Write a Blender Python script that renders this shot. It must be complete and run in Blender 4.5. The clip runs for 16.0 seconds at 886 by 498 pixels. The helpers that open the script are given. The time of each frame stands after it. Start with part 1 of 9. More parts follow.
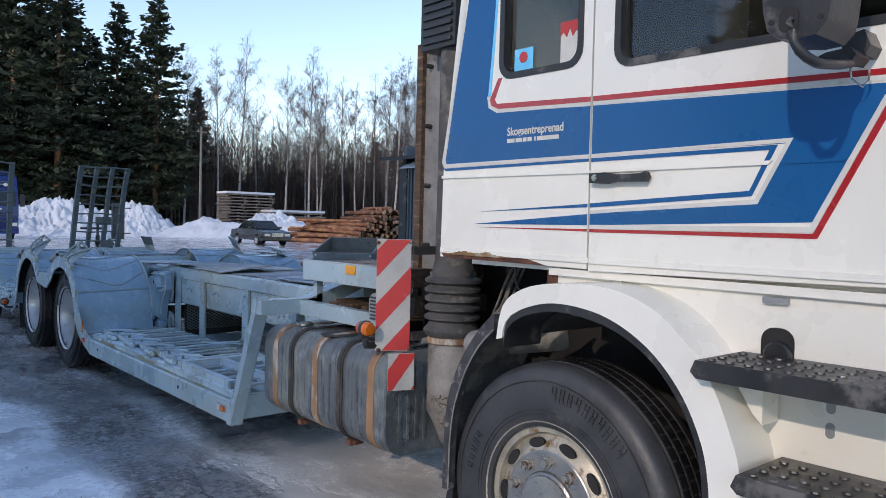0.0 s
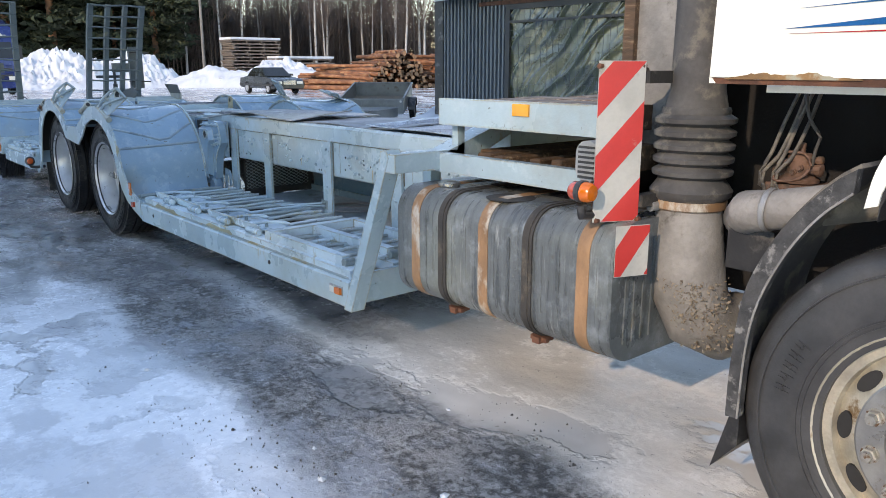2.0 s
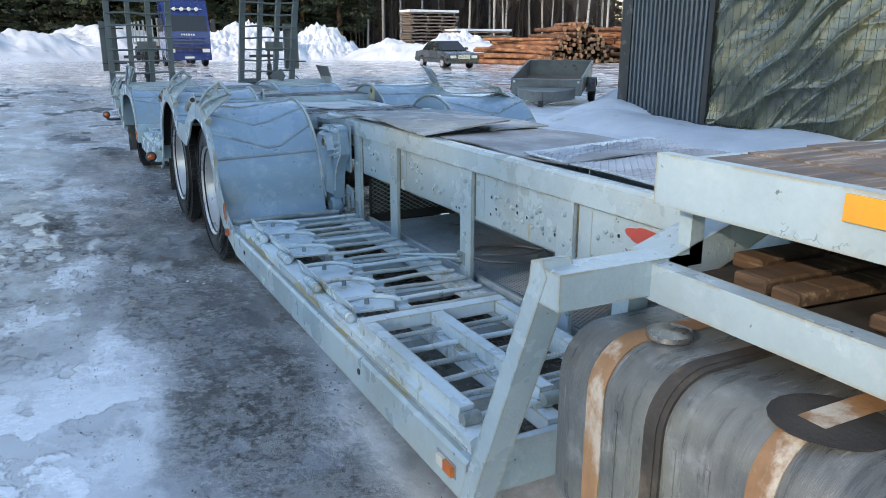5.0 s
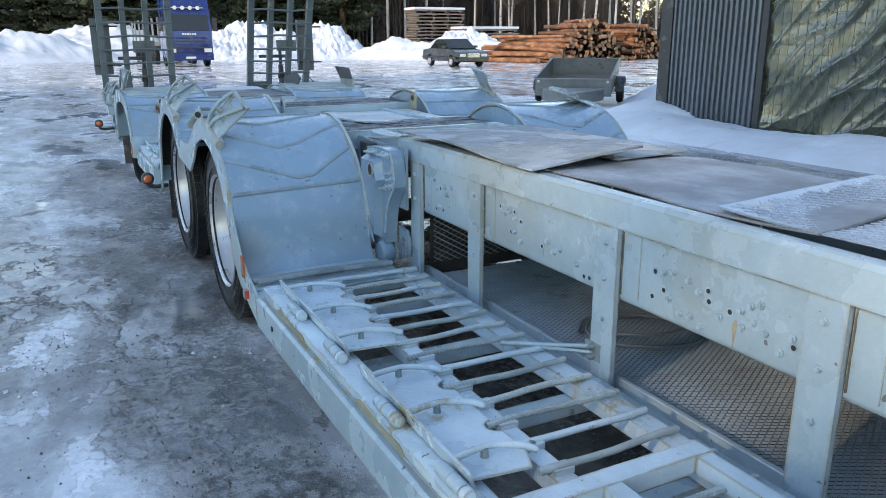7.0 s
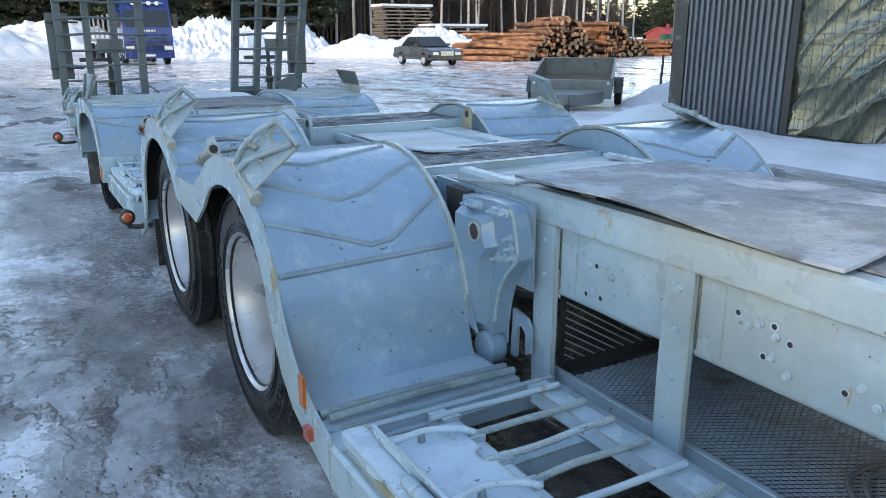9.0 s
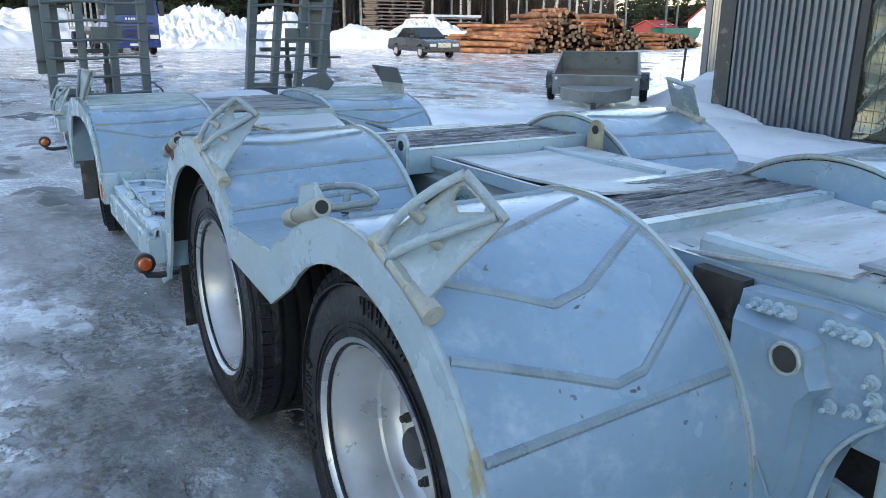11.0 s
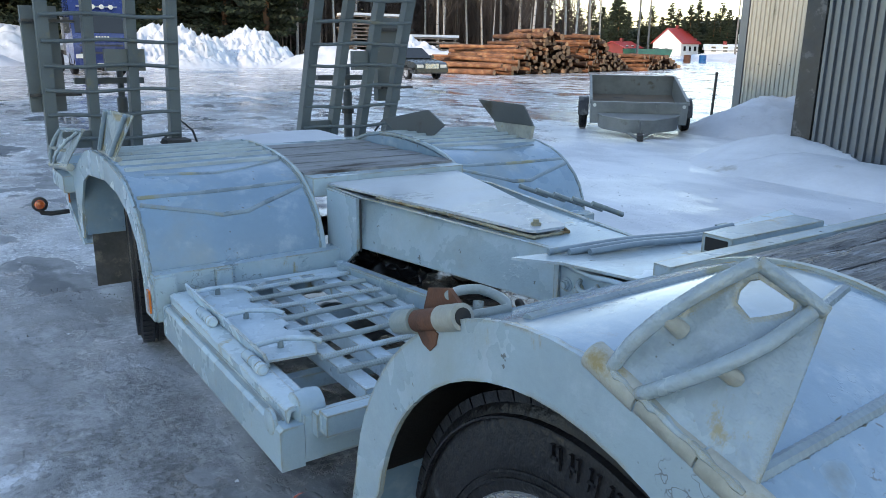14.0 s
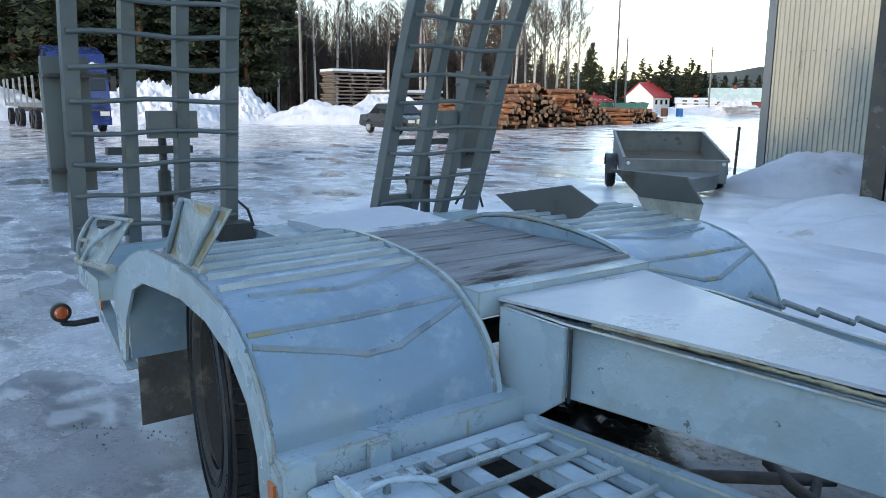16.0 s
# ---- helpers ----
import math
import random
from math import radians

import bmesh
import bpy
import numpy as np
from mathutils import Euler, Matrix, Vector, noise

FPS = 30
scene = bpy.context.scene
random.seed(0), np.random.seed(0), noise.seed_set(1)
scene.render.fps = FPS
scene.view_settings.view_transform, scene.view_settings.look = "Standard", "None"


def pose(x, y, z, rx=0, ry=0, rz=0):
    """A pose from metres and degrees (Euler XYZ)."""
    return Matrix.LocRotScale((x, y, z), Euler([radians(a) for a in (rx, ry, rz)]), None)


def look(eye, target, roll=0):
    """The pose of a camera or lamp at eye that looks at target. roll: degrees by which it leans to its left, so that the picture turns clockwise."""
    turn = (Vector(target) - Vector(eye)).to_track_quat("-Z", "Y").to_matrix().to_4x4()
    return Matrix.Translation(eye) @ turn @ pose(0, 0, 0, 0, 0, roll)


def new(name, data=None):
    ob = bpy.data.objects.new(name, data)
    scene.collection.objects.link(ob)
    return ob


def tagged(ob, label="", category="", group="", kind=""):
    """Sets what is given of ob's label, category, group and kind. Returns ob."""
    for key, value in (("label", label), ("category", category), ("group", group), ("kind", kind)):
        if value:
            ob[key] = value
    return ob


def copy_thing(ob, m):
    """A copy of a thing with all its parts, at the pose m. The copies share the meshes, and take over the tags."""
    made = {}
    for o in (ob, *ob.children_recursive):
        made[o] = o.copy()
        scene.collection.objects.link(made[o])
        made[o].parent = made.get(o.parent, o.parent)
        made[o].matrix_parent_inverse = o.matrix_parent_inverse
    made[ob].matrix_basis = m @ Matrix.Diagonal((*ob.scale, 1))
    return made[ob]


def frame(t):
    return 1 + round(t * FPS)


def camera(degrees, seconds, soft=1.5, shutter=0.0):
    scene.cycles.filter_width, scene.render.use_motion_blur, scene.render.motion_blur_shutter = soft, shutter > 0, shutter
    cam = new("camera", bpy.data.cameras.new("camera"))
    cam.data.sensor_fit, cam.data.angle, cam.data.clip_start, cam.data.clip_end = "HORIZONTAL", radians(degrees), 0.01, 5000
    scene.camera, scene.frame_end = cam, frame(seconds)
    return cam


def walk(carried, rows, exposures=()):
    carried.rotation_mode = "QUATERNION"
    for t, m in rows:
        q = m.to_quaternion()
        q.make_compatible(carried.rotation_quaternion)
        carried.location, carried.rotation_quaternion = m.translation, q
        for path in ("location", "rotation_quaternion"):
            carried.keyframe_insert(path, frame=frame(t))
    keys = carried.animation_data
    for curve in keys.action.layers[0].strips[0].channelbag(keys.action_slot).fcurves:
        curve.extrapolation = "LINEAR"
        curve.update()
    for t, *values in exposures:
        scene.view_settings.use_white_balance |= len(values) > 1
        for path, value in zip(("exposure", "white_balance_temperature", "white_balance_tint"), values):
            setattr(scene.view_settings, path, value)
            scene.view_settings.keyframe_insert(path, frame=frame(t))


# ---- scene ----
cam = camera(60.7, 16.0, soft=0.6)
METRES, EYE, TILT, LEAN, TURN = 10.56, 1.531, 0.0, 0.0, -40.8
ROWS = [
    (0.0, 0.0, 0.0, 0.0, 0.05, -1.93, -1.41),
    (0.5, -0.022, 0.0265, -0.0022, -0.64, -4.55, -1.04),
    (1.0, -0.0408, 0.051, -0.0092, -1.03, -7.78, -0.58),
    (1.5, -0.0588, 0.0761, -0.0105, -0.73, -11.0, -0.14),
    (2.0, -0.0747, 0.0988, -0.0095, 0.44, -13.49, 0.03),
    (2.5, -0.08, 0.1212, -0.0075, 2.46, -14.74, -0.12),
    (3.0, -0.0746, 0.1469, -0.0038, 5.0, -15.13, -0.4),
    (3.5, -0.0741, 0.1747, -0.0031, 8.12, -15.06, -0.65),
    (4.0, -0.0745, 0.2056, -0.0002, 11.41, -15.04, -0.65),
    (6.5, -0.1309, 0.3374, 0.0012, 14.08, -15.63, -0.0),
    (7.0, -0.1511, 0.3649, -0.0005, 13.57, -15.63, 0.21),
    (7.5, -0.171, 0.3923, -0.0002, 12.96, -15.72, 0.41),
    (8.0, -0.1935, 0.418, 0.0004, 12.04, -15.75, 0.42),
    (10.5, -0.2929, 0.5346, 0.0016, 9.75, -16.12, -0.46),
    (11.0, -0.3127, 0.5605, 0.0004, 9.54, -16.44, -0.45),
    (11.5, -0.3316, 0.5885, 0.001, 9.1, -16.73, -0.46),
    (12.0, -0.3574, 0.6128, 0.0005, 8.54, -16.77, -0.57),
    (12.5, -0.3789, 0.6368, -0.0, 7.93, -16.48, -0.58),
    (13.0, -0.4021, 0.6607, 0.0009, 7.39, -16.12, -0.6),
    (13.5, -0.4275, 0.6826, 0.001, 7.05, -15.67, -0.61),
    (14.0, -0.4465, 0.706, 0.0014, 6.82, -15.02, -0.72),
    (14.5, -0.4693, 0.7294, 0.0012, 6.6, -14.33, -0.87),
    (15.0, -0.4931, 0.7544, 0.0023, 6.33, -13.57, -0.81),
    (15.5, -0.5133, 0.7815, 0.0028, 5.77, -12.46, -0.58),
    (16.0, -0.5386, 0.8031, 0.0026, 4.8, -11.06, -0.38),
]
walk(cam, [(t, pose(-2.02, 0, EYE, TILT, LEAN, TURN) @ pose(METRES * x, METRES * y, METRES * z, 90 + pitch, roll, yaw)) for t, x, y, z, yaw, pitch, roll in ROWS],
     exposures=[(0.0, 0.80, 7200, 20), (1.0, 1.22, 7700, 19), (1.5, 1.5, 8100, 18.5), (2.0, 1.62, 8400, 18), (3.0, 1.68, 8800, 16), (4.0, 1.65, 8700, 15), (6.5, 1.75, 8600, 15), (8.0, 1.85, 8600, 15), (11.5, 1.88, 8600, 15), (13.0, 1.75, 8700, 15.5), (16.0, 1.55, 8300, 13.5)])

# ---- world, sun ----
SUN_TO = Vector((-0.88, -0.26, 0.43)).normalized()
world = bpy.data.worlds.new("sky")
scene.world = world
world.use_nodes = True
wn = world.node_tree
sky = wn.nodes.new("ShaderNodeTexSky")
sky.sky_type, sky.sun_disc = "NISHITA", False
sky.sun_elevation = math.asin(SUN_TO.z)
sky.sun_rotation = math.atan2(SUN_TO.x, SUN_TO.y)
sky.air_density, sky.dust_density, sky.ozone_density = 1.1, 0.0, 3.2
wn.links.new(sky.outputs[0], wn.nodes["Background"].inputs[0])
wn.nodes["Background"].inputs[1].default_value = 0.15
sun_data = bpy.data.lights.new("sun", "SUN")
sun_data.energy, sun_data.angle, sun_data.color = 0.98, radians(0.8), (1.0, 0.93, 0.84)
sun = new("sun", sun_data)
sun.matrix_world = look(SUN_TO * 60, (0, 0, 0))


# ---- materials ----
def shader(name):
    m = bpy.data.materials.new(name)
    m.use_nodes = True
    return m, m.node_tree.nodes, m.node_tree.links, m.node_tree.nodes["Principled BSDF"]


def noise_tex(n, l, coord, scale, detail=4.0, stretch=None, rough=0.6):
    t = n.new("ShaderNodeTexNoise")
    t.inputs["Scale"].default_value, t.inputs["Detail"].default_value, t.inputs["Roughness"].default_value = scale, detail, rough
    if stretch:
        mp = n.new("ShaderNodeMapping")
        mp.inputs["Scale"].default_value = stretch
        l.new(coord, mp.inputs[0])
        coord = mp.outputs[0]
    l.new(coord, t.inputs["Vector"])
    return t.outputs["Fac"]


def ramp(n, l, src, lo, hi, a=0.0, b=1.0):
    r = n.new("ShaderNodeMapRange")
    r.interpolation_type = "SMOOTHSTEP"
    for i, v in zip((1, 2, 3, 4), (lo, hi, a, b)):
        r.inputs[i].default_value = v
    l.new(src, r.inputs[0])
    return r.outputs[0]


def mixc(n, l, fac, a, b):
    m = n.new("ShaderNodeMix")
    m.data_type = "RGBA"
    for sock, v in ((m.inputs[0], fac), (m.inputs[6], a), (m.inputs[7], b)):
        if isinstance(v, tuple):
            sock.default_value = (*v, 1)
        elif isinstance(v, (int, float)):
            sock.default_value = v
        else:
            l.new(v, sock)
    return m.outputs[2]


def mathn(n, l, op, a, b=None):
    m = n.new("ShaderNodeMath")
    m.operation = op
    for i, v in enumerate((a, b)):
        if v is None:
            continue
        if isinstance(v, (int, float)):
            m.inputs[i].default_value = v
        else:
            l.new(v, m.inputs[i])
    return m.outputs[0]


def bump(n, l, height, strength, dist=0.01, base=None):
    b = n.new("ShaderNodeBump")
    b.inputs["Strength"].default_value, b.inputs["Distance"].default_value = strength, dist
    l.new(height, b.inputs["Height"])
    if base is not None:
        l.new(base, b.inputs["Normal"])
    return b.outputs[0]


def surface(name, base, rough=0.5, metal=0.0, var=0.15, scale=4.0, stain=None, stain_at=0.62, stain_scale=2.0,
            stretch=(1, 1, 1), grain=80.0, relief=0.15, relief_dist=0.004, coat=0.0, rand=0.0, spec=0.5):
    """Painted, rusted, rubber or wooden surface: two scales of tone, an optional stain, fine relief."""
    m, n, l, p = shader(name)
    tc = n.new("ShaderNodeTexCoord").outputs["Object"]
    big = noise_tex(n, l, tc, scale, 5, stretch)
    fine = noise_tex(n, l, tc, grain, 3, stretch)
    dark, light = tuple(c * (1 - var) for c in base), tuple(min(1, c * (1 + var)) for c in base)
    col = mixc(n, l, ramp(n, l, big, 0.3, 0.7), dark, light)
    col = mixc(n, l, ramp(n, l, fine, 0.35, 0.75, 0, var * 0.8), col, tuple(c * 0.55 for c in base))
    rgh = ramp(n, l, big, 0.3, 0.75, max(0.02, rough - 0.1), min(1, rough + 0.12))
    if stain:
        sn = noise_tex(n, l, tc, stain_scale, 7, stretch, 0.65)
        f = ramp(n, l, sn, stain_at, stain_at + 0.12)
        col = mixc(n, l, f, col, stain)
        rgh = mathn(n, l, "MAXIMUM", rgh, mathn(n, l, "MULTIPLY", f, 0.75))
    if rand:
        oi = n.new("ShaderNodeObjectInfo").outputs["Random"]
        hs = n.new("ShaderNodeHueSaturation")
        l.new(ramp(n, l, oi, 0, 1, 1 - rand, 1 + rand), hs.inputs["Value"])
        l.new(col, hs.inputs["Color"])
        col = hs.outputs[0]
    l.new(col, p.inputs["Base Color"])
    l.new(rgh, p.inputs["Roughness"])
    p.inputs["Metallic"].default_value = metal
    p.inputs["Specular IOR Level"].default_value = spec
    p.inputs["Coat Weight"].default_value = coat
    p.inputs["Coat Roughness"].default_value = 0.15
    l.new(bump(n, l, fine, relief, relief_dist), p.inputs["Normal"])
    return m


def weathered(m, ochre, at, scale, chips, edge=0.0):
    """Adds rust runs, small dark chips, blistered paint and ochre-worn edges to a painted surface."""
    n, l = m.node_tree.nodes, m.node_tree.links
    p = n["Principled BSDF"]
    tc = n.new("ShaderNodeTexCoord").outputs["Object"]
    src = p.inputs["Base Color"].links[0].from_socket
    run = ramp(n, l, noise_tex(n, l, tc, scale, 8, (1.0, 1.0, 0.45), 0.7), at, at + 0.07, 0, 0.85)
    col = mixc(n, l, run, src, ochre)
    chip = ramp(n, l, noise_tex(n, l, tc, 26, 3, None, 0.55), chips, chips + 0.02, 0, 0.8)
    col = mixc(n, l, chip, col, (0.09, 0.085, 0.07))
    pale = ramp(n, l, noise_tex(n, l, tc, 9, 6, None, 0.7), 0.48, 0.74, 0, 0.28)
    col = mixc(n, l, pale, col, (0.55, 0.62, 0.66))
    thin = mathn(n, l, "ABSOLUTE", mathn(n, l, "SUBTRACT", noise_tex(n, l, tc, 11, 4, None, 0.6), 0.5))
    crack = mathn(n, l, "MULTIPLY", ramp(n, l, thin, 0.003, 0.009, 0.6, 0.0), ramp(n, l, noise_tex(n, l, tc, 2.4, 5, None, 0.65), 0.61, 0.65))
    col = mixc(n, l, crack, col, (0.10, 0.095, 0.08))
    film = ramp(n, l, noise_tex(n, l, tc, 1.3, 6, None, 0.6), 0.50, 0.66, 0, 0.5)
    col = mixc(n, l, film, col, (0.27, 0.29, 0.25))
    if edge:
        bv = n.new("ShaderNodeBevel")
        bv.samples = 4
        bv.inputs["Radius"].default_value = 0.016
        dot = n.new("ShaderNodeVectorMath")
        dot.operation = "DOT_PRODUCT"
        l.new(bv.outputs[0], dot.inputs[0])
        l.new(n.new("ShaderNodeNewGeometry").outputs["Normal"], dot.inputs[1])
        rim = ramp(n, l, dot.outputs["Value"], 0.80, 0.985, 1.0, 0.0)
        worn = ramp(n, l, noise_tex(n, l, tc, 6.0, 6, None, 0.65), 0.41, 0.54, 0.0, edge)
        col = mixc(n, l, mathn(n, l, "MULTIPLY", rim, worn), col, tuple(c * 0.9 for c in ochre))
    l.new(col, p.inputs["Base Color"])
    # blisters in loose clusters
    blister = mathn(n, l, "MULTIPLY", ramp(n, l, noise_tex(n, l, tc, 48, 2, None, 0.5), 0.56, 0.62), ramp(n, l, noise_tex(n, l, tc, 3.0, 4, None, 0.6), 0.56, 0.62))
    l.new(bump(n, l, blister, 0.32, 0.0025, p.inputs["Normal"].links[0].from_socket), p.inputs["Normal"])
    return m


GREY = surface("grey_blue_paint", (0.325, 0.435, 0.485), 0.28, 0.0, 0.11, 2.2, (0.27, 0.28, 0.21), 0.66, 2.6, grain=70, relief=0.3)
# same paint as GREY, made bluer for the sky its sheets reflect
GREY_D = surface("sky_tinted_paint", (0.19, 0.305, 0.395), 0.22, 0.0, 0.10, 1.6, (0.20, 0.25, 0.26), 0.64, 3.2, grain=45, relief=0.2, coat=0.4)
# worn platform paint, lightened in colour for skylight on upward faces
GREY_P = surface("skylit_worn_paint", (0.46, 0.575, 0.63), 0.30, 0.0, 0.16, 3.0, (0.30, 0.32, 0.30), 0.63, 3.5, grain=60, relief=0.4)
# seam dirt, with contact shadow put into its dark tone
SEAM = surface("dirt_and_shade_seam", (0.125, 0.118, 0.085), 0.7, 0.0, 0.35, 14.0, (0.26, 0.22, 0.13), 0.55, 12.0, grain=120, relief=0.4)
WELD = surface("grey_green_bar", (0.185, 0.232, 0.235), 0.32, 0.0, 0.18, 6.0, (0.25, 0.23, 0.13), 0.60, 5.0, grain=60, relief=0.45)
weathered(GREY, (0.33, 0.27, 0.14), 0.605, 4.5, 0.705, 0.9)
weathered(GREY_D, (0.27, 0.25, 0.17), 0.64, 5.5, 0.71, 0.8)
weathered(GREY_P, (0.34, 0.29, 0.17), 0.60, 5.0, 0.70, 0.9)
weathered(WELD, (0.30, 0.25, 0.13), 0.625, 7.0, 0.72)
RUSTY = surface("rust", (0.12, 0.05, 0.03), 0.85, 0.0, 0.4, 9.0, (0.16, 0.065, 0.035), 0.5, 12.0, grain=120, relief=0.5)
STAINP = surface("stained_paint", (0.28, 0.33, 0.33), 0.5, 0.0, 0.2, 5.0, (0.31, 0.255, 0.14), 0.50, 4.0, grain=60, relief=0.35)
OCHRE = surface("ochre_grime", (0.31, 0.275, 0.18), 0.6, 0.0, 0.25, 6.0, (0.20, 0.12, 0.05), 0.55, 7.0)
WHITE = surface("cab_white", (0.80, 0.775, 0.695), 0.30, 0.0, 0.05, 1.5, (0.56, 0.48, 0.34), 0.66, 3.0, grain=120, relief=0.03, coat=0.4)
BLUE = surface("cab_blue", (0.001, 0.095, 0.27), 0.32, 0.0, 0.06, 2.0, grain=150, relief=0.02, coat=0.15, spec=0.3)
CYAN = surface("light_blue_line", (0.10, 0.55, 0.85), 0.25, 0.0, 0.05, 2.0, grain=150, relief=0.02, coat=0.5)
RED = surface("cab_red", (0.40, 0.018, 0.022), 0.28, 0.0, 0.06, 2.0, grain=150, relief=0.02, coat=0.5)
BLACK = surface("black_plastic", (0.026, 0.026, 0.027), 0.4, 0.0, 0.3, 8.0, (0.13, 0.125, 0.115), 0.55, 5.0, grain=110, relief=0.25)
GRIME = surface("dark_grime", (0.036, 0.033, 0.030), 0.75, 0.0, 0.4, 7.0, (0.11, 0.095, 0.075), 0.56, 6.0, grain=90, relief=0.4)
TYREF = surface("dusty_tyre_rubber", (0.046, 0.047, 0.049), 0.46, 0.0, 0.3, 7.0, (0.10, 0.10, 0.10), 0.60, 5.0, grain=90, relief=0.3)
RUBBER = surface("tyre_rubber", (0.014, 0.014, 0.016), 0.45, 0.0, 0.35, 7.0, (0.055, 0.055, 0.056), 0.60, 6.0, grain=30, relief=0.8, relief_dist=0.008, spec=0.3)
BELLOWS = surface("dusty_rubber", (0.075, 0.073, 0.071), 0.8, 0.0, 0.3, 9.0, (0.17, 0.155, 0.13), 0.5, 6.0, grain=70, relief=0.3)
ALU = surface("rim_aluminium", (0.53, 0.54, 0.555), 0.34, 0.55, 0.12, 6.0, (0.36, 0.36, 0.36), 0.70, 9.0, grain=160, relief=0.06)
RIMD = surface("dirty_cream_rim", (0.46, 0.42, 0.34), 0.40, 0.35, 0.3, 9.0, (0.20, 0.12, 0.055), 0.54, 9.0, grain=110, relief=0.25)
TANK = surface("weathered_tank", (0.105, 0.118, 0.122), 0.33, 0.1, 0.35, 4.0, (0.29, 0.30, 0.295), 0.60, 6.0, stretch=(1, 8, 0.7), grain=60, relief=0.35)
weathered(TANK, (0.20, 0.17, 0.12), 0.64, 5.0, 0.72)
STRAPM = surface("rusty_strap", (0.30, 0.17, 0.09), 0.65, 0.0, 0.35, 5.0, (0.48, 0.45, 0.39), 0.48, 6.0, stretch=(1, 1, 0.5), grain=70, relief=0.3)
PIPEM = surface("dusty_pipe", (0.25, 0.24, 0.225), 0.7, 0.1, 0.3, 5.0, (0.10, 0.09, 0.08), 0.56, 7.0, grain=60, relief=0.6, relief_dist=0.006)
AMBER = surface("amber_lens", (0.60, 0.13, 0.008), 0.15, 0.0, 0.1, 8.0, grain=40, relief=0.2, coat=0.8)
YAMB = surface("yellow_amber_lens", (0.78, 0.32, 0.015), 0.2, 0.0, 0.1, 8.0, grain=40, relief=0.2, coat=0.6)
LAMPO = surface("orange_lens", (0.52, 0.075, 0.008), 0.12, 0.0, 0.15, 8.0, grain=40, relief=0.3, coat=0.8)
REDL = surface("red_orange_lens", (0.50, 0.075, 0.035), 0.15, 0.0, 0.15, 8.0, grain=40, relief=0.2, coat=0.8)
SIGNW = surface("worn_sign_white", (0.62, 0.61, 0.55), 0.45, 0.0, 0.08, 5.0, (0.40, 0.36, 0.27), 0.64, 6.0, grain=70)
# board white greyed by dirt, and by shade put into the colour
BOARDW = surface("dirty_shaded_white", (0.44, 0.435, 0.40), 0.5, 0.0, 0.14, 5.0, (0.27, 0.25, 0.20), 0.56, 6.0, grain=70)
SIGNR = surface("worn_sign_red", (0.55, 0.045, 0.04), 0.45, 0.0, 0.10, 5.0, (0.50, 0.30, 0.24), 0.68, 9.0, grain=70)
WOOD = surface("weathered_planks", (0.17, 0.13, 0.105), 0.7, 0.0, 0.5, 3.0, (0.40, 0.33, 0.26), 0.53, 3.0, stretch=(1, 9, 9), grain=25, relief=0.7, relief_dist=0.006)
WOODX = surface("black_worn_planks", (0.085, 0.088, 0.095), 0.32, 0.0, 0.7, 3.0, (0.30, 0.32, 0.345), 0.52, 7.0, stretch=(1, 9, 9), grain=25, relief=0.8, relief_dist=0.008)
TIMBER = surface("rough_timber", (0.10, 0.06, 0.036), 0.8, 0.0, 0.5, 4.0, (0.27, 0.19, 0.12), 0.57, 4.0, stretch=(9, 1, 9), grain=30, relief=0.6)
DECKW = surface("worn_deck_planks", (0.23, 0.235, 0.24), 0.55, 0.0, 0.35, 3.0, (0.055, 0.045, 0.038), 0.50, 1.6, stretch=(1, 5, 5), grain=25, relief=0.8, relief_dist=0.008)
BOARD = surface("worn_board", (0.50, 0.53, 0.54), 0.62, 0.0, 0.25, 2.0, (0.15, 0.145, 0.13), 0.60, 4.5, stretch=(1, 2.5, 1), grain=40, relief=0.5)
MATP = surface("pale_worn_sheet", (0.215, 0.245, 0.275), 0.62, 0.0, 0.45, 5.0, (0.13, 0.12, 0.105), 0.55, 3.0, stretch=(1, 0.6, 1), grain=26, relief=0.8, relief_dist=0.008)
MATM = surface("grey_rubber_mat", (0.165, 0.19, 0.215), 0.55, 0.0, 0.55, 7.0, (0.35, 0.38, 0.41), 0.50, 3.6, grain=22, relief=1.0, relief_dist=0.012)
weathered(MATM, (0.25, 0.23, 0.17), 0.66, 3.0, 0.70)
weathered(BOARD, (0.22, 0.17, 0.10), 0.62, 5.0, 0.70)
TREADP = surface("tread_plate", (0.27, 0.34, 0.41), 0.28, 0.3, 0.25, 2.5, (0.45, 0.47, 0.48), 0.58, 4.0, grain=40, relief=0.3)
ZINC = surface("dull_zinc", (0.20, 0.205, 0.195), 0.5, 0.3, 0.2, 3.0, (0.13, 0.11, 0.08), 0.58, 3.0, grain=50, relief=0.2)
STEEL = surface("galvanised_steel", (0.33, 0.34, 0.34), 0.45, 0.4, 0.15, 4.0, (0.16, 0.16, 0.15), 0.62, 5.0, grain=60, relief=0.15)
# oil-black, with the engine bay's deep shade put into the colour
BAYM = surface("oily_shaded_dark", (0.011, 0.010, 0.010), 0.7, 0.0, 0.5, 7.0, (0.032, 0.028, 0.024), 0.60, 6.0, grain=90, relief=0.4)
DARKIN = surface("cab_interior", (0.02, 0.019, 0.018), 0.8, 0.0, 0.3, 3.0)
CHROME = surface("worn_steel", (0.45, 0.44, 0.42), 0.3, 0.9, 0.15, 20.0, (0.22, 0.16, 0.10), 0.64, 20.0)
SNOW = surface("snow", (0.62, 0.64, 0.67), 0.75, 0.0, 0.10, 0.8, (0.40, 0.385, 0.36), 0.60, 1.3, grain=14, relief=0.25, relief_dist=0.02)
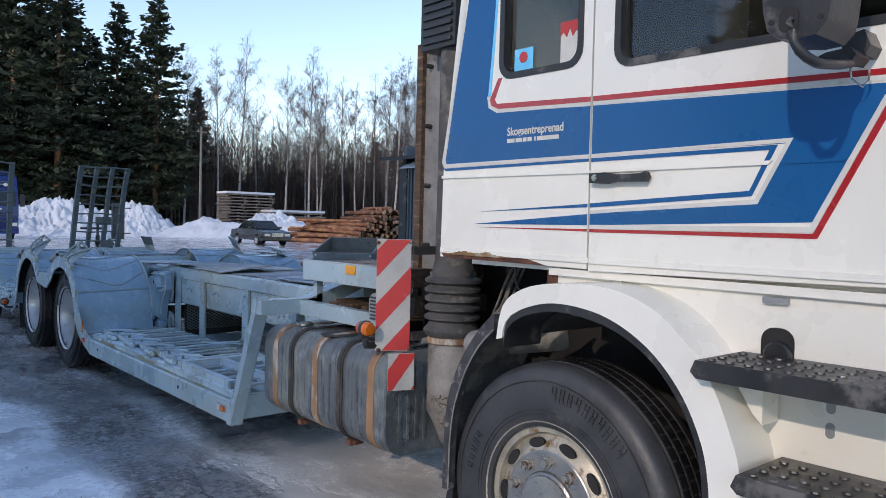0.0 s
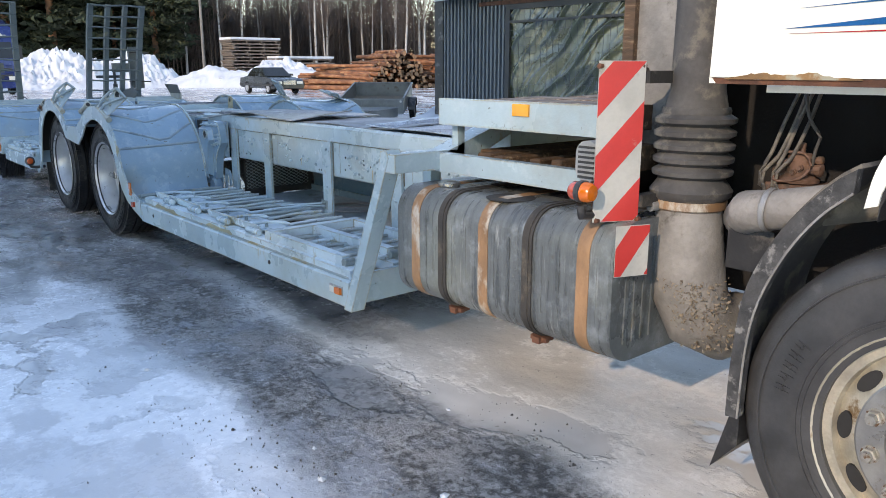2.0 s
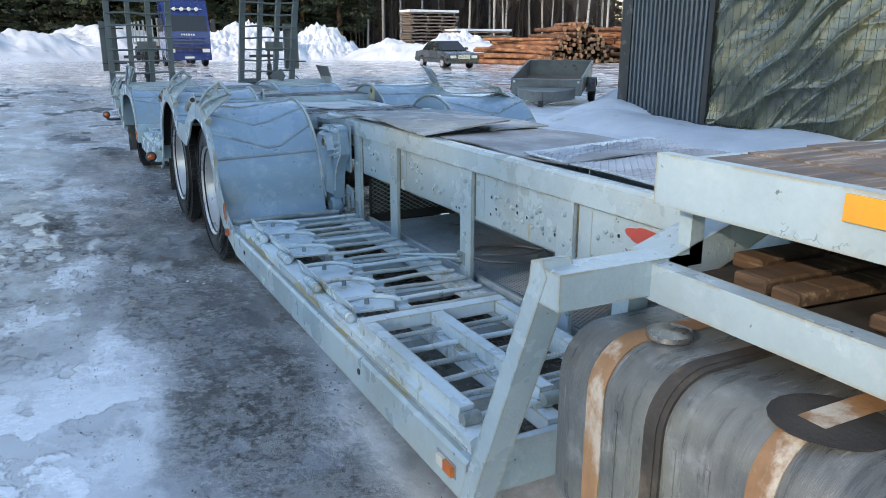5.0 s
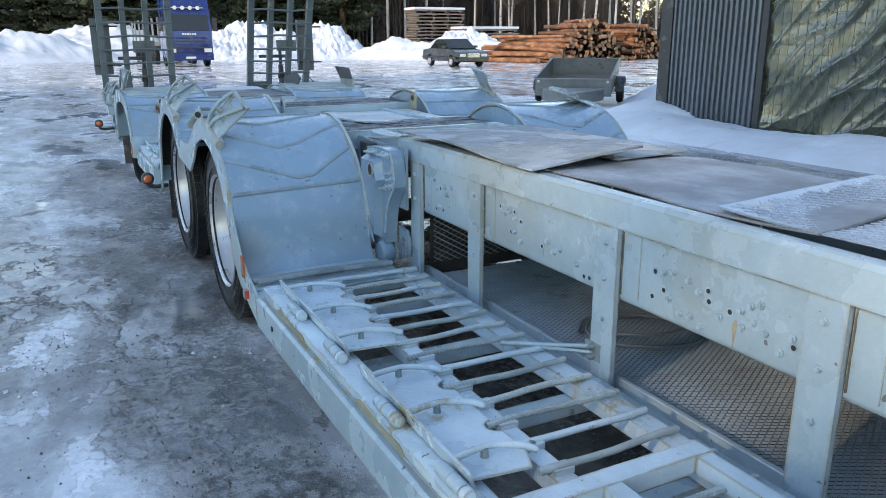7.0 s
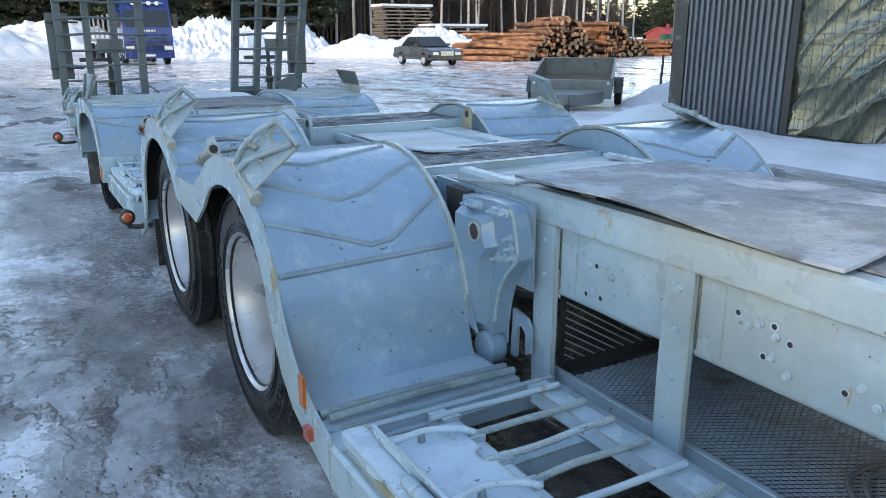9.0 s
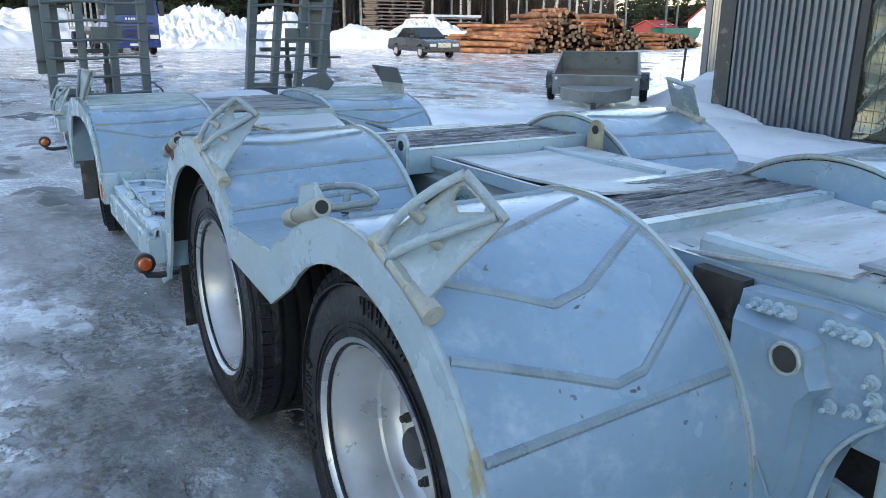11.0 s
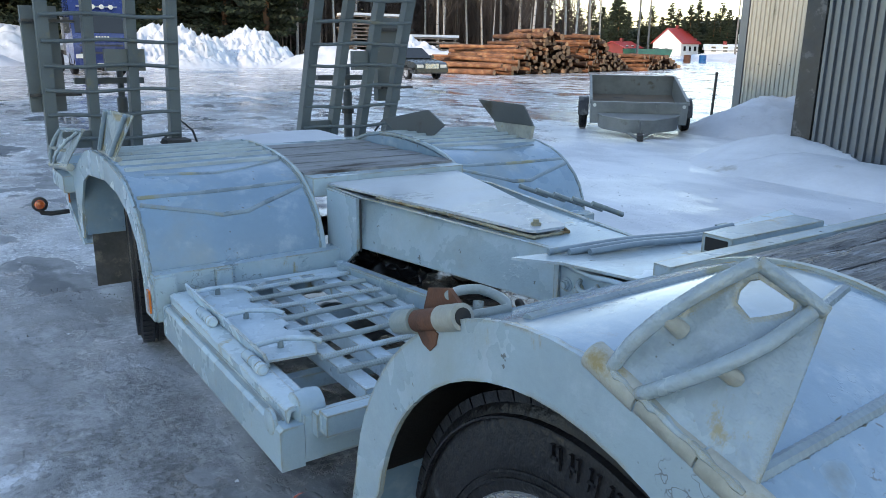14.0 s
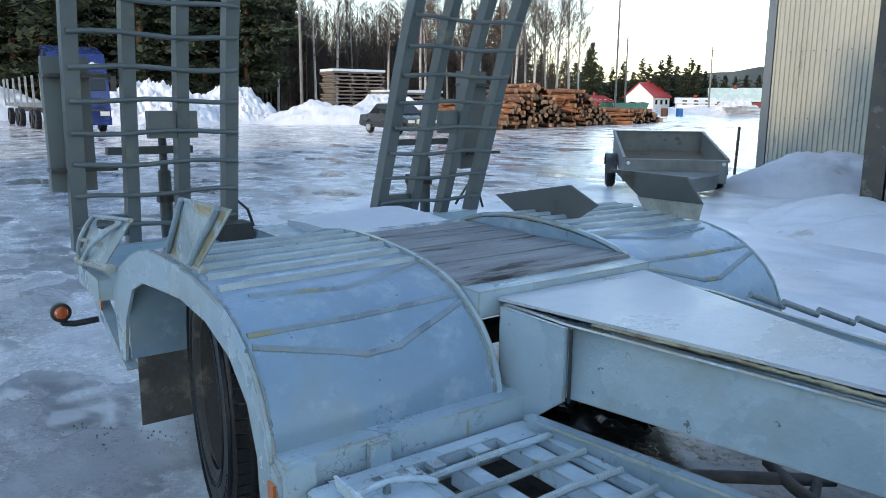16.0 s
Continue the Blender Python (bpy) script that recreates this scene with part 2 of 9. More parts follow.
CARP = surface("grey_car_paint", (0.022, 0.028, 0.028), 0.25, 0.1, 0.08, 2.0, grain=90, relief=0.02, coat=0.3)
LORRYB = surface("deep_blue_paint", (0.008, 0.026, 0.135), 0.25, 0.1, 0.1, 2.0, grain=60, relief=0.02, coat=0.6)
CORR = surface("grey_corrugated", (0.12, 0.138, 0.155), 0.34, 0.35, 0.15, 0.8, (0.09, 0.09, 0.09), 0.62, 1.4, stretch=(1, 1, 0.3), grain=20, relief=0.1)
CORRG = surface("green_grey_corrugated", (0.37, 0.365, 0.31), 0.45, 0.1, 0.12, 0.8, (0.17, 0.18, 0.15), 0.62, 1.4, stretch=(1, 1, 0.3), grain=20, relief=0.1)
DARKM = surface("dark_trim", (0.03, 0.03, 0.03), 0.5, 0.0, 0.2, 4.0)
TARP = surface("green_tarpaulin", (0.055, 0.063, 0.028), 0.22, 0.0, 0.25, 1.5, (0.12, 0.135, 0.06), 0.60, 2.0, stretch=(1, 1.5, 0.6), grain=14, relief=0.2, relief_dist=0.02, coat=0.7, spec=0.9)
BARKL = surface("log_bark", (0.235, 0.095, 0.045), 0.85, 0.0, 0.5, 3.0, (0.30, 0.16, 0.08), 0.52, 3.0, grain=30, relief=0.5, rand=0.35)
LOGEND = surface("log_end", (0.30, 0.165, 0.09), 0.8, 0.0, 0.25, 6.0, (0.20, 0.11, 0.06), 0.6, 6.0, grain=40, rand=0.35)
BIRCHM = surface("birch_bark", (0.38, 0.36, 0.34), 0.8, 0.0, 0.3, 2.0, (0.07, 0.06, 0.055), 0.54, 2.0, stretch=(1, 1, 3), grain=20)
POLEM = surface("grey_pole_wood", (0.19, 0.175, 0.16), 0.85, 0.0, 0.2, 2.0, grain=20)
TWIG = surface("twigs", (0.115, 0.085, 0.072), 0.85, 0.0, 0.25, 0.5, grain=5, relief=0)
PINEBARK = surface("pine_bark", (0.20, 0.10, 0.055), 0.85, 0.0, 0.4, 1.5, (0.07, 0.055, 0.045), 0.5, 1.0, grain=12)
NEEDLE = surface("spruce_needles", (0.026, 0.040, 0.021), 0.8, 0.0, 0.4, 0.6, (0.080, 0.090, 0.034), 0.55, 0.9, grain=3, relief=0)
# paler and bluer than NEEDLE: distance haze mixed into the colour
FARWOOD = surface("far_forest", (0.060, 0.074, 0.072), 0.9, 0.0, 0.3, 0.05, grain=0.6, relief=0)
HOUSEW = surface("white_boards", (0.72, 0.70, 0.66), 0.6, 0.0, 0.05, 1.0)
HOUSER = surface("falu_red_boards", (0.22, 0.03, 0.025), 0.7, 0.0, 0.15, 1.0)
ROOFR = surface("red_roof", (0.36, 0.035, 0.03), 0.5, 0.0, 0.15, 1.0)
GREENC = surface("green_container", (0.05, 0.20, 0.13), 0.5, 0.0, 0.15, 1.0)


def glass_mat(name, tint, rough=0.02):
    m, n, l, p = shader(name)
    p.inputs["Base Color"].default_value = (*tint, 1)
    p.inputs["Transmission Weight"].default_value = 1.0
    p.inputs["Roughness"].default_value = rough
    p.inputs["IOR"].default_value = 1.45
    return m


GLASS = glass_mat("window_glass", (0.55, 0.6, 0.58))


def ground_material():
    m, n, l, p = shader("wet_ice_and_gravel")
    tc = n.new("ShaderNodeTexCoord").outputs["Object"]
    sep = n.new("ShaderNodeSeparateXYZ")
    l.new(tc, sep.inputs[0])
    x, y = sep.outputs[0], sep.outputs[1]

    def mul(a, b):
        return mathn(n, l, "MULTIPLY", a, b)

    def add(a, b):
        return mathn(n, l, "ADD", a, b)

    def inv(a):
        return mathn(n, l, "SUBTRACT", 1.0, a)
    warp = noise_tex(n, l, tc, 0.7, 5, (1, 0.5, 1))
    xw = add(x, mul(add(warp, -0.5), 1.0))
    lanes = noise_tex(n, l, tc, 0.50, 6, (1, 0.22, 1), 0.6)
    mid = noise_tex(n, l, tc, 0.95, 6, (1, 0.65, 1), 0.52)
    small = noise_tex(n, l, tc, 5.0, 7, (1, 0.75, 1), 0.62)
    crumb = noise_tex(n, l, tc, 22, 7, None, 0.75)
    soft = noise_tex(n, l, tc, 2.2, 4, (1, 0.8, 1), 0.5)
    # wheel track of wet grit beside the lorry, tan slush under it, a bare lane towards the shed
    track = mul(mul(ramp(n, l, xw, -0.80, -0.50), ramp(n, l, xw, -0.05, 0.15, 1, 0)), mul(ramp(n, l, y, 10.6, 14.0, 1, 0.35), ramp(n, l, y, 5.6, 7.6, 1, 0.7)))
    slush = mul(mul(ramp(n, l, add(xw, ramp(n, l, y, 4.3, 6.0, 0.0, -0.30)), -0.25, 0.10), ramp(n, l, xw, 2.4, 3.2, 1, 0)), ramp(n, l, y, 13.0, 14.6, 1, 0))
    bare = mul(mul(ramp(n, l, xw, 2.5, 3.1), ramp(n, l, xw, 6.9, 7.8, 1, 0)), ramp(n, l, y, 9.5, 13.0, 1, 0))
    clean = mul(ramp(n, l, xw, 2.5, 3.2), mul(ramp(n, l, add(y, mul(warp, 1.5)), 11.5, 13.5), ramp(n, l, add(y, mul(warp, 6.0)), 20.0, 25.0, 1, 0.1)))
    # layers of melting ice, one flake thick each, with ragged rims
    amount = add(add(mul(mid, 0.86), mul(small, 0.14)), mul(track, -0.05))
    k1, k2, k3, k4 = (ramp(n, l, amount, e, e + g) for e, g in ((0.405, 0.035), (0.460, 0.030), (0.508, 0.012), (0.560, 0.020)))
    tone = mixc(n, l, ramp(n, l, soft, 0.35, 0.65), (0.50, 0.52, 0.55), (0.66, 0.68, 0.70))
    ice = mixc(n, l, k1, (0.36, 0.37, 0.39), tone)
    ice = mixc(n, l, k2, ice, mixc(n, l, ramp(n, l, soft, 0.40, 0.66), (0.60, 0.62, 0.65), (0.74, 0.76, 0.78)))
    ice = mixc(n, l, k3, ice, mixc(n, l, ramp(n, l, crumb, 0.30, 0.66), (0.76, 0.78, 0.81), (0.90, 0.91, 0.93)))
    ice = mixc(n, l, k4, ice, (0.68, 0.70, 0.73))
    wet = mul(mul(ramp(n, l, y, 10.0, 13.0, 1, 0.45), ramp(n, l, add(mul(lanes, 0.70), mul(small, 0.30)), 0.560, 0.580)), mul(inv(mul(k3, 0.85)), inv(mul(clean, 0.8))))
    dirt = mixc(n, l, ramp(n, l, add(mul(crumb, 0.4), mul(soft, 0.6)), 0.42, 0.58), (0.075, 0.07, 0.065), (0.23, 0.225, 0.215))
    col = mixc(n, l, mul(wet, 0.92), ice, dirt)
    # trampled dirty ice further back along the transporter, with meltwater standing on it
    d0 = noise_tex(n, l, tc, 0.5, 3, None, 0.5)
    zone = mul(mul(ramp(n, l, y, 5.4, 8.2), ramp(n, l, xw, -3.6, -1.3, 0.12, 1.0)), ramp(n, l, add(y, mul(d0, 2.0)), 10.8, 13.2, 1, 0.35))
    d1 = noise_tex(n, l, tc, 2.0, 9, (1, 0.6, 1), 0.66)
    d2 = noise_tex(n, l, tc, 0.62, 7, (1, 0.45, 1), 0.62)
    d3 = noise_tex(n, l, tc, 5.5, 9, (1, 0.8, 1), 0.72)
    old = mixc(n, l, ramp(n, l, d1, 0.42, 0.60), (0.085, 0.08, 0.075), (0.50, 0.50, 0.50))
    old = mixc(n, l, ramp(n, l, crumb, 0.40, 0.66, 0.0, 0.6), old, (0.15, 0.145, 0.14))
    crust = ramp(n, l, add(mul(d1, 0.5), mul(d3, 0.5)), 0.526, 0.534)
    old = mixc(n, l, mul(crust, 0.8), old, mixc(n, l, ramp(n, l, crumb, 0.35, 0.6), (0.50, 0.505, 0.515), (0.80, 0.81, 0.83)))
    old = mixc(n, l, mul(ramp(n, l, d3, 0.555, 0.575), inv(crust)), old, (0.07, 0.067, 0.064))
    pool = mul(ramp(n, l, add(mul(d2, 0.72), mul(d3, 0.28)), 0.505, 0.525), zone)
    old = mixc(n, l, ramp(n, l, add(mul(d2, 0.72), mul(d3, 0.28)), 0.505, 0.525, 0.0, 0.80), old, (0.075, 0.073, 0.07))
    col = mixc(n, l, mul(zone, 0.92), col, old)
    col = mixc(n, l, mul(clean, 0.93), col, mixc(n, l, ramp(n, l, mid, 0.38, 0.62), (0.60, 0.63, 0.67), (0.80, 0.82, 0.85)))
    grit = mixc(n, l, ramp(n, l, add(mul(crumb, 0.5), mul(small, 0.5)), 0.44, 0.55), (0.068, 0.065, 0.062), (0.33, 0.325, 0.32))
    tan = mixc(n, l, ramp(n, l, soft, 0.36, 0.62), (0.60, 0.56, 0.50), (0.80, 0.76, 0.70))
    tan = mixc(n, l, ramp(n, l, mid, 0.56, 0.62, 0, 0.7), tan, (0.44, 0.41, 0.36))
    lane2 = mixc(n, l, ramp(n, l, lanes, 0.40, 0.58), (0.10, 0.09, 0.08), (0.36, 0.36, 0.36))
    # shade beneath body and platforms put into the ground colour, as wet dark
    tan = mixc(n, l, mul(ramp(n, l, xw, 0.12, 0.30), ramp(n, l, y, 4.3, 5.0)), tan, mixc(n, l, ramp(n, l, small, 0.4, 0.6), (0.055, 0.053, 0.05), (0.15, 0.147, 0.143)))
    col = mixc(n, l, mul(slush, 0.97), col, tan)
    col = mixc(n, l, mul(bare, 0.9), col, lane2)
    tf = mul(mul(track, ramp(n, l, add(mul(mid, 0.5), mul(small, 0.5)), 0.40, 0.50, 0.25, 1.0)), inv(mul(k4, 0.9)))
    col = mixc(n, l, tf, col, grit)
    specks = mul(ramp(n, l, noise_tex(n, l, tc, 34, 2, None, 0.5), 0.715, 0.73), ramp(n, l, soft, 0.35, 0.62, 1.0, 0.1))
    col = mixc(n, l, mul(specks, 0.55), col, (0.04, 0.037, 0.033))
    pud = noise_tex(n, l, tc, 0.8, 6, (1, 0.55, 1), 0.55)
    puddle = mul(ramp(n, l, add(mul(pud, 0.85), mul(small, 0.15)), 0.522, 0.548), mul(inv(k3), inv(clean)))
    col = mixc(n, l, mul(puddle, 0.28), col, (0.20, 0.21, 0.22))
    l.new(col, p.inputs["Base Color"])
    rgh = add(ramp(n, l, add(mul(crumb, 0.5), mul(soft, 0.5)), 0.38, 0.62, 0.07, 0.36), mul(clean, 0.4))
    rg = n.new("ShaderNodeMix")
    water = mathn(n, l, "MAXIMUM", puddle, pool)
    l.new(water, rg.inputs[0])
    l.new(rgh, rg.inputs[2])
    rg.inputs[3].default_value = 0.02
    l.new(rg.outputs[0], p.inputs["Roughness"])
    steps = mul(add(add(mul(k1, 0.08), mul(k2, 0.10)), add(mul(k3, 0.14), mul(k4, -0.12))), inv(add(mul(slush, 0.9), mul(bare, 0.1))))
    h = mul(add(add(mul(crumb, add(0.10, mul(tf, 1.6))), steps), add(mul(small, 0.5), mul(mul(crust, zone), 0.30))), inv(mul(water, 0.97)))
    l.new(bump(n, l, h, 0.85, 0.016), p.inputs["Normal"])
    return m


GROUND = ground_material()


# ---- mesh helpers ----
def thing(name, loc, label, category, group="", kind=""):
    ob = new(name)
    ob.location = loc
    ob.empty_display_size = 0.2
    return tagged(ob, label, category, group, kind)


def part(name, bm, material, parent=None, label="", bevel=0.0, smooth=35.0, seg=1):
    """Links a bmesh, given in world metres, as one mesh object under a thing or a part."""
    if bevel:
        bmesh.ops.bevel(bm, geom=[e for e in bm.edges if len(e.link_faces) == 2 and e.calc_face_angle(0) > 0.5], offset=bevel,
                        segments=seg, affect="EDGES", profile=0.6, clamp_overlap=True)
    bmesh.ops.recalc_face_normals(bm, faces=bm.faces)
    me = bpy.data.meshes.new(name)
    bm.to_mesh(me)
    bm.free()
    if smooth:
        me.polygons.foreach_set("use_smooth", [True] * len(me.polygons))
        me.set_sharp_from_angle(angle=radians(smooth))
    for mat in (material if isinstance(material, (list, tuple)) else [material]):
        me.materials.append(mat)
    ob = new(name, me)
    if parent is not None:
        ob.parent = parent
        base = parent
        shift = Matrix.Identity(4)
        while base is not None:
            if base.type == "EMPTY":
                shift = (Matrix.Translation(base.location)).inverted()
            base = base.parent
        ob.matrix_parent_inverse = shift if parent.type == "EMPTY" else Matrix.Identity(4)
    if label:
        ob["label"] = label
    return ob


def structure(name, bm, material, label, category, kind="structure", bevel=0.0, smooth=35.0):
    return tagged(part(name, bm, material, None, "", bevel, smooth), label, category, "", kind)


def box(bm, x0, x1, y0, y1, z0, z1, rot=None, at=None):
    vs = [bm.verts.new((x, y, z)) for x in (x0, x1) for y in (y0, y1) for z in (z0, z1)]
    for f in ((0, 1, 3, 2), (4, 6, 7, 5), (0, 4, 5, 1), (2, 3, 7, 6), (0, 2, 6, 4), (1, 5, 7, 3)):
        bm.faces.new([vs[i] for i in f])
    if rot:
        bmesh.ops.rotate(bm, verts=vs, cent=at or ((x0 + x1) / 2, (y0 + y1) / 2, (z0 + z1) / 2), matrix=Euler([radians(a) for a in rot]).to_matrix())
    return vs


def B(*boxes):
    bm = bmesh.new()
    for b in boxes:
        box(bm, *b)
    return bm


def prism(bm, pts, axis, a0, a1):
    """A polygon of the other two coordinates, drawn out along axis from a0 to a1."""
    def put(p, a):
        return {"x": (a, p[0], p[1]), "y": (p[0], a, p[1]), "z": (p[0], p[1], a)}[axis]
    lo, hi = [bm.verts.new(put(p, a0)) for p in pts], [bm.verts.new(put(p, a1)) for p in pts]
    bm.faces.new(lo)
    bm.faces.new(hi[::-1])
    for i in range(len(pts)):
        j = (i + 1) % len(pts)
        bm.faces.new((lo[i], hi[i], hi[j], lo[j]))
    return lo + hi


def P(pts, axis, a0, a1):
    bm = bmesh.new()
    prism(bm, pts, axis, a0, a1)
    return bm


def sheet(bm, prof, x0, x1, t=0.006, axis="x"):
    """A bent sheet of thickness t: its profile in the plane across axis."""
    v = [Vector(p) for p in prof]
    off = []
    for i in range(len(v)):
        d = (v[min(i + 1, len(v) - 1)] - v[max(i - 1, 0)]).normalized()
        off.append(v[i] + Vector((d.y, -d.x)) * t)
    prism_strip(bm, v, off, axis, x0, x1)


def prism_strip(bm, a, b, axis, x0, x1):
    def put(p, s):
        return {"x": (s, p[0], p[1]), "y": (p[0], s, p[1]), "z": (p[0], p[1], s)}[axis]
    rows = [[bm.verts.new(put(p, s)) for p in q] for q in (a, b) for s in (x0, x1)]
    a0, a1, b0, b1 = rows
    k = len(a)
    for i in range(k - 1):
        for u, w in ((a0, a1), (b1, b0), (a1, b1), (b0, a0)):
            bm.faces.new((u[i], u[i + 1], w[i + 1], w[i]))
    for i in (0, k - 1):
        bm.faces.new((a0[i], a1[i], b1[i], b0[i]))


def tube(bm, pts, r, n=8, closed=False):
    """A round bar along a line of points."""
    n = max(n, 11) if n >= 8 else n
    v = [Vector(p) for p in pts]
    k = len(v)
    rings = []
    up = Vector((0.02, 0.03, 1)).normalized()
    for i in range(k):
        a, c = (v[i - 1] if i or closed else v[i]), (v[(i + 1) % k] if i < k - 1 or closed else v[i])
        d = (c - a).normalized()
        s = d.cross(up if abs(d.dot(up)) < 0.95 else Vector((1, 0.1, 0))).normalized()
        w = s.cross(d)
        rr = r[i] if isinstance(r, (list, tuple)) else r
        rings.append([bm.verts.new(v[i] + (s * math.cos(q) + w * math.sin(q)) * rr) for q in (2 * math.pi * j / n for j in range(n))])
    for i in range(k if closed else k - 1):
        A, C = rings[i], rings[(i + 1) % k]
        for j in range(n):
            bm.faces.new((A[j], A[(j + 1) % n], C[(j + 1) % n], C[j]))
    if not closed:
        bm.faces.new(rings[0][::-1])
        bm.faces.new(rings[-1])


def smooth_line(pts, step):
    """Points at even steps along a Catmull-Rom line through pts."""
    v = [Vector(p) for p in pts]
    v = [v[0] * 2 - v[1]] + v + [v[-1] * 2 - v[-2]]
    out = []
    for a, b, c, d in zip(v, v[1:], v[2:], v[3:]):
        k = max(1, int((c - b).length / step))
        for i in range(k):
            t = i / k
            out.append(0.5 * ((2 * b) + (c - a) * t + (2 * a - 5 * b + 4 * c - d) * t * t + (3 * b - a - 3 * c + d) * t * t * t))
    return out + [v[-2]]


def ribbed_bar(pts, r, pitch=0.011, depth=0.0022, n=8):
    """Reinforcing bar with slanting ribs."""
    v = smooth_line(pts, pitch / 3.0)
    bm = bmesh.new()
    rings = []
    for i, p in enumerate(v):
        d = (v[min(i + 1, len(v) - 1)] - v[max(i - 1, 0)]).normalized()
        s = d.cross(Vector((0.02, 0.03, 1)).normalized()).normalized()
        w = s.cross(d)
        ring = []
        for j in range(n):
            q = 2 * math.pi * j / n
            rr = r + depth * max(-0.3, math.sin(2 * math.pi * i / 3.0 + 2 * q))
            ring.append(bm.verts.new(p + (s * math.cos(q) + w * math.sin(q)) * rr))
        rings.append(ring)
    for A, C in zip(rings, rings[1:]):
        for j in range(n):
            bm.faces.new((A[j], A[(j + 1) % n], C[(j + 1) % n], C[j]))
    bm.faces.new(rings[0][::-1])
    bm.faces.new(rings[-1])
    return bm


def bead(pts, r, seed, n=6):
    """Uneven weld bead along a line."""
    rb = random.Random(seed)
    v = smooth_line(pts, 0.012)
    v = [p + Vector((rb.uniform(-1, 1), rb.uniform(-1, 1), rb.uniform(-1, 1))) * r * 0.25 for p in v]
    return T(v, [r * rb.uniform(0.7, 1.25) for _ in v], n)


def T(pts, r, n=8, closed=False):
    bm = bmesh.new()
    tube(bm, pts, r, n, closed)
    return bm


def lathe(bm, prof, at, n=32, axis="x", closed=False):
    """Turns a profile of (radius, way along axis) about an axis through at."""
    rings = []
    for r, a in prof:
        ring = []
        for j in range(n):
            q = 2 * math.pi * j / n
            c, s = r * math.cos(q), r * math.sin(q)
            o = {"x": (a, c, s), "y": (c, a, s), "z": (c, s, a)}[axis]
            ring.append(bm.verts.new((at[0] + o[0], at[1] + o[1], at[2] + o[2])))
        rings.append(ring)
    k = len(rings)
    for i in range(k if closed else k - 1):
        A, C = rings[i], rings[(i + 1) % k]
        for j in range(n):
            bm.faces.new((A[j], A[(j + 1) % n], C[(j + 1) % n], C[j]))
    if not closed:
        for ring in (rings[0], rings[-1]):
            bm.faces.new(ring)
    return bm


def LT(prof, at, n=32, axis="x", closed=False):
    return lathe(bmesh.new(), prof, at, n, axis, closed)


def arc(cx, cz, r, a0, a1, n):
    """Points of a circle; 0 degrees points to -y (ahead of the wheel), 90 up."""
    return [(cx - r * math.cos(radians(a)), cz + r * math.sin(radians(a))) for a in np.linspace(a0, a1, n)]


def ring_panel(bm, x, centre, outer, inner, thick):
    """A flat panel in a plane of constant x, with one rounded opening."""
    cy, cz = centre
    angs = sorted({round(math.atan2(p[1] - cz, p[0] - cy), 5) for p in outer} | {round(math.pi * 2 * i / 56 - math.pi, 5) for i in range(56)})

    def cast(poly, a):
        d = (math.cos(a), math.sin(a))
        best = None
        for i in range(len(poly)):
            (x1, y1), (x2, y2) = poly[i], poly[(i + 1) % len(poly)]
            ex, ey = x2 - x1, y2 - y1
            det = d[0] * -ey + d[1] * ex
            if abs(det) < 1e-9:
                continue
            t = ((x1 - cy) * -ey + (y1 - cz) * ex) / det
            u = (d[0] * (y1 - cz) - d[1] * (x1 - cy)) / det
            if t > 0 and -1e-6 <= u <= 1 + 1e-6 and (best is None or t > best):
                best = t
        return (cy + d[0] * best, cz + d[1] * best)
    loops = []
    for poly in (outer, inner):
        for xx in (x, x + thick):
            loops.append([bm.verts.new((xx, *cast(poly, a))) for a in angs])
    o0, o1, i0, i1 = loops
    k = len(angs)
    for i in range(k):
        j = (i + 1) % k
        bm.faces.new((o0[i], o0[j], i0[j], i0[i]))
        bm.faces.new((o1[j], o1[i], i1[i], i1[j]))
        bm.faces.new((i0[i], i0[j], i1[j], i1[i]))
        bm.faces.new((o0[j], o0[i], o1[i], o1[j]))


def rrect(y0, y1, z0, z1, r, n=5):
    pts = []
    for cy, cz, a in ((y1 - r, z1 - r, 0), (y0 + r, z1 - r, 90), (y0 + r, z0 + r, 180), (y1 - r, z0 + r, 270)):
        for i in range(n + 1):
            q = radians(a + 90 * i / n)
            pts.append((cy + r * math.cos(q), cz + r * math.sin(q)))
    return pts


def heightfield(bm, x0, x1, y0, y1, nx, ny, fn):
    g = [[bm.verts.new((x, y, fn(x, y))) for y in np.linspace(y0, y1, ny)] for x in np.linspace(x0, x1, nx)]
    for i in range(nx - 1):
        for j in range(ny - 1):
            bm.faces.new((g[i][j], g[i + 1][j], g[i + 1][j + 1], g[i][j + 1]))


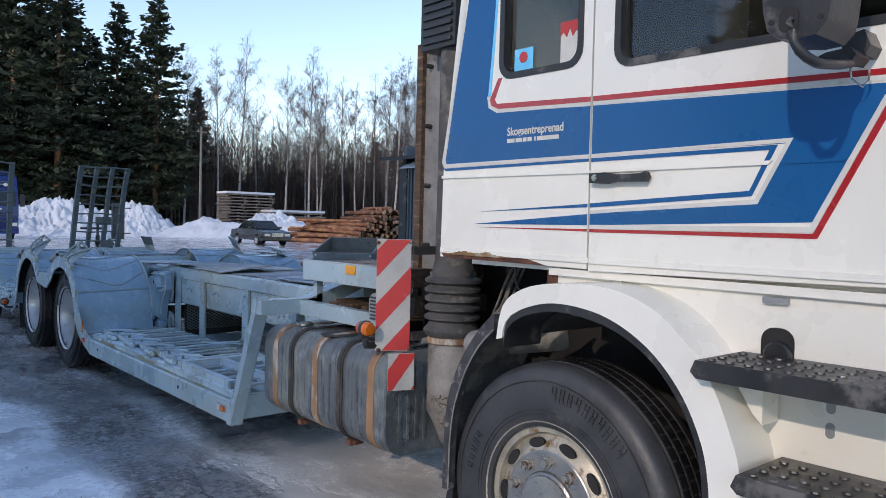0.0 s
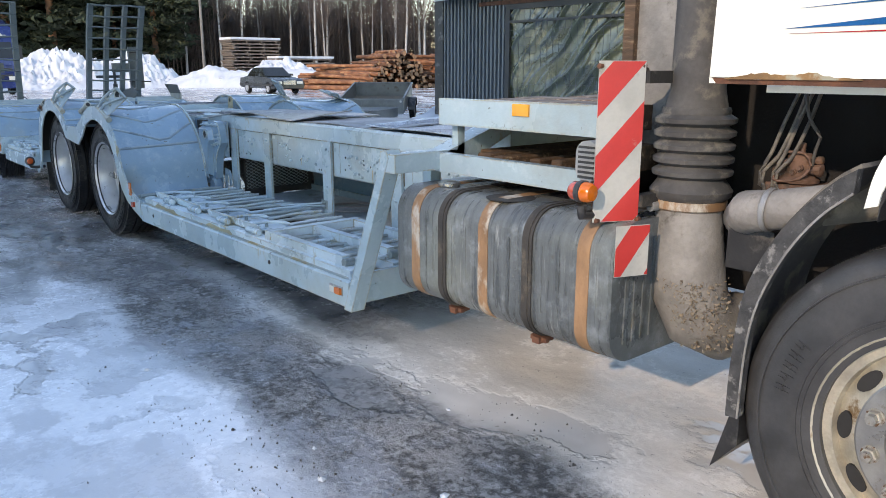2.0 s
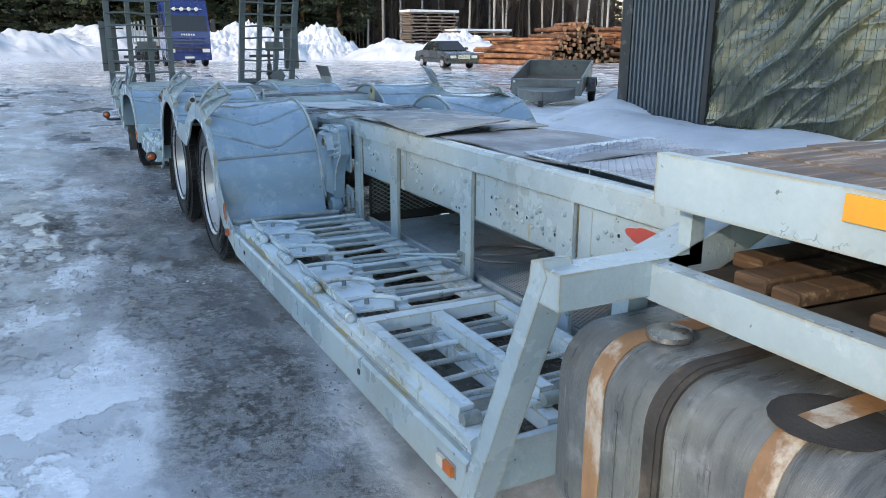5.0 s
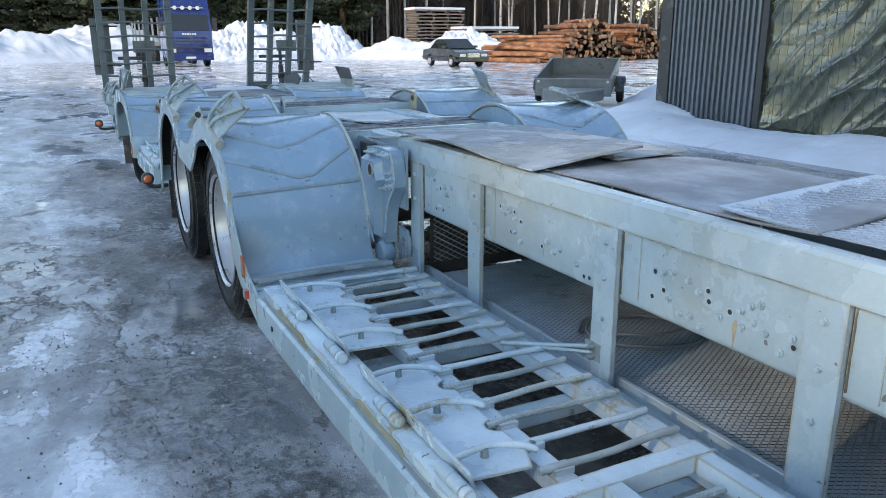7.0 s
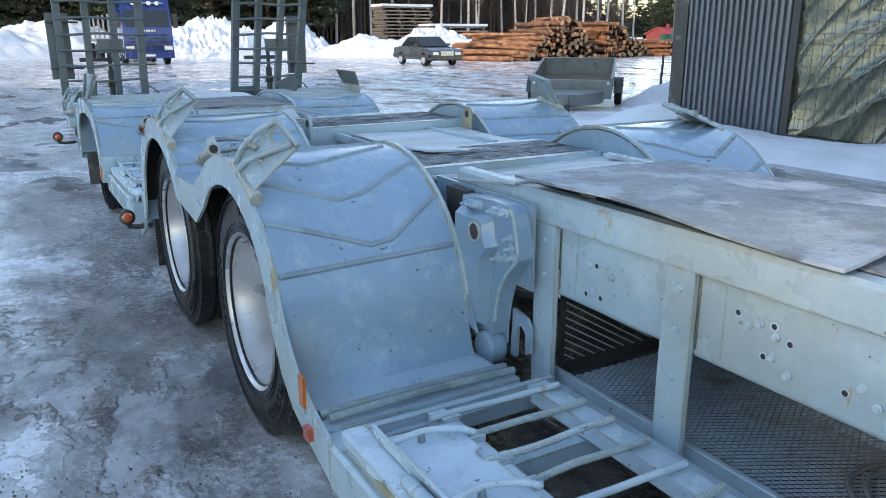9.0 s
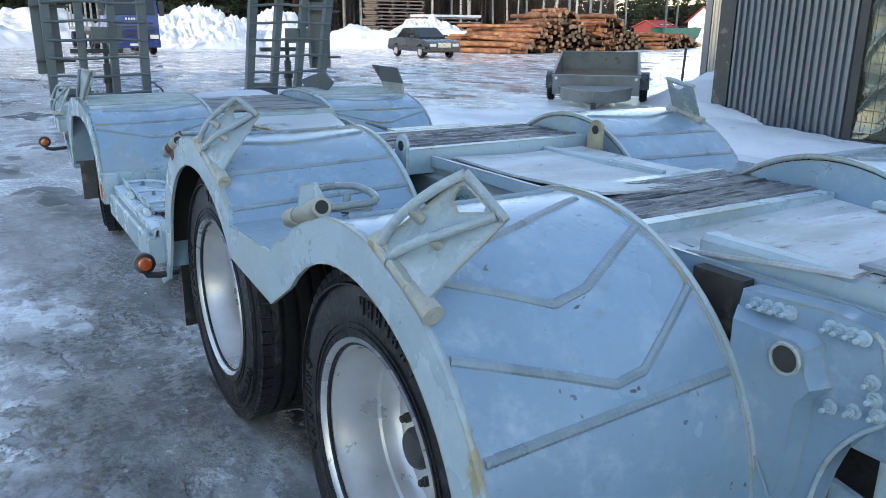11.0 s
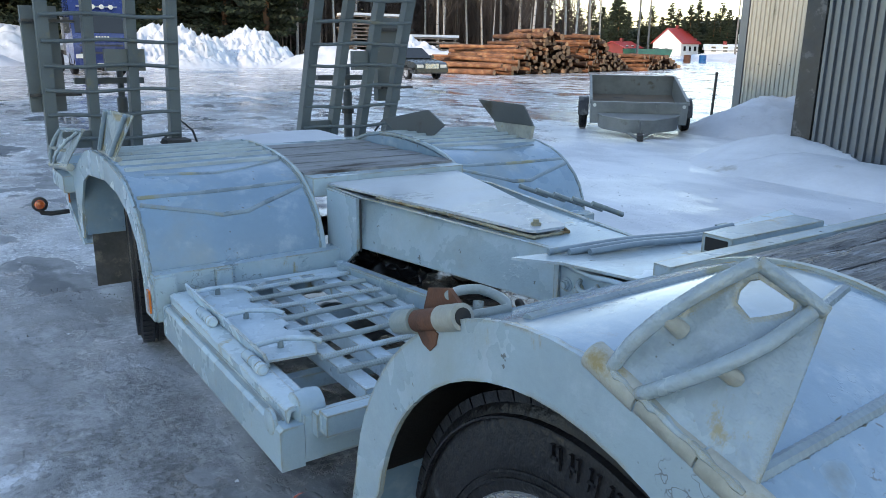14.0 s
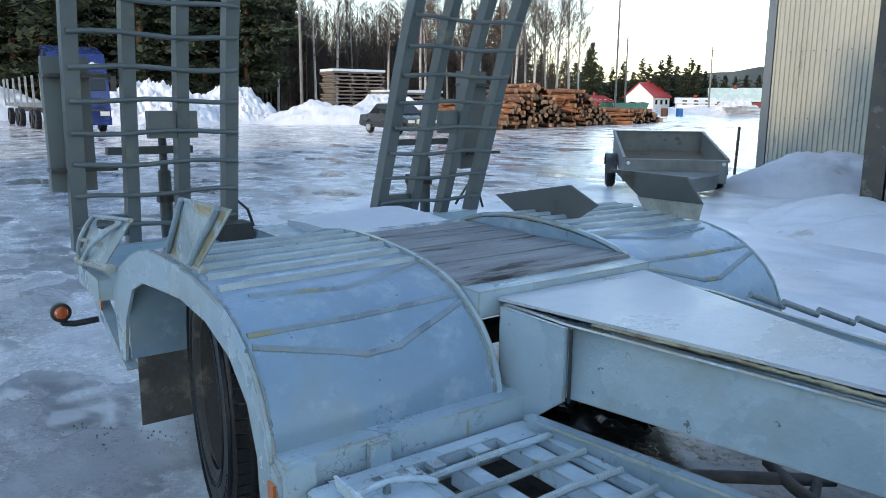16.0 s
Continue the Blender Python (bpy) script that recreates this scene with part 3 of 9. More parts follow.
# ---- ground ----
def ground_sheet():
    """One sheet to the horizon, finely wavy in the yard, flat far off."""
    xs = np.concatenate([[-900, -300, -100, -40, -20, -10, -6], np.arange(-4.0, 3.6, 0.045), np.arange(4.0, 20, 0.6), [26, 40, 80, 200, 900]])
    ys = np.concatenate([[-700, -200, -60, -20, -8, -4], np.arange(-2.0, 17.0, 0.06), np.arange(18, 46, 1.0), [60, 80, 120, 250, 1100]])
    verts = []
    for gx in xs:
        for gy in ys:
            q = Vector((gx * 0.9, gy * 0.6, 0.4))
            k = max(0.0, min(1.0, (gx + 6) / 2, (3.6 - gx), (17 - gy) / 2, (gy + 4) / 2))
            e = noise.noise(q) * 0.010 + noise.noise(q * 3.1) * 0.008 + noise.noise(q * 9.0) * 0.005
            verts.append((gx, gy, min(0.004, e - 0.005) * k))
    ny = len(ys)
    faces = [(i * ny + j, (i + 1) * ny + j, (i + 1) * ny + j + 1, i * ny + j + 1) for i in range(len(xs) - 1) for j in range(ny - 1)]
    me = bpy.data.meshes.new("ground")
    me.from_pydata(verts, [], faces)
    me.polygons.foreach_set("use_smooth", [True] * len(faces))
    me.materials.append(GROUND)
    return tagged(new("ground", me), "icy yard of wet snow, meltwater and dark gravel tracks", "ground", "", "structure")


ground_sheet()


def scatter(name, count, seed, xr, yr, size, mat, label):
    """Loose bits strewn on the ground."""
    r = random.Random(seed)
    verts, faces = [], []
    while len(verts) < count * 6:
        gx, gy = r.uniform(*xr), r.uniform(*yr)
        if noise.noise(Vector((gx * 1.3, gy * 0.9, seed))) < r.uniform(-0.45, 0.3):
            continue
        s = size * r.uniform(0.35, 1.0) ** 1.5 * (1.5 if r.random() < 0.05 else 1)
        a = r.uniform(0, 6.28)
        b = len(verts)
        for k in range(5):
            q = a + k * 1.2566 + r.uniform(-0.4, 0.4)
            verts.append((gx + s * math.cos(q) * r.uniform(0.5, 1.1), gy + s * math.sin(q) * r.uniform(0.5, 1.1), -0.008))
        verts.append((gx + s * r.uniform(-0.4, 0.4), gy + s * r.uniform(-0.4, 0.4), s * r.uniform(0.08, 0.22)))
        faces += [(b + k, b + (k + 1) % 5, b + 5) for k in range(5)]
    me = bpy.data.meshes.new(name)
    me.from_pydata(verts, [], faces)
    me.materials.append(mat)
    return tagged(new(name, me), label, name.replace("_", " "), "", "stuff")


ICE = surface("broken_ice", (0.62, 0.64, 0.67), 0.25, 0.0, 0.2, 5.0, (0.35, 0.36, 0.38), 0.55, 9.0, grain=40)
PEBBLE = surface("wet_pebbles", (0.075, 0.07, 0.064), 0.4, 0.0, 0.5, 9.0, (0.20, 0.19, 0.18), 0.6, 14.0, grain=60)
scatter("ice_chips", 120, 3, (-2.6, 0.1), (-0.5, 14), 0.030, ICE, "broken chips of clear ice on the yard")
scatter("gravel", 3600, 5, (-1.0, 0.35), (-0.5, 14), 0.008, PEBBLE, "wet dark gravel strewn along the wheel track")
scatter("gravel", 1500, 8, (-4.0, -1.0), (-0.5, 16), 0.006, PEBBLE, "sparse dark gravel frozen in the ice")
scatter("ice_chips", 260, 9, (3.2, 8.0), (2, 16), 0.05, ICE, "lumps of snow fallen beside the shed")


# ---- the transporter lorry ----
CX = 1.25                      # middle line of lorry and trailer


def mirror(bm):
    """The other side's copy of a mesh, about the middle line."""
    for v in bm.verts:
        v.co.x = 2 * CX - v.co.x
    bmesh.ops.reverse_faces(bm, faces=bm.faces)
    return bm


def both(name, make, material, parent, label="", **kw):
    return part(name, make(), material, parent, label, **kw), part(name, mirror(make()), material, parent, label, **kw)


def tyre_mesh(x0, w, y, z, r, rim, n=64):
    prof = [(rim, 0.012), (rim + 0.03, 0.0), (rim + 0.09, -0.012 + 0.012), (r - 0.06, 0.004), (r - 0.025, 0.014), (r - 0.006, 0.036)]
    grooves = []
    for k in range(1, 5):
        a = 0.036 + (w - 0.072) * k / 5
        grooves += [(r, a - 0.009), (r - 0.014, a - 0.006), (r - 0.014, a + 0.006), (r, a + 0.009)]
    prof += grooves + [(q, w - a) for q, a in prof[::-1]]
    bm = lathe(bmesh.new(), prof, (x0, y, z), n, "x", closed=True)
    return bm


def tread_mesh(x0, w, y, z, r, n=44):
    """Shoulder blocks of the tread, standing proud of the carcass."""
    bm = bmesh.new()
    for i in range(n):
        a = 360 * i / n
        for s in (0.018, w - 0.058):
            box(bm, x0 + s, x0 + s + 0.040, y - 0.021, y + 0.021, z + r - 0.03, z + r + 0.002, (a, 0, 0), (x0 + s, y, z))
    return bm


def nut(bm, x, y, z, r=0.017, h=0.03):
    lathe(bm, [(r, 0), (r, -h * 0.55), (r * 0.75, -h * 0.6), (r * 0.7, -h)], (x, y, z), 6, "x")


def flat_wheel(parent, x0, y, z, r, w=0.36, side=1, yaw=0.0, rim_mat=None):
    """Wheel with a deep inset disc and bright rim. side: -1 for the far side."""
    def fit(bm):
        if yaw:
            bmesh.ops.rotate(bm, verts=bm.verts, cent=(x0 + w / 2, y, z), matrix=Euler((0, 0, radians(yaw))).to_matrix())
        return mirror(bm) if side < 0 else bm
    drum = part("wheel", fit(LT([(0.10, 0.31), (0.13, 0.33), (0.20, 0.34), (0.21, 0.48), (0.06, 0.50)], (x0, y, z), 24)), GRIME, parent)
    part("tyre", fit(tyre_mesh(x0, w, y, z, r, 0.292)), RUBBER, drum)
    tagged(part("tread", fit(tread_mesh(x0, w, y, z, r - 0.003, 64)), RUBBER, drum), kind="stuff")
    if side > 0:
        for q in (0.336, 0.352, 0.448):
            part("sidewall_ridge", fit(LT([(q - 0.004, 0.006), (q - 0.002, -0.004), (q + 0.002, -0.004), (q + 0.004, 0.008)], (x0, y, z), 64, closed=True)), RUBBER, drum)
        for start, count, r0, r1 in ((32, 7, 0.385, 0.425), (-75, 7, 0.385, 0.425), (150, 7, 0.385, 0.425)):
            for i in range(count):
                bm = bmesh.new()
                w = 0.009
                for dz0, dz1, w0, w1 in ((0.0, r1 - r0, -w * 1.2, -w * 0.5), (0.0 if i % 3 else 0.016, r1 - r0, w * 0.6, w * 1.3), (0.016, 0.022, -w, w)):
                    box(bm, x0 - 0.004, x0 + 0.006, y + w0, y + w1, z + r0 + dz0, z + r0 + dz1, (start - 6.0 * i, 0, 0), (x0, y, z))
                part("sidewall_mark", fit(bm), RUBBER, drum, "worn raised mark on the sidewall")
    rim = bmesh.new()
    lathe(rim, [(0.300, 0.006), (0.312, -0.004), (0.316, 0.010), (0.300, 0.018), (0.286, 0.020), (0.283, 0.045), (0.269, 0.085), (0.266, 0.150), (0.259, 0.157), (0.256, 0.19), (0.243, 0.21), (0.225, 0.213),
                (0.17, 0.193), (0.10, 0.193), (0.095, 0.205), (0.24, 0.23), (0.285, 0.22), (0.292, 0.03)], (x0, y, z), 48, closed=True)
    part("rim", fit(rim), rim_mat or ALU, drum, "dusty dark rim" if rim_mat else "bright aluminium rim")
    part("hub_cap", fit(LT([(0.055, 0.195), (0.055, 0.125), (0.046, 0.112), (0.01, 0.11)], (x0, y, z), 20)), BLACK, drum, "black rubber hub cap")
    for i in range(10):
        q = 2 * math.pi * i / 10
        bm = bmesh.new()
        nut(bm, x0 + 0.193, y + 0.150 * math.cos(q), z + 0.150 * math.sin(q), 0.014)
        part("wheel_nut", fit(bm), GRIME, drum)
    return drum


lorry = thing("car_transporter_lorry", (CX, 5.0, 0), "white and blue lorry with grey-blue transporter body on ice", "lorry")

RUSTO = surface("orange_rust", (0.26, 0.145, 0.06), 0.75, 0.0, 0.35, 9.0, (0.34, 0.32, 0.24), 0.52, 9.0, grain=90, relief=0.4)
# -- cab: lower shell, side panels with windows, doors, roof --
X = 0.17


def rounded(pts, step=0.03):
    return [(p.x, p.y) for p in smooth_line([(a, b, 0) for a, b in pts], step)]


def cab_side(name, outer, hole, label=""):
    bm = bmesh.new()
    cy, cz = (hole[0] + hole[1]) / 2, (hole[2] + hole[3]) / 2
    ring_panel(bm, X, (cy, cz), outer, rrect(*hole, 0.06), 0.05)
    return part(name, bm, WHITE, lorry, label, smooth=30)


rear_panel = cab_side("cab_side", [(2.40, 2.95), (1.742, 2.95), (1.738, 1.378), (2.555, 1.385), (2.545, 1.80)], (1.79, 2.205, 2.125, 2.80), "white cab side panel with a rusted lower edge")
door = cab_side("door", [(1.734, 2.95), (0.50, 2.95), (0.44, 1.395), (1.730, 1.372)], (0.66, 1.635, 2.095, 2.80), "white lorry door with blue and red stripes")
part("cab_shell", B((0.22, 2.28, 0.40, 0.46, 1.3, 2.95), (0.22, 2.28, 2.36, 2.42, 1.42, 2.95), (0.22, 2.28, 0.42, 2.40, 1.36, 1.41)), WHITE, lorry)
part("cab_roof", P([(0.17, 2.94), (2.33, 2.94), (2.28, 3.08), (0.25, 3.08)], "y", 0.42, 2.42), WHITE, lorry, bevel=0.03)
part("cab_far_side", B((2.28, 2.33, 0.42, 2.555, 1.38, 2.95)), WHITE, lorry)
part("seat", B((0.45, 0.95, 1.30, 1.42, 1.75, 2.55), (0.45, 0.95, 0.85, 1.40, 1.65, 1.78)), DARKIN, lorry, bevel=0.04)
part("cab_lining", B((1.2, 1.22, 0.5, 2.35, 1.42, 2.9)), DARKIN, lorry)
for nm, (a, b, c, d), host in (("rear_window", (1.79, 2.205, 2.125, 2.80), rear_panel), ("door_window", (0.66, 1.635, 2.095, 2.80), door)):
    bm = bmesh.new()
    ring_panel(bm, X - 0.004, ((a + b) / 2, (c + d) / 2), rrect(a - 0.008, b + 0.008, c - 0.008, d + 0.008, 0.07), rrect(a + 0.018, b - 0.018, c + 0.018, d - 0.018, 0.05), 0.05)
    part("window_seal", bm, BLACK, host, "black rubber window seal")
    g = part(nm, B((X + 0.03, X + 0.034, a + 0.01, b - 0.01, c + 0.01, d - 0.01)), GLASS, host, "dark tinted side window")
    g.visible_shadow = False
# pressed lines and the lower, outward rolled edge of the cab side
for z0, z1, nm in ((1.40, 1.425, "lower_crease"), (1.725, 1.74, "crease")):
    part(nm, P([(1.725, z0), (2.548, z0 + 0.004), (2.548, z1), (1.725, z1 - 0.004)], "x", X - 0.009, X + 0.01), WHITE, rear_panel, bevel=0.006)
    part(nm, P([(0.46 if z0 < 1.5 else 1.075, z0 + 0.003), (1.722, z0), (1.722, z1 - 0.004), (0.46 if z0 < 1.5 else 1.06, z1)], "x", X - 0.009, X + 0.01), WHITE, door, bevel=0.004)
    if z0 > 1.5:
        part(nm, P([(0.86, z0 + 0.004), (1.028, z0 + 0.003), (1.022, z1), (0.85, z1)], "x", X - 0.005, X + 0.01), BLUE, door, bevel=0.002)
rs = random.Random(3)
up = [(y, 1.400 + (0.012 + 0.010 * noise.noise(Vector((y * 14, 2, 1))) + rs.uniform(-0.003, 0.003)) * min(1, (y - 2.12) * 8, (2.50 - y) * 12)) for y in np.linspace(2.12, 2.50, 34)]
part("rust_bloom", P(up + [(2.50, 1.397), (2.12, 1.397)], "x", X - 0.0098, X + 0.008), RUSTO, rear_panel, "orange rust bloom on the lower crease")
part("rust_edge", P([(1.93, 1.379), (2.53, 1.384), (2.545, 1.402), (2.40, 1.396), (2.30, 1.408), (2.2, 1.397), (2.15, 1.412), (2.09, 1.416), (2.02, 1.398)], "x", X - 0.0025, X + 0.01), RUSTY, rear_panel, "rust eaten lower edge")


def decal(name, pts, material, host, lift):
    part(name, P(pts, "x", X - lift, X + 0.002), material, host)


# painted stripes: blue field, its white and red borders, the long tapering flashes
decal("blue_field", [(2.395, 2.55), (2.43, 2.35), (2.474, 2.135), (2.532, 1.81), (2.525, 1.788), (1.741, 1.788), (1.741, 1.968), (2.20, 1.988), (2.262, 2.02), (2.275, 2.06), (2.235, 2.45), (2.23, 2.55)], BLUE, rear_panel, 0.0012)
decal("blue_field", [(1.729, 1.968), (0.60, 1.925), (0.765, 1.887), (0.936, 1.56), (1.729, 1.538), (1.729, 1.578), (1.105, 1.622), (1.02, 1.788), (1.729, 1.788)], BLUE, door, 0.0012)
decal("white_line", [(2.43, 2.55), (2.452, 2.35), (2.492, 2.135), (2.556, 1.80), (2.54, 1.775), (1.741, 1.782), (1.741, 1.794), (2.526, 1.792), (2.535, 1.81), (2.476, 2.135), (2.434, 2.35), (2.41, 2.55)], SIGNW, rear_panel, 0.0022)
decal("blue_line", [(2.548, 1.776), (2.53, 1.762), (1.741, 1.768), (1.741, 1.779), (2.53, 1.773)], BLUE, rear_panel, 0.0026)
decal("white_line", [(1.729, 1.794), (1.003, 1.803), (1.103, 1.612), (1.729, 1.580), (1.729, 1.592), (1.112, 1.626), (1.024, 1.790), (1.729, 1.782)], SIGNW, door, 0.0022)
decal("blue_line", [(1.729, 1.779), (1.048, 1.786), (1.122, 1.636), (1.729, 1.602), (1.729, 1.617), (1.130, 1.652), (1.072, 1.772), (1.729, 1.766)], BLUE, door, 0.0026)
decal("blue_flash", [(2.30, 1.585), (1.741, 1.603), (1.741, 1.615)], BLUE, rear_panel, 0.0026)
decal("blue_flash", [(2.34, 1.533), (1.741, 1.538), (1.741, 1.578)], BLUE, rear_panel, 0.0026)
decal("red_line", [(2.33, 1.520), (1.741, 1.515), (1.741, 1.524)], RED, rear_panel, 0.0026)
decal("red_line", [(1.729, 1.513), (0.925, 1.513), (0.728, 1.90), (0.60, 2.15), (0.615, 2.15), (0.748, 1.90), (0.937, 1.527), (1.729, 1.5235)], RED, door, 0.0026)
decal("white_line", [(1.729, 1.5245), (0.938, 1.5285), (0.749, 1.90), (0.766, 1.90), (0.9475, 1.547), (1.729, 1.5395)], SIGNW, door, 0.0024)
decal("red_line", [(1.729, 1.984), (0.60, 1.948), (0.60, 1.964), (1.729, 2.002)], RED, door, 0.0026)
decal("white_line", [(1.729, 1.970), (0.60, 1.930), (0.60, 1.944), (1.729, 1.982)], SIGNW, door, 0.0022)
decal("red_line", [(1.741, 1.984), (2.21, 2.003), (2.252, 2.02), (2.262, 2.045), (2.215, 2.128), (2.195, 2.128), (2.235, 2.042), (2.22, 2.025), (1.741, 2.002)], RED, rear_panel, 0.0026)
decal("white_line", [(1.741, 1.970), (2.22, 1.988), (2.268, 2.012), (2.279, 2.06), (2.262, 2.06), (2.255, 2.022), (2.215, 2.004), (1.741, 1.982)], SIGNW, rear_panel, 0.0022)
decal("light_blue_line", [(2.272, 2.06), (2.25, 2.30), (2.232, 2.55), (2.222, 2.55), (2.238, 2.30), (2.258, 2.06)], CYAN, rear_panel, 0.0030)

txt = bpy.data.curves.new("lettering", "FONT")
txt.body, txt.size, txt.extrude, txt.offset = "Skogsentreprenad", 0.046, 0.0006, 0.0009
lettering = new("lettering", txt)
lettering.matrix_world = Matrix.Translation((X - 0.0028, 2.156, 1.890)) @ Matrix(((0, 0, -1, 0), (-1, 0, 0, 0), (0, 1, 0, 0), (0, 0, 0, 1)))
bpy.context.view_layer.update()
deps = bpy.context.evaluated_depsgraph_get()
bm = bmesh.new()
bm.from_mesh(lettering.evaluated_get(deps).to_mesh())
ys = [v.co.x for v in bm.verts]
for v in bm.verts:
    v.co.x *= 0.292 / (max(ys) - min(ys))
bm.transform(lettering.matrix_world)
bpy.data.objects.remove(lettering)
part("lettering", bm, SIGNW, rear_panel, "small white lettering", smooth=0)
for a, b in ((2.156, 2.115), (2.109, 2.075), (2.070, 2.050), (2.045, 2.022), (2.010, 2.002), (1.995, 1.885)):
    part("lettering_bar", B((X - 0.0024, X, b, a, 1.861, 1.877)), SIGNW, rear_panel)
# stickers inside the rear window
part("sticker", B((X + 0.022, X + 0.024, 2.05, 2.15, 2.145, 2.235)), CYAN, rear_panel, "pale blue round-badge sticker")
part("sticker_badge", LT([(0.022, 0), (0.022, 0.002)], (X + 0.019, 2.10, 2.20), 16), SIGNR, rear_panel)
part("sticker", B((X + 0.022, X + 0.024, 1.82, 1.91, 2.15, 2.29)), SIGNW, rear_panel, "white sticker with a red jagged top")
part("sticker_top", P([(1.82, 2.30), (1.82, 2.25), (1.835, 2.262), (1.85, 2.242), (1.865, 2.275), (1.88, 2.242), (1.895, 2.262), (1.91, 2.25), (1.91, 2.30)], "x", X + 0.019, X + 0.022), SIGNR, rear_panel)
# handle with its lock and a dished plate
hd = part("door_handle", P([(1.712, 1.688), (1.712, 1.722), (1.64, 1.724), (1.60, 1.716), (1.50, 1.716), (1.478, 1.722), (1.468, 1.705), (1.478, 1.688), (1.60, 1.690), (1.64, 1.684)], "x", X - 0.034, X - 0.012), BLACK, door, "black pull handle", bevel=0.005)
part("handle_foot", B((X - 0.02, X, 1.64, 1.71, 1.69, 1.72), (X - 0.02, X, 1.48, 1.51, 1.695, 1.717)), BLACK, hd)
part("lock", LT([(0.012, 0), (0.012, -0.006), (0.006, -0.007)], (X - 0.033, 1.685, 1.706), 16), CHROME, hd)
# mirror on its bent arm
mr = part("mirror", P(rounded([(0.912, 2.60), (0.908, 2.20), (0.902, 2.06), (0.890, 2.012), (0.865, 1.990), (0.82, 1.983), (0.775, 1.986), (0.752, 2.01), (0.742, 2.07), (0.736, 2.20), (0.730, 2.60)]), "x", -0.24, -0.08), BLACK, door, "black plastic mirror housing", bevel=0.03, seg=3)
part("housing_pocket", P(rrect(0.815, 0.862, 2.00, 2.06, 0.02), "x", -0.2415, -0.239), DARKIN, mr)
for y, z in ((0.880, 2.03), (0.765, 2.025)):
    part("housing_screw", LT([(0.007, 0), (0.007, -0.003)], (-0.239, y, z), 10, "x"), DARKIN, mr)
part("mirror_arm", T(smooth_line([(-0.225, 0.838, 2.045), (-0.245, 0.828, 2.0), (-0.235, 0.812, 1.955), (-0.20, 0.79, 1.930), (-0.12, 0.785, 1.937), (-0.02, 0.80, 1.955), (0.08, 0.815, 1.978)], 0.02), 0.0125, 12), BLACK, mr, "bent black mirror arm")
part("arm_socket", P([(0.885, 1.99), (0.86, 2.0), (0.80, 2.005), (0.785, 1.985), (0.80, 1.965)], "x", 0.02, 0.11), BLACK, mr, "worn arm socket", bevel=0.008)
part("arm_bracket", P([(0.85, 2.0), (0.848, 2.05), (0.795, 2.062), (0.778, 2.02), (0.79, 1.995)], "x", 0.09, X), BLACK, mr, bevel=0.008)
part("spring_clip", T([(0.10, 0.83, 1.97), (0.10, 0.825, 1.94), (0.11, 0.80, 1.915), (0.12, 0.79, 1.935), (0.12, 0.79, 1.965)], 0.003, 6), CHROME, mr)

# -- skirt, steps, wheel arch --
skirt = part("skirt", P([(1.95, 1.36), (1.94, 1.315), (1.60, 1.318), (1.32, 1.24), (1.17, 1.05), (1.09, 0.75), (1.06, 0.42), (0.42, 0.42), (0.42, 1.372)], "x", 0.205, 0.24), WHITE, lorry, "white skirt below the cab", bevel=0.004)
part("skirt_lip", B((0.185, 0.21, 0.45, 1.93, 1.345, 1.372)), WHITE, skirt, bevel=0.004)
part("skirt_rust", B((0.2025, 0.207, 1.90, 1.951, 1.30, 1.362)), RUSTY, skirt)
part("marker_light", B((0.185, 0.206, 1.01, 1.085, 1.318, 1.336)), STEEL, skirt, bevel=0.003)
part("lamp_hole", P(rrect(0.992, 1.092, 1.118, 1.245, 0.04), "x", 0.2015, 0.206), DARKIN, skirt)
part("round_plug", LT([(0.042, 0), (0.042, -0.02), (0.036, -0.026), (0.01, -0.027)], (0.205, 1.035, 1.165), 24), BLACK, skirt, "black rubber plug")
part("latch", B((0.196, 0.207, 1.60, 1.635, 1.325, 1.362)), SIGNW, skirt, bevel=0.003)


outer = [(2.015, 1.10), (2.00, 1.19), (1.962, 1.258), (1.85, 1.312), (1.69, 1.335), (1.50, 1.333), (1.35, 1.288), (1.25, 1.222), (1.153, 1.118), (1.076, 0.968), (1.030, 0.80), (1.01, 0.45)]
inner = [(1.985, 1.07), (1.97, 1.14), (1.90, 1.195), (1.74, 1.232), (1.54, 1.212), (1.387, 1.15), (1.282, 1.06), (1.20, 0.938), (1.157, 0.78), (1.14, 0.45)]
white_in = [(1.985, 1.11), (1.97, 1.17), (1.90, 1.222), (1.74, 1.262), (1.54, 1.245), (1.38, 1.178), (1.262, 1.078), (1.178, 0.95), (1.132, 0.79), (1.112, 0.45)]
outer, inner, white_in = rounded(outer), rounded(inner), rounded(white_in)
bm = bmesh.new()
prism(bm, outer + white_in[::-1], "x", -0.005, 0.22)
arch = part("wheel_arch", bm, WHITE, lorry, "white front wheel arch", bevel=0.018, seg=2)
bm = bmesh.new()
prism(bm, white_in + inner[::-1], "x", 0.003, 0.21)
part("arch_rubber", bm, BLACK, arch, "black rubber wheel arch edge")
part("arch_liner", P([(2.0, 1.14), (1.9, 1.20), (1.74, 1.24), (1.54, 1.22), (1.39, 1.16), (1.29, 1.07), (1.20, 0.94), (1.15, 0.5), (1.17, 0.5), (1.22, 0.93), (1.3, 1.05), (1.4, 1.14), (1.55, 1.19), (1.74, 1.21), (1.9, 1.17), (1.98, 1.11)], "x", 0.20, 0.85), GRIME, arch)
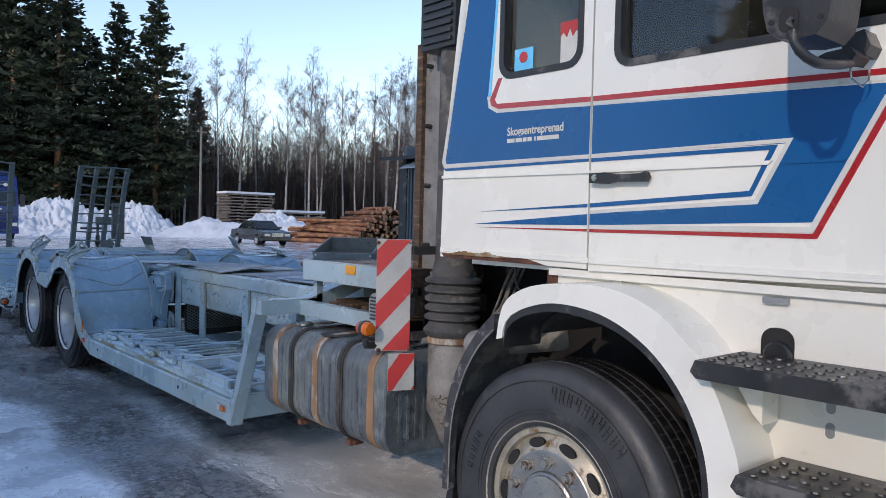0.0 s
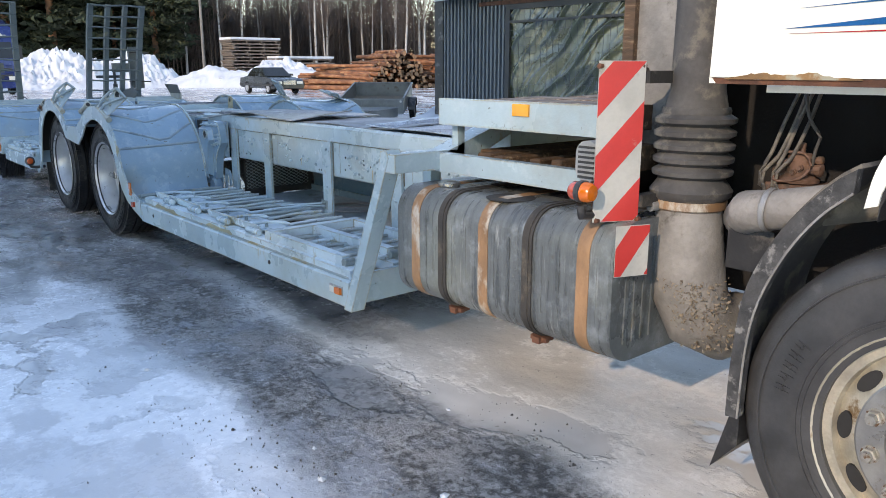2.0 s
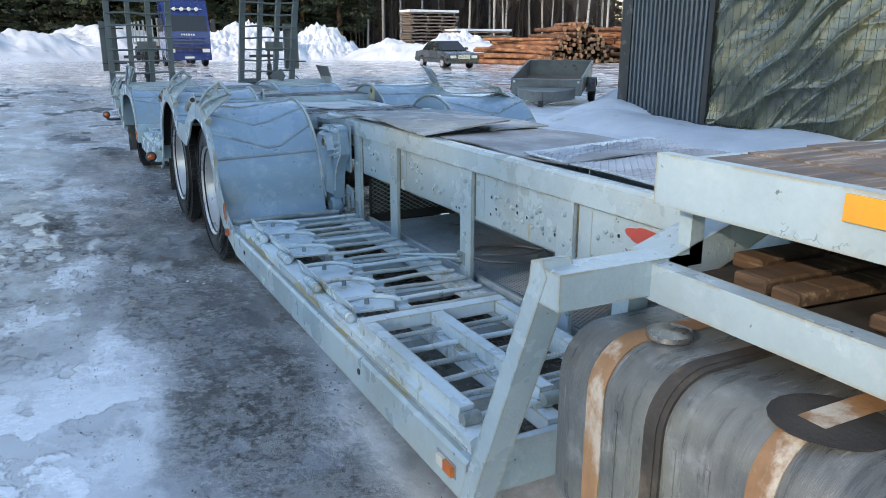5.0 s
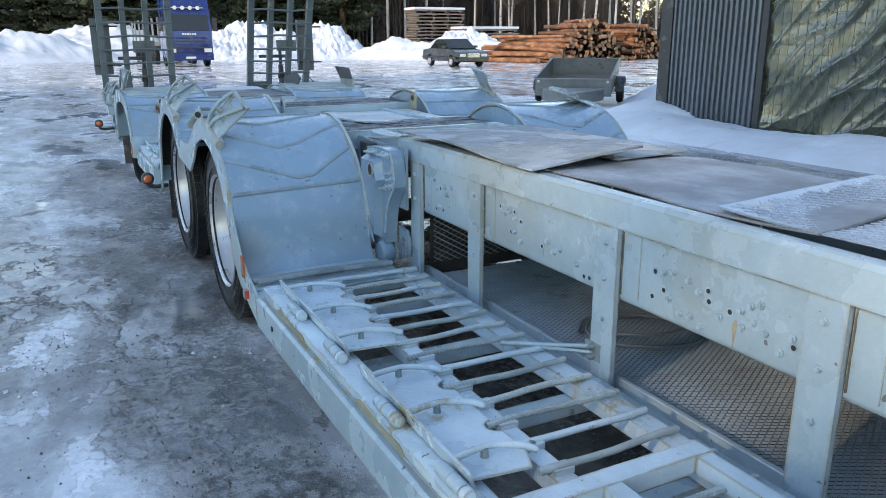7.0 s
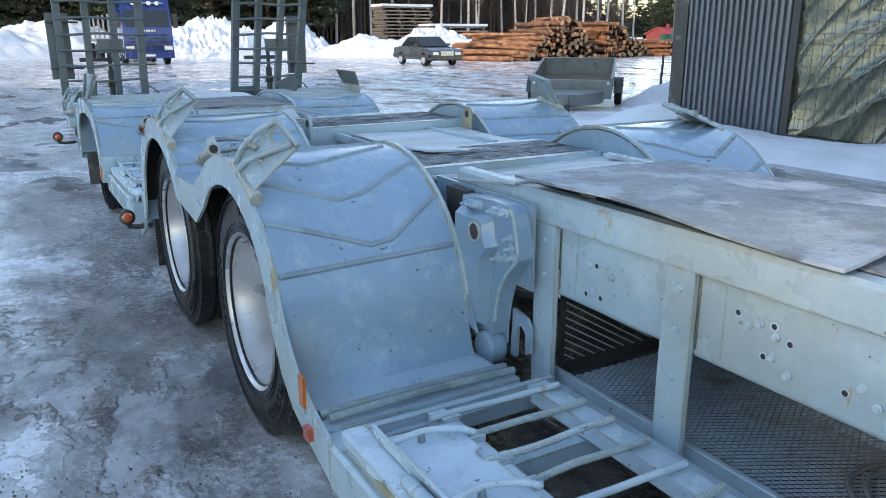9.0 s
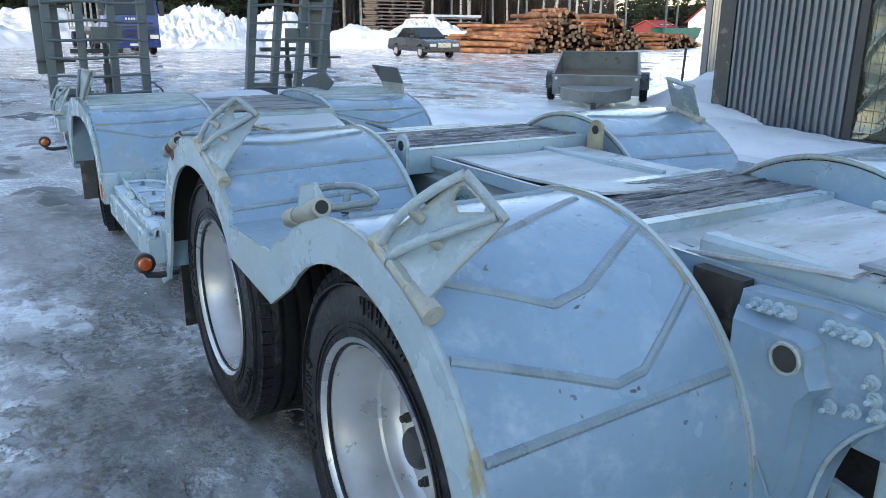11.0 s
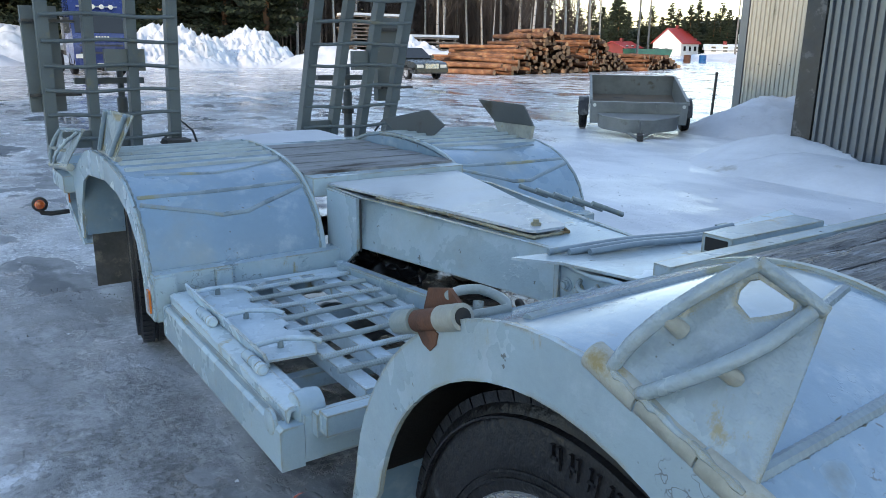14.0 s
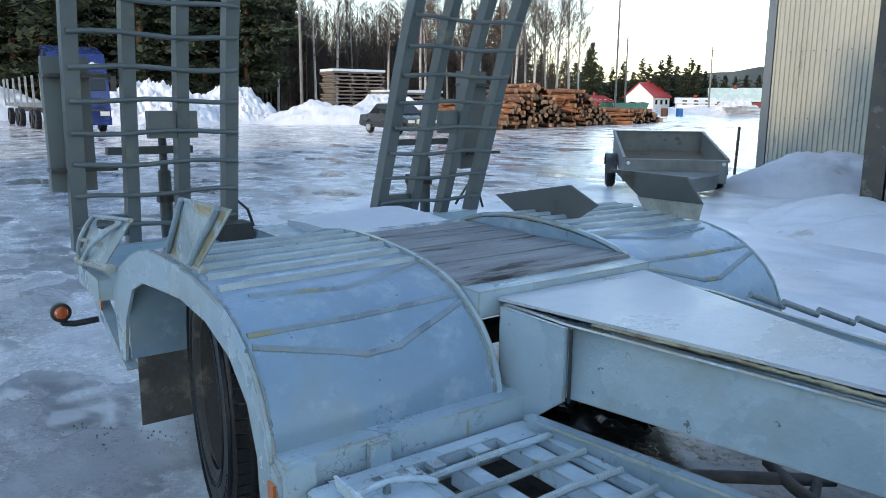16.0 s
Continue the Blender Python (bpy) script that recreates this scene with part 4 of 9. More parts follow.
# rear mudguard of the front wheel, cracked black rubber, and its flap
mud_o = [(2.047, 1.19), (2.085, 1.165), (2.15, 1.10), (2.24, 0.973), (2.305, 0.816), (2.325, 0.608), (2.327, 0.439)]
mud_i = [(2.29, 0.443), (2.285, 0.653), (2.262, 0.80), (2.20, 0.95), (2.125, 1.06), (2.05, 1.13)]
MUDG = surface("cracked_mudguard_rubber", (0.05, 0.05, 0.05), 0.55, 0.0, 0.4, 22.0, (0.20, 0.195, 0.185), 0.56, 26.0, grain=90, relief=0.6)
part("worn_edge", T([(0.0145, *p) for p in rounded(mud_i)], 0.0035, 6), PIPEM, lorry)
mud = part("mudguard", P(rounded(mud_o) + rounded(mud_i), "x", 0.015, 0.05), MUDG, lorry, "cracked greyed black rubber mudguard", bevel=0.006)
bm = bmesh.new()
sheet(bm, rounded(mud_o)[::-1], 0.05, 0.42, 0.012)
part("mudguard_sheet", bm, BELLOWS, mud, "dusty inside of the mudguard")
part("mud_flap", P([(2.30, 0.46), (2.325, 0.45), (2.38, 0.24), (2.30, 0.34)], "x", 0.05, 0.40), BLACK, mud, "torn black mud flap")
# two steps with a studded tread
for y0, y1, z, x0 in ((0.45, 1.165, 1.125, -0.07), (0.45, 1.03, 0.83, -0.07)):
    pts = [(y1, 0.0), (y1 - 0.015, 0.035), (y0, 0.04), (y0, -0.015), (y1 - 0.02, -0.018)]
    st = part("step", P([(a, z + b) for a, b in pts], "x", x0, 0.205), BLACK, lorry, "black step with a studded tread", bevel=0.006)
    bm = bmesh.new()
    for i in range(11):
        for j in range(4):
            lathe(bm, [(0.014, 0), (0.012, 0.005), (0.006, 0.005)], (x0 + 0.03 + 0.06 * j, y1 - 0.05 - 0.055 * i, z + 0.037), 8, "z")
    tagged(part("stud_tread", bm, BLACK, st), kind="stuff")
    bm = bmesh.new()
    for i in range(12):
        lathe(bm, [(0.010, 0), (0.010, 0.003)], (0.199, y1 - 0.06 - 0.05 * i, z - 0.035 - 0.01 * (i % 2)), 10, "x")
    tagged(part("drain_hole", bm, STEEL, st), kind="stuff")
for z in (0.62, 0.70, 0.78, 0.95, 1.02):
    part("skirt_slot", P(rrect(0.87, 0.895, z, z + 0.045, 0.012), "x", 0.2015, 0.206), STEEL, skirt)
part("step_support", P([(1.12, 1.09), (1.06, 1.00), (1.03, 0.97), (1.03, 1.11)], "x", 0.10, 0.20), WHITE, skirt, bevel=0.004)

NUTM = surface("worn_nut", (0.40, 0.38, 0.34), 0.38, 0.6, 0.3, 30.0, (0.16, 0.09, 0.05), 0.5, 30.0)
# -- front wheel --
fw = part("wheel", LT([(0.10, 0.10), (0.20, 0.12), (0.22, 0.32), (0.08, 0.34)], (0.04, 1.785, 0.512), 24), GRIME, lorry)
part("tyre", tyre_mesh(0.04, 0.31, 1.785, 0.512, 0.522, 0.292, 80), TYREF, fw, "black lorry tyre with dusty sidewall")
bm = lathe(bmesh.new(), [(0.296, 0.016), (0.312, 0.002), (0.318, 0.008), (0.318, 0.02), (0.290, 0.03), (0.268, 0.03), (0.262, 0.055), (0.250, 0.05), (0.212, 0.022),
                         (0.196, 0.018), (0.115, 0.018), (0.10, 0.03), (0.2, 0.06), (0.28, 0.08)], (0.04, 1.785, 0.512), 60, closed=True)
part("rim", bm, RIMD, fw, "dirty cream rim with rust at the edge")
HUBM = surface("brushed_hub_steel", (0.30, 0.30, 0.29), 0.36, 0.6, 0.15, 12.0, (0.17, 0.13, 0.09), 0.6, 14.0, grain=90, relief=0.3)
part("hub_ring", LT([(0.205, 0.0165), (0.200, 0.013), (0.132, 0.013), (0.126, 0.018)], (0.04, 1.785, 0.512), 48), HUBM, fw, "steel-grey ring under the wheel nuts")
part("hub_cap", LT([(0.128, 0.02), (0.127, 0.004), (0.119, -0.001), (0.116, -0.008), (0.108, -0.011), (0.01, -0.0135)], (0.04, 1.785, 0.512), 48), HUBM, fw, "flat brushed metal hub cap", smooth=25)
for i in range(5):
    part("hub_cap_mark", B((0.0253, 0.034, 1.785 + 0.052 - 0.026 * i - 0.009, 1.785 + 0.052 - 0.026 * i + 0.009, 0.500, 0.528), ), HUBM, fw)
for i in range(10):
    q = 2 * math.pi * (i + 0.5) / 10
    bm = bmesh.new()
    nut(bm, 0.056, 1.785 + 0.1675 * math.cos(q), 0.512 + 0.1675 * math.sin(q), 0.0205, 0.036)
    lathe(bm, [(0.024, 0), (0.024, -0.006)], (0.058, 1.785 + 0.1675 * math.cos(q), 0.512 + 0.1675 * math.sin(q)), 16, "x")
    part("wheel_nut", bm, NUTM, fw)
    q += math.pi / 10
    bm = bmesh.new()
    lathe(bm, [(0.022, 0), (0.022, 0.01), (0.001, 0.011)], (0.0, 0, 0), 14, "x")
    for v in bm.verts:
        v.co = Vector((0.064, 1.785, 0.512)) + Vector((v.co.x - 0.002, *(Matrix.Rotation(q, 2) @ Vector((v.co.y * 0.86 + 0.233, v.co.z * 1.75)))))
    part("rim_hole", bm, DARKIN, fw)
# raised sidewall marks: worn letters that cannot be told, as short bars
for g, (start, count, wide, r0, r1) in enumerate(((48, 10, 0.0085, 0.398, 0.446), (-62, 5, 0.0075, 0.380, 0.420), (160, 9, 0.0085, 0.398, 0.446), (-150, 8, 0.006, 0.372, 0.392))):
    for i in range(count):
        a = start - 5.0 * i * (1 if wide > 0.007 else 0.6)
        bm = bmesh.new()
        for dz0, dz1, w0, w1 in ((0.0, r1 - r0, -wide * 1.2, -wide * 0.55), (0.0 if i % 3 else (r1 - r0) * 0.45, r1 - r0, wide * 0.75, wide * 1.35), ((r1 - r0) * 0.42, (r1 - r0) * 0.56, -wide, wide)):
            box(bm, 0.0372, 0.044, 1.785 + w0, 1.785 + w1, 0.512 + r0 + dz0, 0.512 + r0 + dz1, (a, 0, 0), (0.04, 1.785, 0.512))
        part("sidewall_mark", bm, TYREF, fw, "worn raised mark on the sidewall")
for r in (0.338, 0.352, 0.459):
    part("sidewall_ridge", LT([(r - 0.003, 0.004), (r - 0.0015, -0.0032), (r + 0.0015, -0.0032), (r + 0.003, 0.006)], (0.04, 1.785, 0.512), 80, closed=True), TYREF, fw)
bm = bmesh.new()
for i in range(72):
    for s in (0.112, 0.160, 0.205):
        box(bm, 0.04 + s - 0.017, 0.04 + s + 0.017, 1.785 - 0.019, 1.785 + 0.019, 0.512 + 0.505, 0.512 + 0.5245, (5.0 * i + s * 60, 0, 0), (0.04, 1.785, 0.512))
tagged(part("tread", bm, RUBBER, fw), kind="stuff")
part("wheel", mirror(tyre_mesh(0.04, 0.31, 1.785, 0.512, 0.522, 0.12, 40)), RUBBER, lorry)
part("front_axle", B((0.35, 2.15, 1.73, 1.84, 0.42, 0.56)), GRIME, lorry, bevel=0.02)

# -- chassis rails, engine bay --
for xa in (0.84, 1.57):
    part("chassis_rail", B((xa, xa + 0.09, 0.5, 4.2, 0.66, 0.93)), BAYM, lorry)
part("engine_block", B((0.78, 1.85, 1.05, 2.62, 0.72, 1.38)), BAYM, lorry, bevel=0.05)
# dark backing added to close the bay, in place of its deep shade
part("bay_backing", B((0.80, 0.82, 2.55, 3.05, 0.60, 1.42), (0.46, 0.80, 3.0, 3.02, 0.93, 1.10)), BAYM, lorry, "added black backing that stands in for the bay's shade")
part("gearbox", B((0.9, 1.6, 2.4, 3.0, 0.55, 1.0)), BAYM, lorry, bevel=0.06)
part("battery_box", B((0.36, 0.62, 2.40, 2.555, 0.785, 0.925)), BLACK, lorry, "black control box", bevel=0.008)
part("air_hose", T([(0.62, 2.58, 0.90), (0.45, 2.555, 0.94), (0.345, 2.48, 0.985), (0.31, 2.37, 1.01), (0.32, 2.24, 1.04), (0.5, 2.1, 1.06)], [0.05, 0.065, 0.068, 0.062, 0.06, 0.06], 18), PIPEM, lorry, "dusty rubber air hose")
part("hose_clip", LT([(0.066, 0), (0.069, 0.004), (0.069, 0.016), (0.066, 0.02)], (0.31, 2.385, 1.006), 20, "y", closed=True), STEEL, lorry)
VALVEM = surface("rusty_grime", (0.15, 0.085, 0.06), 0.75, 0.0, 0.4, 18.0, (0.06, 0.045, 0.035), 0.5, 14.0, grain=90, relief=0.5)
VY, VZ, HY = 2.415, 1.07, 2.50
vl = part("valve", LT([(0.062, 0.0), (0.064, 0.012), (0.050, 0.020), (0.040, 0.030), (0.040, 0.085), (0.030, 0.092), (0.012, 0.094), (0.012, 0.125), (0.005, 0.127)], (0.52, VY, VZ), 22, "z"), VALVEM, lorry, "rusty grimy brake valve", smooth=30)
for s, z, r in ((-1, 0.045, 0.016), (1, 0.06, 0.014), (-1, 0.075, 0.011), (1, 0.038, 0.012)):
    part("valve_port", LT([(r, 0.0), (r, s * 0.03), (r * 1.3, s * 0.032), (r * 1.3, s * 0.046), (r * 0.6, s * 0.05)], (0.50 + 0.3 * r, VY + s * 0.03, VZ + z), 10, "y"), VALVEM, vl)
for y, z in ((-0.02, 0.05), (0.022, 0.066), (0.0, 0.035)):
    bm = bmesh.new()
    nut(bm, 0.484, VY + y, VZ + z, 0.010, 0.02)
    part("valve_nut", bm, VALVEM, vl)
part("valve_pipe", T(smooth_line([(0.47, VY + 0.05, VZ + 0.045), (0.455, VY + 0.055, VZ + 0.01), (0.46, VY + 0.02, VZ + 0.005), (0.46, VY - 0.03, VZ + 0.02), (0.47, VY - 0.055, VZ + 0.06), (0.48, VY - 0.03, VZ + 0.095), (0.48, VY + 0.04, VZ + 0.098)], 0.015), 0.0045, 8), VALVEM, vl)
part("valve_bracket", B((0.47, 0.62, VY - 0.075, VY + 0.085, VZ - 0.03, VZ - 0.004)), VALVEM, vl, bevel=0.005)
for k in range(4):
    a, c = HY - 0.022 * k, 0.012 * (k % 2)
    part("hose", T(smooth_line([(0.56, a - 0.05, 1.38), (0.50, a - 0.03 - c, 1.26), (0.47, a - 0.01, 1.16 - c), (0.46, a + 0.015 + c, 1.10), (0.47, a + 0.02, 1.055 - 2 * c), (0.50, a - 0.02, 1.04 - c), (0.53, a - 0.06, 1.06)], 0.025), 0.0062, 8), BELLOWS, lorry)
part("hose", T(smooth_line([(0.52, VY + 0.01, 1.38), (0.48, VY - 0.03, 1.28), (0.47, VY - 0.075, 1.22), (0.48, VY - 0.06, 1.18), (0.49, VY - 0.05, 1.13)], 0.025), 0.0055, 8), BELLOWS, lorry)
for k in range(3):
    part("bolt", LT([(0.022, 0), (0.022, -0.03), (0.012, -0.045)], (0.40, 2.30 + 0.09 * k, 0.72 - 0.03 * k), 8, "x"), STEEL, lorry)
part("cab_tilt_bar", B((0.98, 2.2, 2.44, 2.52, 1.0, 1.3)), BAYM, lorry)

MUD = surface("dried_mud", (0.30, 0.25, 0.19), 0.9, 0.0, 0.4, 30.0, (0.13, 0.105, 0.08), 0.5, 30.0, grain=200, relief=0.4)
# -- air intake: upper stack, bellows, elbow --
PX, PY = 0.41, 2.735
intake = part("air_intake", LT([(0.105, 1.29), (0.090, 1.36), (0.088, 1.60), (0.086, 2.40)], (PX, PY, 0), 24, "z"), BELLOWS, lorry, "dusty grey air intake stack")
prof = [(0.118, 0.985), (0.135, 1.0), (0.14, 1.02), (0.118, 1.05)]
for k in range(5):
    z = 1.062 + 0.044 * k
    prof += [(0.110, z), (0.134, z + 0.012), (0.136, z + 0.026), (0.112, z + 0.040)]
prof += [(0.114, 1.29), (0.11, 1.30)]
part("bellows", LT(prof, (PX, PY, 0), 28, "z"), BELLOWS, intake, "ribbed dusty rubber bellows")
part("band", LT([(0.118, 0.955), (0.124, 0.96), (0.124, 0.985), (0.118, 0.99)], (PX, PY, 0), 28, "z", closed=True), STRAPM, intake, "rusty clamp")
part("elbow", T([(PX, PY, 0.98), (PX, PY, 0.9), (PX, PY - 0.005, 0.78), (PX, PY - 0.02, 0.66), (PX + 0.02, PY - 0.06, 0.565), (PX + 0.10, PY - 0.09, 0.515), (PX + 0.22, PY - 0.11, 0.53)],
                [0.11, 0.118, 0.128, 0.132, 0.13, 0.12, 0.10], 22), PIPEM, intake, "mud-caked grey elbow pipe", smooth=60)
rm = random.Random(5)
verts, faces = [], []
for k in range(520):
    u = rm.random()
    c = Vector((PX + 0.06 * u * u, PY - 0.02 - 0.07 * u, 0.72 - 0.20 * u))
    th = rm.gauss(math.pi * 1.12, 0.75)
    d = Vector((math.cos(th), math.sin(th) * 0.9, -0.55 * u * rm.random())).normalized()
    q = c + d * 0.129
    w = rm.uniform(0.004, 0.010)
    i = len(verts)
    for e in range(4):
        verts.append(tuple(q + Vector((rm.uniform(-w, w), rm.uniform(-w, w), rm.uniform(-w, w)))))
    verts.append(tuple(q + d * w * 0.9))
    faces += [(i, i + 1, i + 4), (i + 1, i + 2, i + 4), (i + 2, i + 3, i + 4), (i + 3, i, i + 4)]
me = bpy.data.meshes.new("mud_crust")
me.from_pydata(verts, [], faces)
me.materials.append(MUD)
mc = new("mud_crust", me)
mc.parent = intake
mc["label"] = "crumbly dried mud"
tagged(mc, kind="stuff")
part("cross_pipe", T([(0.27, 2.80, 0.965), (0.42, 2.78, 0.968), (0.6, 2.77, 0.968)], 0.018, 12), STEEL, lorry)
# grille box high on the stack
gb = part("intake_grille", B((0.30, 0.52, 2.64, 2.89, 2.36, 2.75)), BLACK, lorry, "black louvred air intake head", bevel=0.015)
for k in range(9):
    part("louvre", B((0.288, 0.302, 2.66, 2.87, 2.385 + 0.038 * k, 2.402 + 0.038 * k)), BLACK, gb)
# tall side plate behind the cab with its rust-brown edge
sp = part("guard_plate", B((0.44, 0.46, 2.84, 3.02, 1.13, 2.42)), PIPEM, lorry, "grey guard plate behind the cab")
part("plate_edge", B((0.415, 0.47, 3.012, 3.058, 1.12, 2.44)), TIMBER, sp, "rust-brown wooden edge strip", bevel=0.004)
for z in (1.14, 1.42, 1.72, 2.02, 2.32):
    part("stud", LT([(0.012, 0.0), (0.012, -0.03), (0.006, -0.045)], (0.44, 2.965, z), 8, "x"), GRIME, sp)
# wall coloured near-black to hold the shade behind the cab
part("head_wall", B((0.46, 2.04, 3.00, 3.06, 1.05, 2.42)), BAYM, lorry, "grimy steel wall behind the cab, blackened for the shade there")

# -- fuel tank --
TY0, TY1, TZ0, TZ1 = 2.785, 3.965, 0.43, 0.925
bm = bmesh.new()
prism(bm, rrect(0.06, 0.62, TZ0, TZ1, 0.115, 8), "y", TY0, TY1)
tank = part("fuel_tank", bm, TANK, lorry, "weathered dark grey ribbed fuel tank", bevel=0.02, seg=2)


def tank_band(y0, y1, lift, name, mat, label):
    bm = bmesh.new()
    a = rrect(0.06 - lift, 0.62 + lift, TZ0 - lift, TZ1 + lift, 0.115 + lift, 8)
    b = rrect(0.061, 0.619, TZ0 + 0.001, TZ1 - 0.001, 0.115, 8)
    rows = [[bm.verts.new((p[0], y, p[1])) for p in q] for q, y in ((b, y0), (a, y0), (a, y1), (b, y1))]
    k = len(a)
    for u, w in zip(rows, rows[1:]):
        for i in range(k):
            bm.faces.new((u[i], u[(i + 1) % k], w[(i + 1) % k], w[i]))
    return part(name, bm, mat, tank, label)


for y in (3.835, 3.41, 2.91):
    tank_band(y - 0.027, y + 0.027, 0.003, "rust_band", STRAPM, "flaking rusty band round the tank")
for y in (3.655, 3.17):
    tank_band(y - 0.024, y + 0.024, 0.007, "rubber_strap", GRIME, "dark dusty rubber strap")
    tank_band(y - 0.010, y + 0.004, 0.010, "steel_strap", GRIME, "")
    part("strap_bolt", B((0.115, 0.20, y - 0.018, y + 0.018, TZ0 - 0.032, TZ0 - 0.006), (0.13, 0.15, y - 0.04, y + 0.04, TZ0 - 0.026, TZ0 - 0.008)), RUSTY, tank, "rusty strap bolt", bevel=0.005)
for k in range(13):
    y = TY0 + 0.07 + k * 0.083
    if min(abs(y - q) for q in (3.835, 3.41, 2.91, 3.655, 3.17)) > 0.04:
        part("tank_rib", B((0.0582, 0.063, y - 0.005, y + 0.005, TZ0 + 0.12, TZ1 - 0.12)), TANK, tank, bevel=0.0015)
for k in range(4):
    part("end_rib", B((0.13 + 0.05 * k, 0.145 + 0.05 * k, TY0 - 0.006, TY0 + 0.002, 0.50, 0.86)), TANK, tank)
cap = part("filler_cap", LT([(0.045, 0), (0.05, 0.004), (0.05, 0.016), (0.03, 0.022), (0.005, 0.022)], (0.22, 3.80, TZ1), 24, "z"), CHROME, tank, "round metal filler cap")
part("oil_stain", LT([(0.10, 0), (0.10, 0.0015)], (0.20, 3.40, TZ1 + 0.0005), 20, "z"), GRIME, tank)
part("tank_bracket", B((0.62, 0.86, 3.0, 3.1, 0.45, 0.9)), GRIME, tank)
part("tank_bracket", B((0.62, 0.86, 3.75, 3.85, 0.45, 0.9)), GRIME, tank)

# -- warning board with slanted stripes, two plates --
def board_plate(y_out, y_in, x_out, x_in, z0, z1, phase, name, host):
    """Plate seen from the side, turned a little; stripes slant up to the rear."""
    ux = Vector((x_in - x_out, y_in - y_out, 0))
    bm = bmesh.new()
    p = [Vector((x_out, y_out, z0)), Vector((x_out, y_out, z1)), Vector((x_out, y_out, z1)) + ux, Vector((x_out, y_out, z0)) + ux]
    nrm = Vector((0, 0, 1)).cross(ux).normalized() * 0.004
    nrm = nrm if nrm.x > 0 else -nrm
    vs = [bm.verts.new(q) for q in p] + [bm.verts.new(q + nrm) for q in p]
    for f in ((0, 1, 2, 3), (7, 6, 5, 4), (0, 4, 5, 1), (1, 5, 6, 2), (2, 6, 7, 3), (3, 7, 4, 0)):
        bm.faces.new([vs[i] for i in f])
    plate = part(name, bm, BOARDW, host, "worn white board with slanted red stripes")
    step, wdt, slope = 0.252, 0.126, 0.178
    for k in range(-2, 6):
        zl = z0 + phase + k * step
        poly = [(0, zl), (0, zl + wdt), (1, zl + wdt + slope), (1, zl + slope)]

        def clip(poly, lim, up):
            out = []
            for i in range(len(poly)):
                a, b = poly[i], poly[(i + 1) % len(poly)]
                ina, inb = ((a[1] <= lim) if up else (a[1] >= lim)), ((b[1] <= lim) if up else (b[1] >= lim))
                if ina:
                    out.append(a)
                if ina != inb:
                    t = (lim - a[1]) / (b[1] - a[1])
                    out.append((a[0] + (b[0] - a[0]) * t, lim))
            return out
        poly = clip(poly, z1 - 0.002, True)
        poly = clip(poly, z0 + 0.002, False) if poly else poly
        if len(poly) < 3:
            continue
        bm = bmesh.new()
        f = [bm.verts.new(Vector((x_out, y_out, 0)) + ux * u + Vector((0, 0, z)) - nrm * 0.30) for u, z in poly]
        g = [bm.verts.new(v.co + nrm * 0.45) for v in f]
        bm.faces.new(f)
        bm.faces.new(g[::-1])
        for i in range(len(f)):
            j = (i + 1) % len(f)
            bm.faces.new((f[i], g[i], g[j], f[j]))
        part("stripe", bm, SIGNR, plate, "faded red stripe", smooth=0)
    return plate


board = board_plate(2.875, 2.80, 0.055, 0.200, 0.925, 1.452, 0.095, "warning_board", lorry)
board_plate(2.780, 2.735, 0.062, 0.180, 0.752, 0.925, -0.03, "lower_board", board)
for p in ((0.06, 2.875, 1.435), (0.2, 2.81, 1.435), (0.07, 2.87, 0.93), (0.2, 2.80, 0.93)):
    part("board_bolt", LT([(0.009, 0.008), (0.009, -0.007), (0.005, -0.010)], p, 8, "x"), RUSTY, board)
part("board_stay", B((0.21, 0.45, 2.79, 2.83, 1.38, 1.42)), GRIME, board)
part("board_stay", B((0.21, 0.60, 2.79, 2.83, 0.97, 1.01)), GRIME, board)
# amber side lamp and a ribbed work lamp
lamp = part("side_lamp", LT([(0.036, 0.010), (0.038, 0.0), (0.038, -0.010), (0.034, -0.012)], (0.0, 2.88, 1.035), 24, "y"), BLACK, lorry, "round amber side lamp")
part("lens", LT([(0.034, 0.0), (0.033, -0.022), (0.026, -0.034), (0.006, -0.037)], (0.0, 2.870, 1.035), 24, "y"), AMBER, lamp, "amber lens")
part("lens", LT([(0.034, 0.0), (0.032, 0.022), (0.025, 0.032), (0.006, 0.035)], (0.0, 2.890, 1.035), 24, "y"), REDL, lamp, "orange lens")
part("lamp_stalk", T([(0.0, 2.88, 0.995), (0.01, 2.885, 0.955), (0.10, 2.89, 0.945), (0.24, 2.87, 0.945)], 0.017, 8), BLACK, lamp)
work = part("work_lamp", P(rrect(2.90, 2.995, 1.05, 1.19, 0.045), "x", 0.10, 0.21), STEEL, lorry, "finned grey work lamp", bevel=0.02, seg=2)
for k in range(7):
    part("fin", B((0.094, 0.19, 2.915, 2.98, 1.062 + 0.017 * k, 1.070 + 0.017 * k)), BLACK, work, bevel=0.002)
part("lamp_foot", B((0.14, 0.18, 2.90, 2.96, 0.97, 1.05), (0.14, 0.3, 2.92, 2.95, 0.96, 0.985)), RUSTY, work)

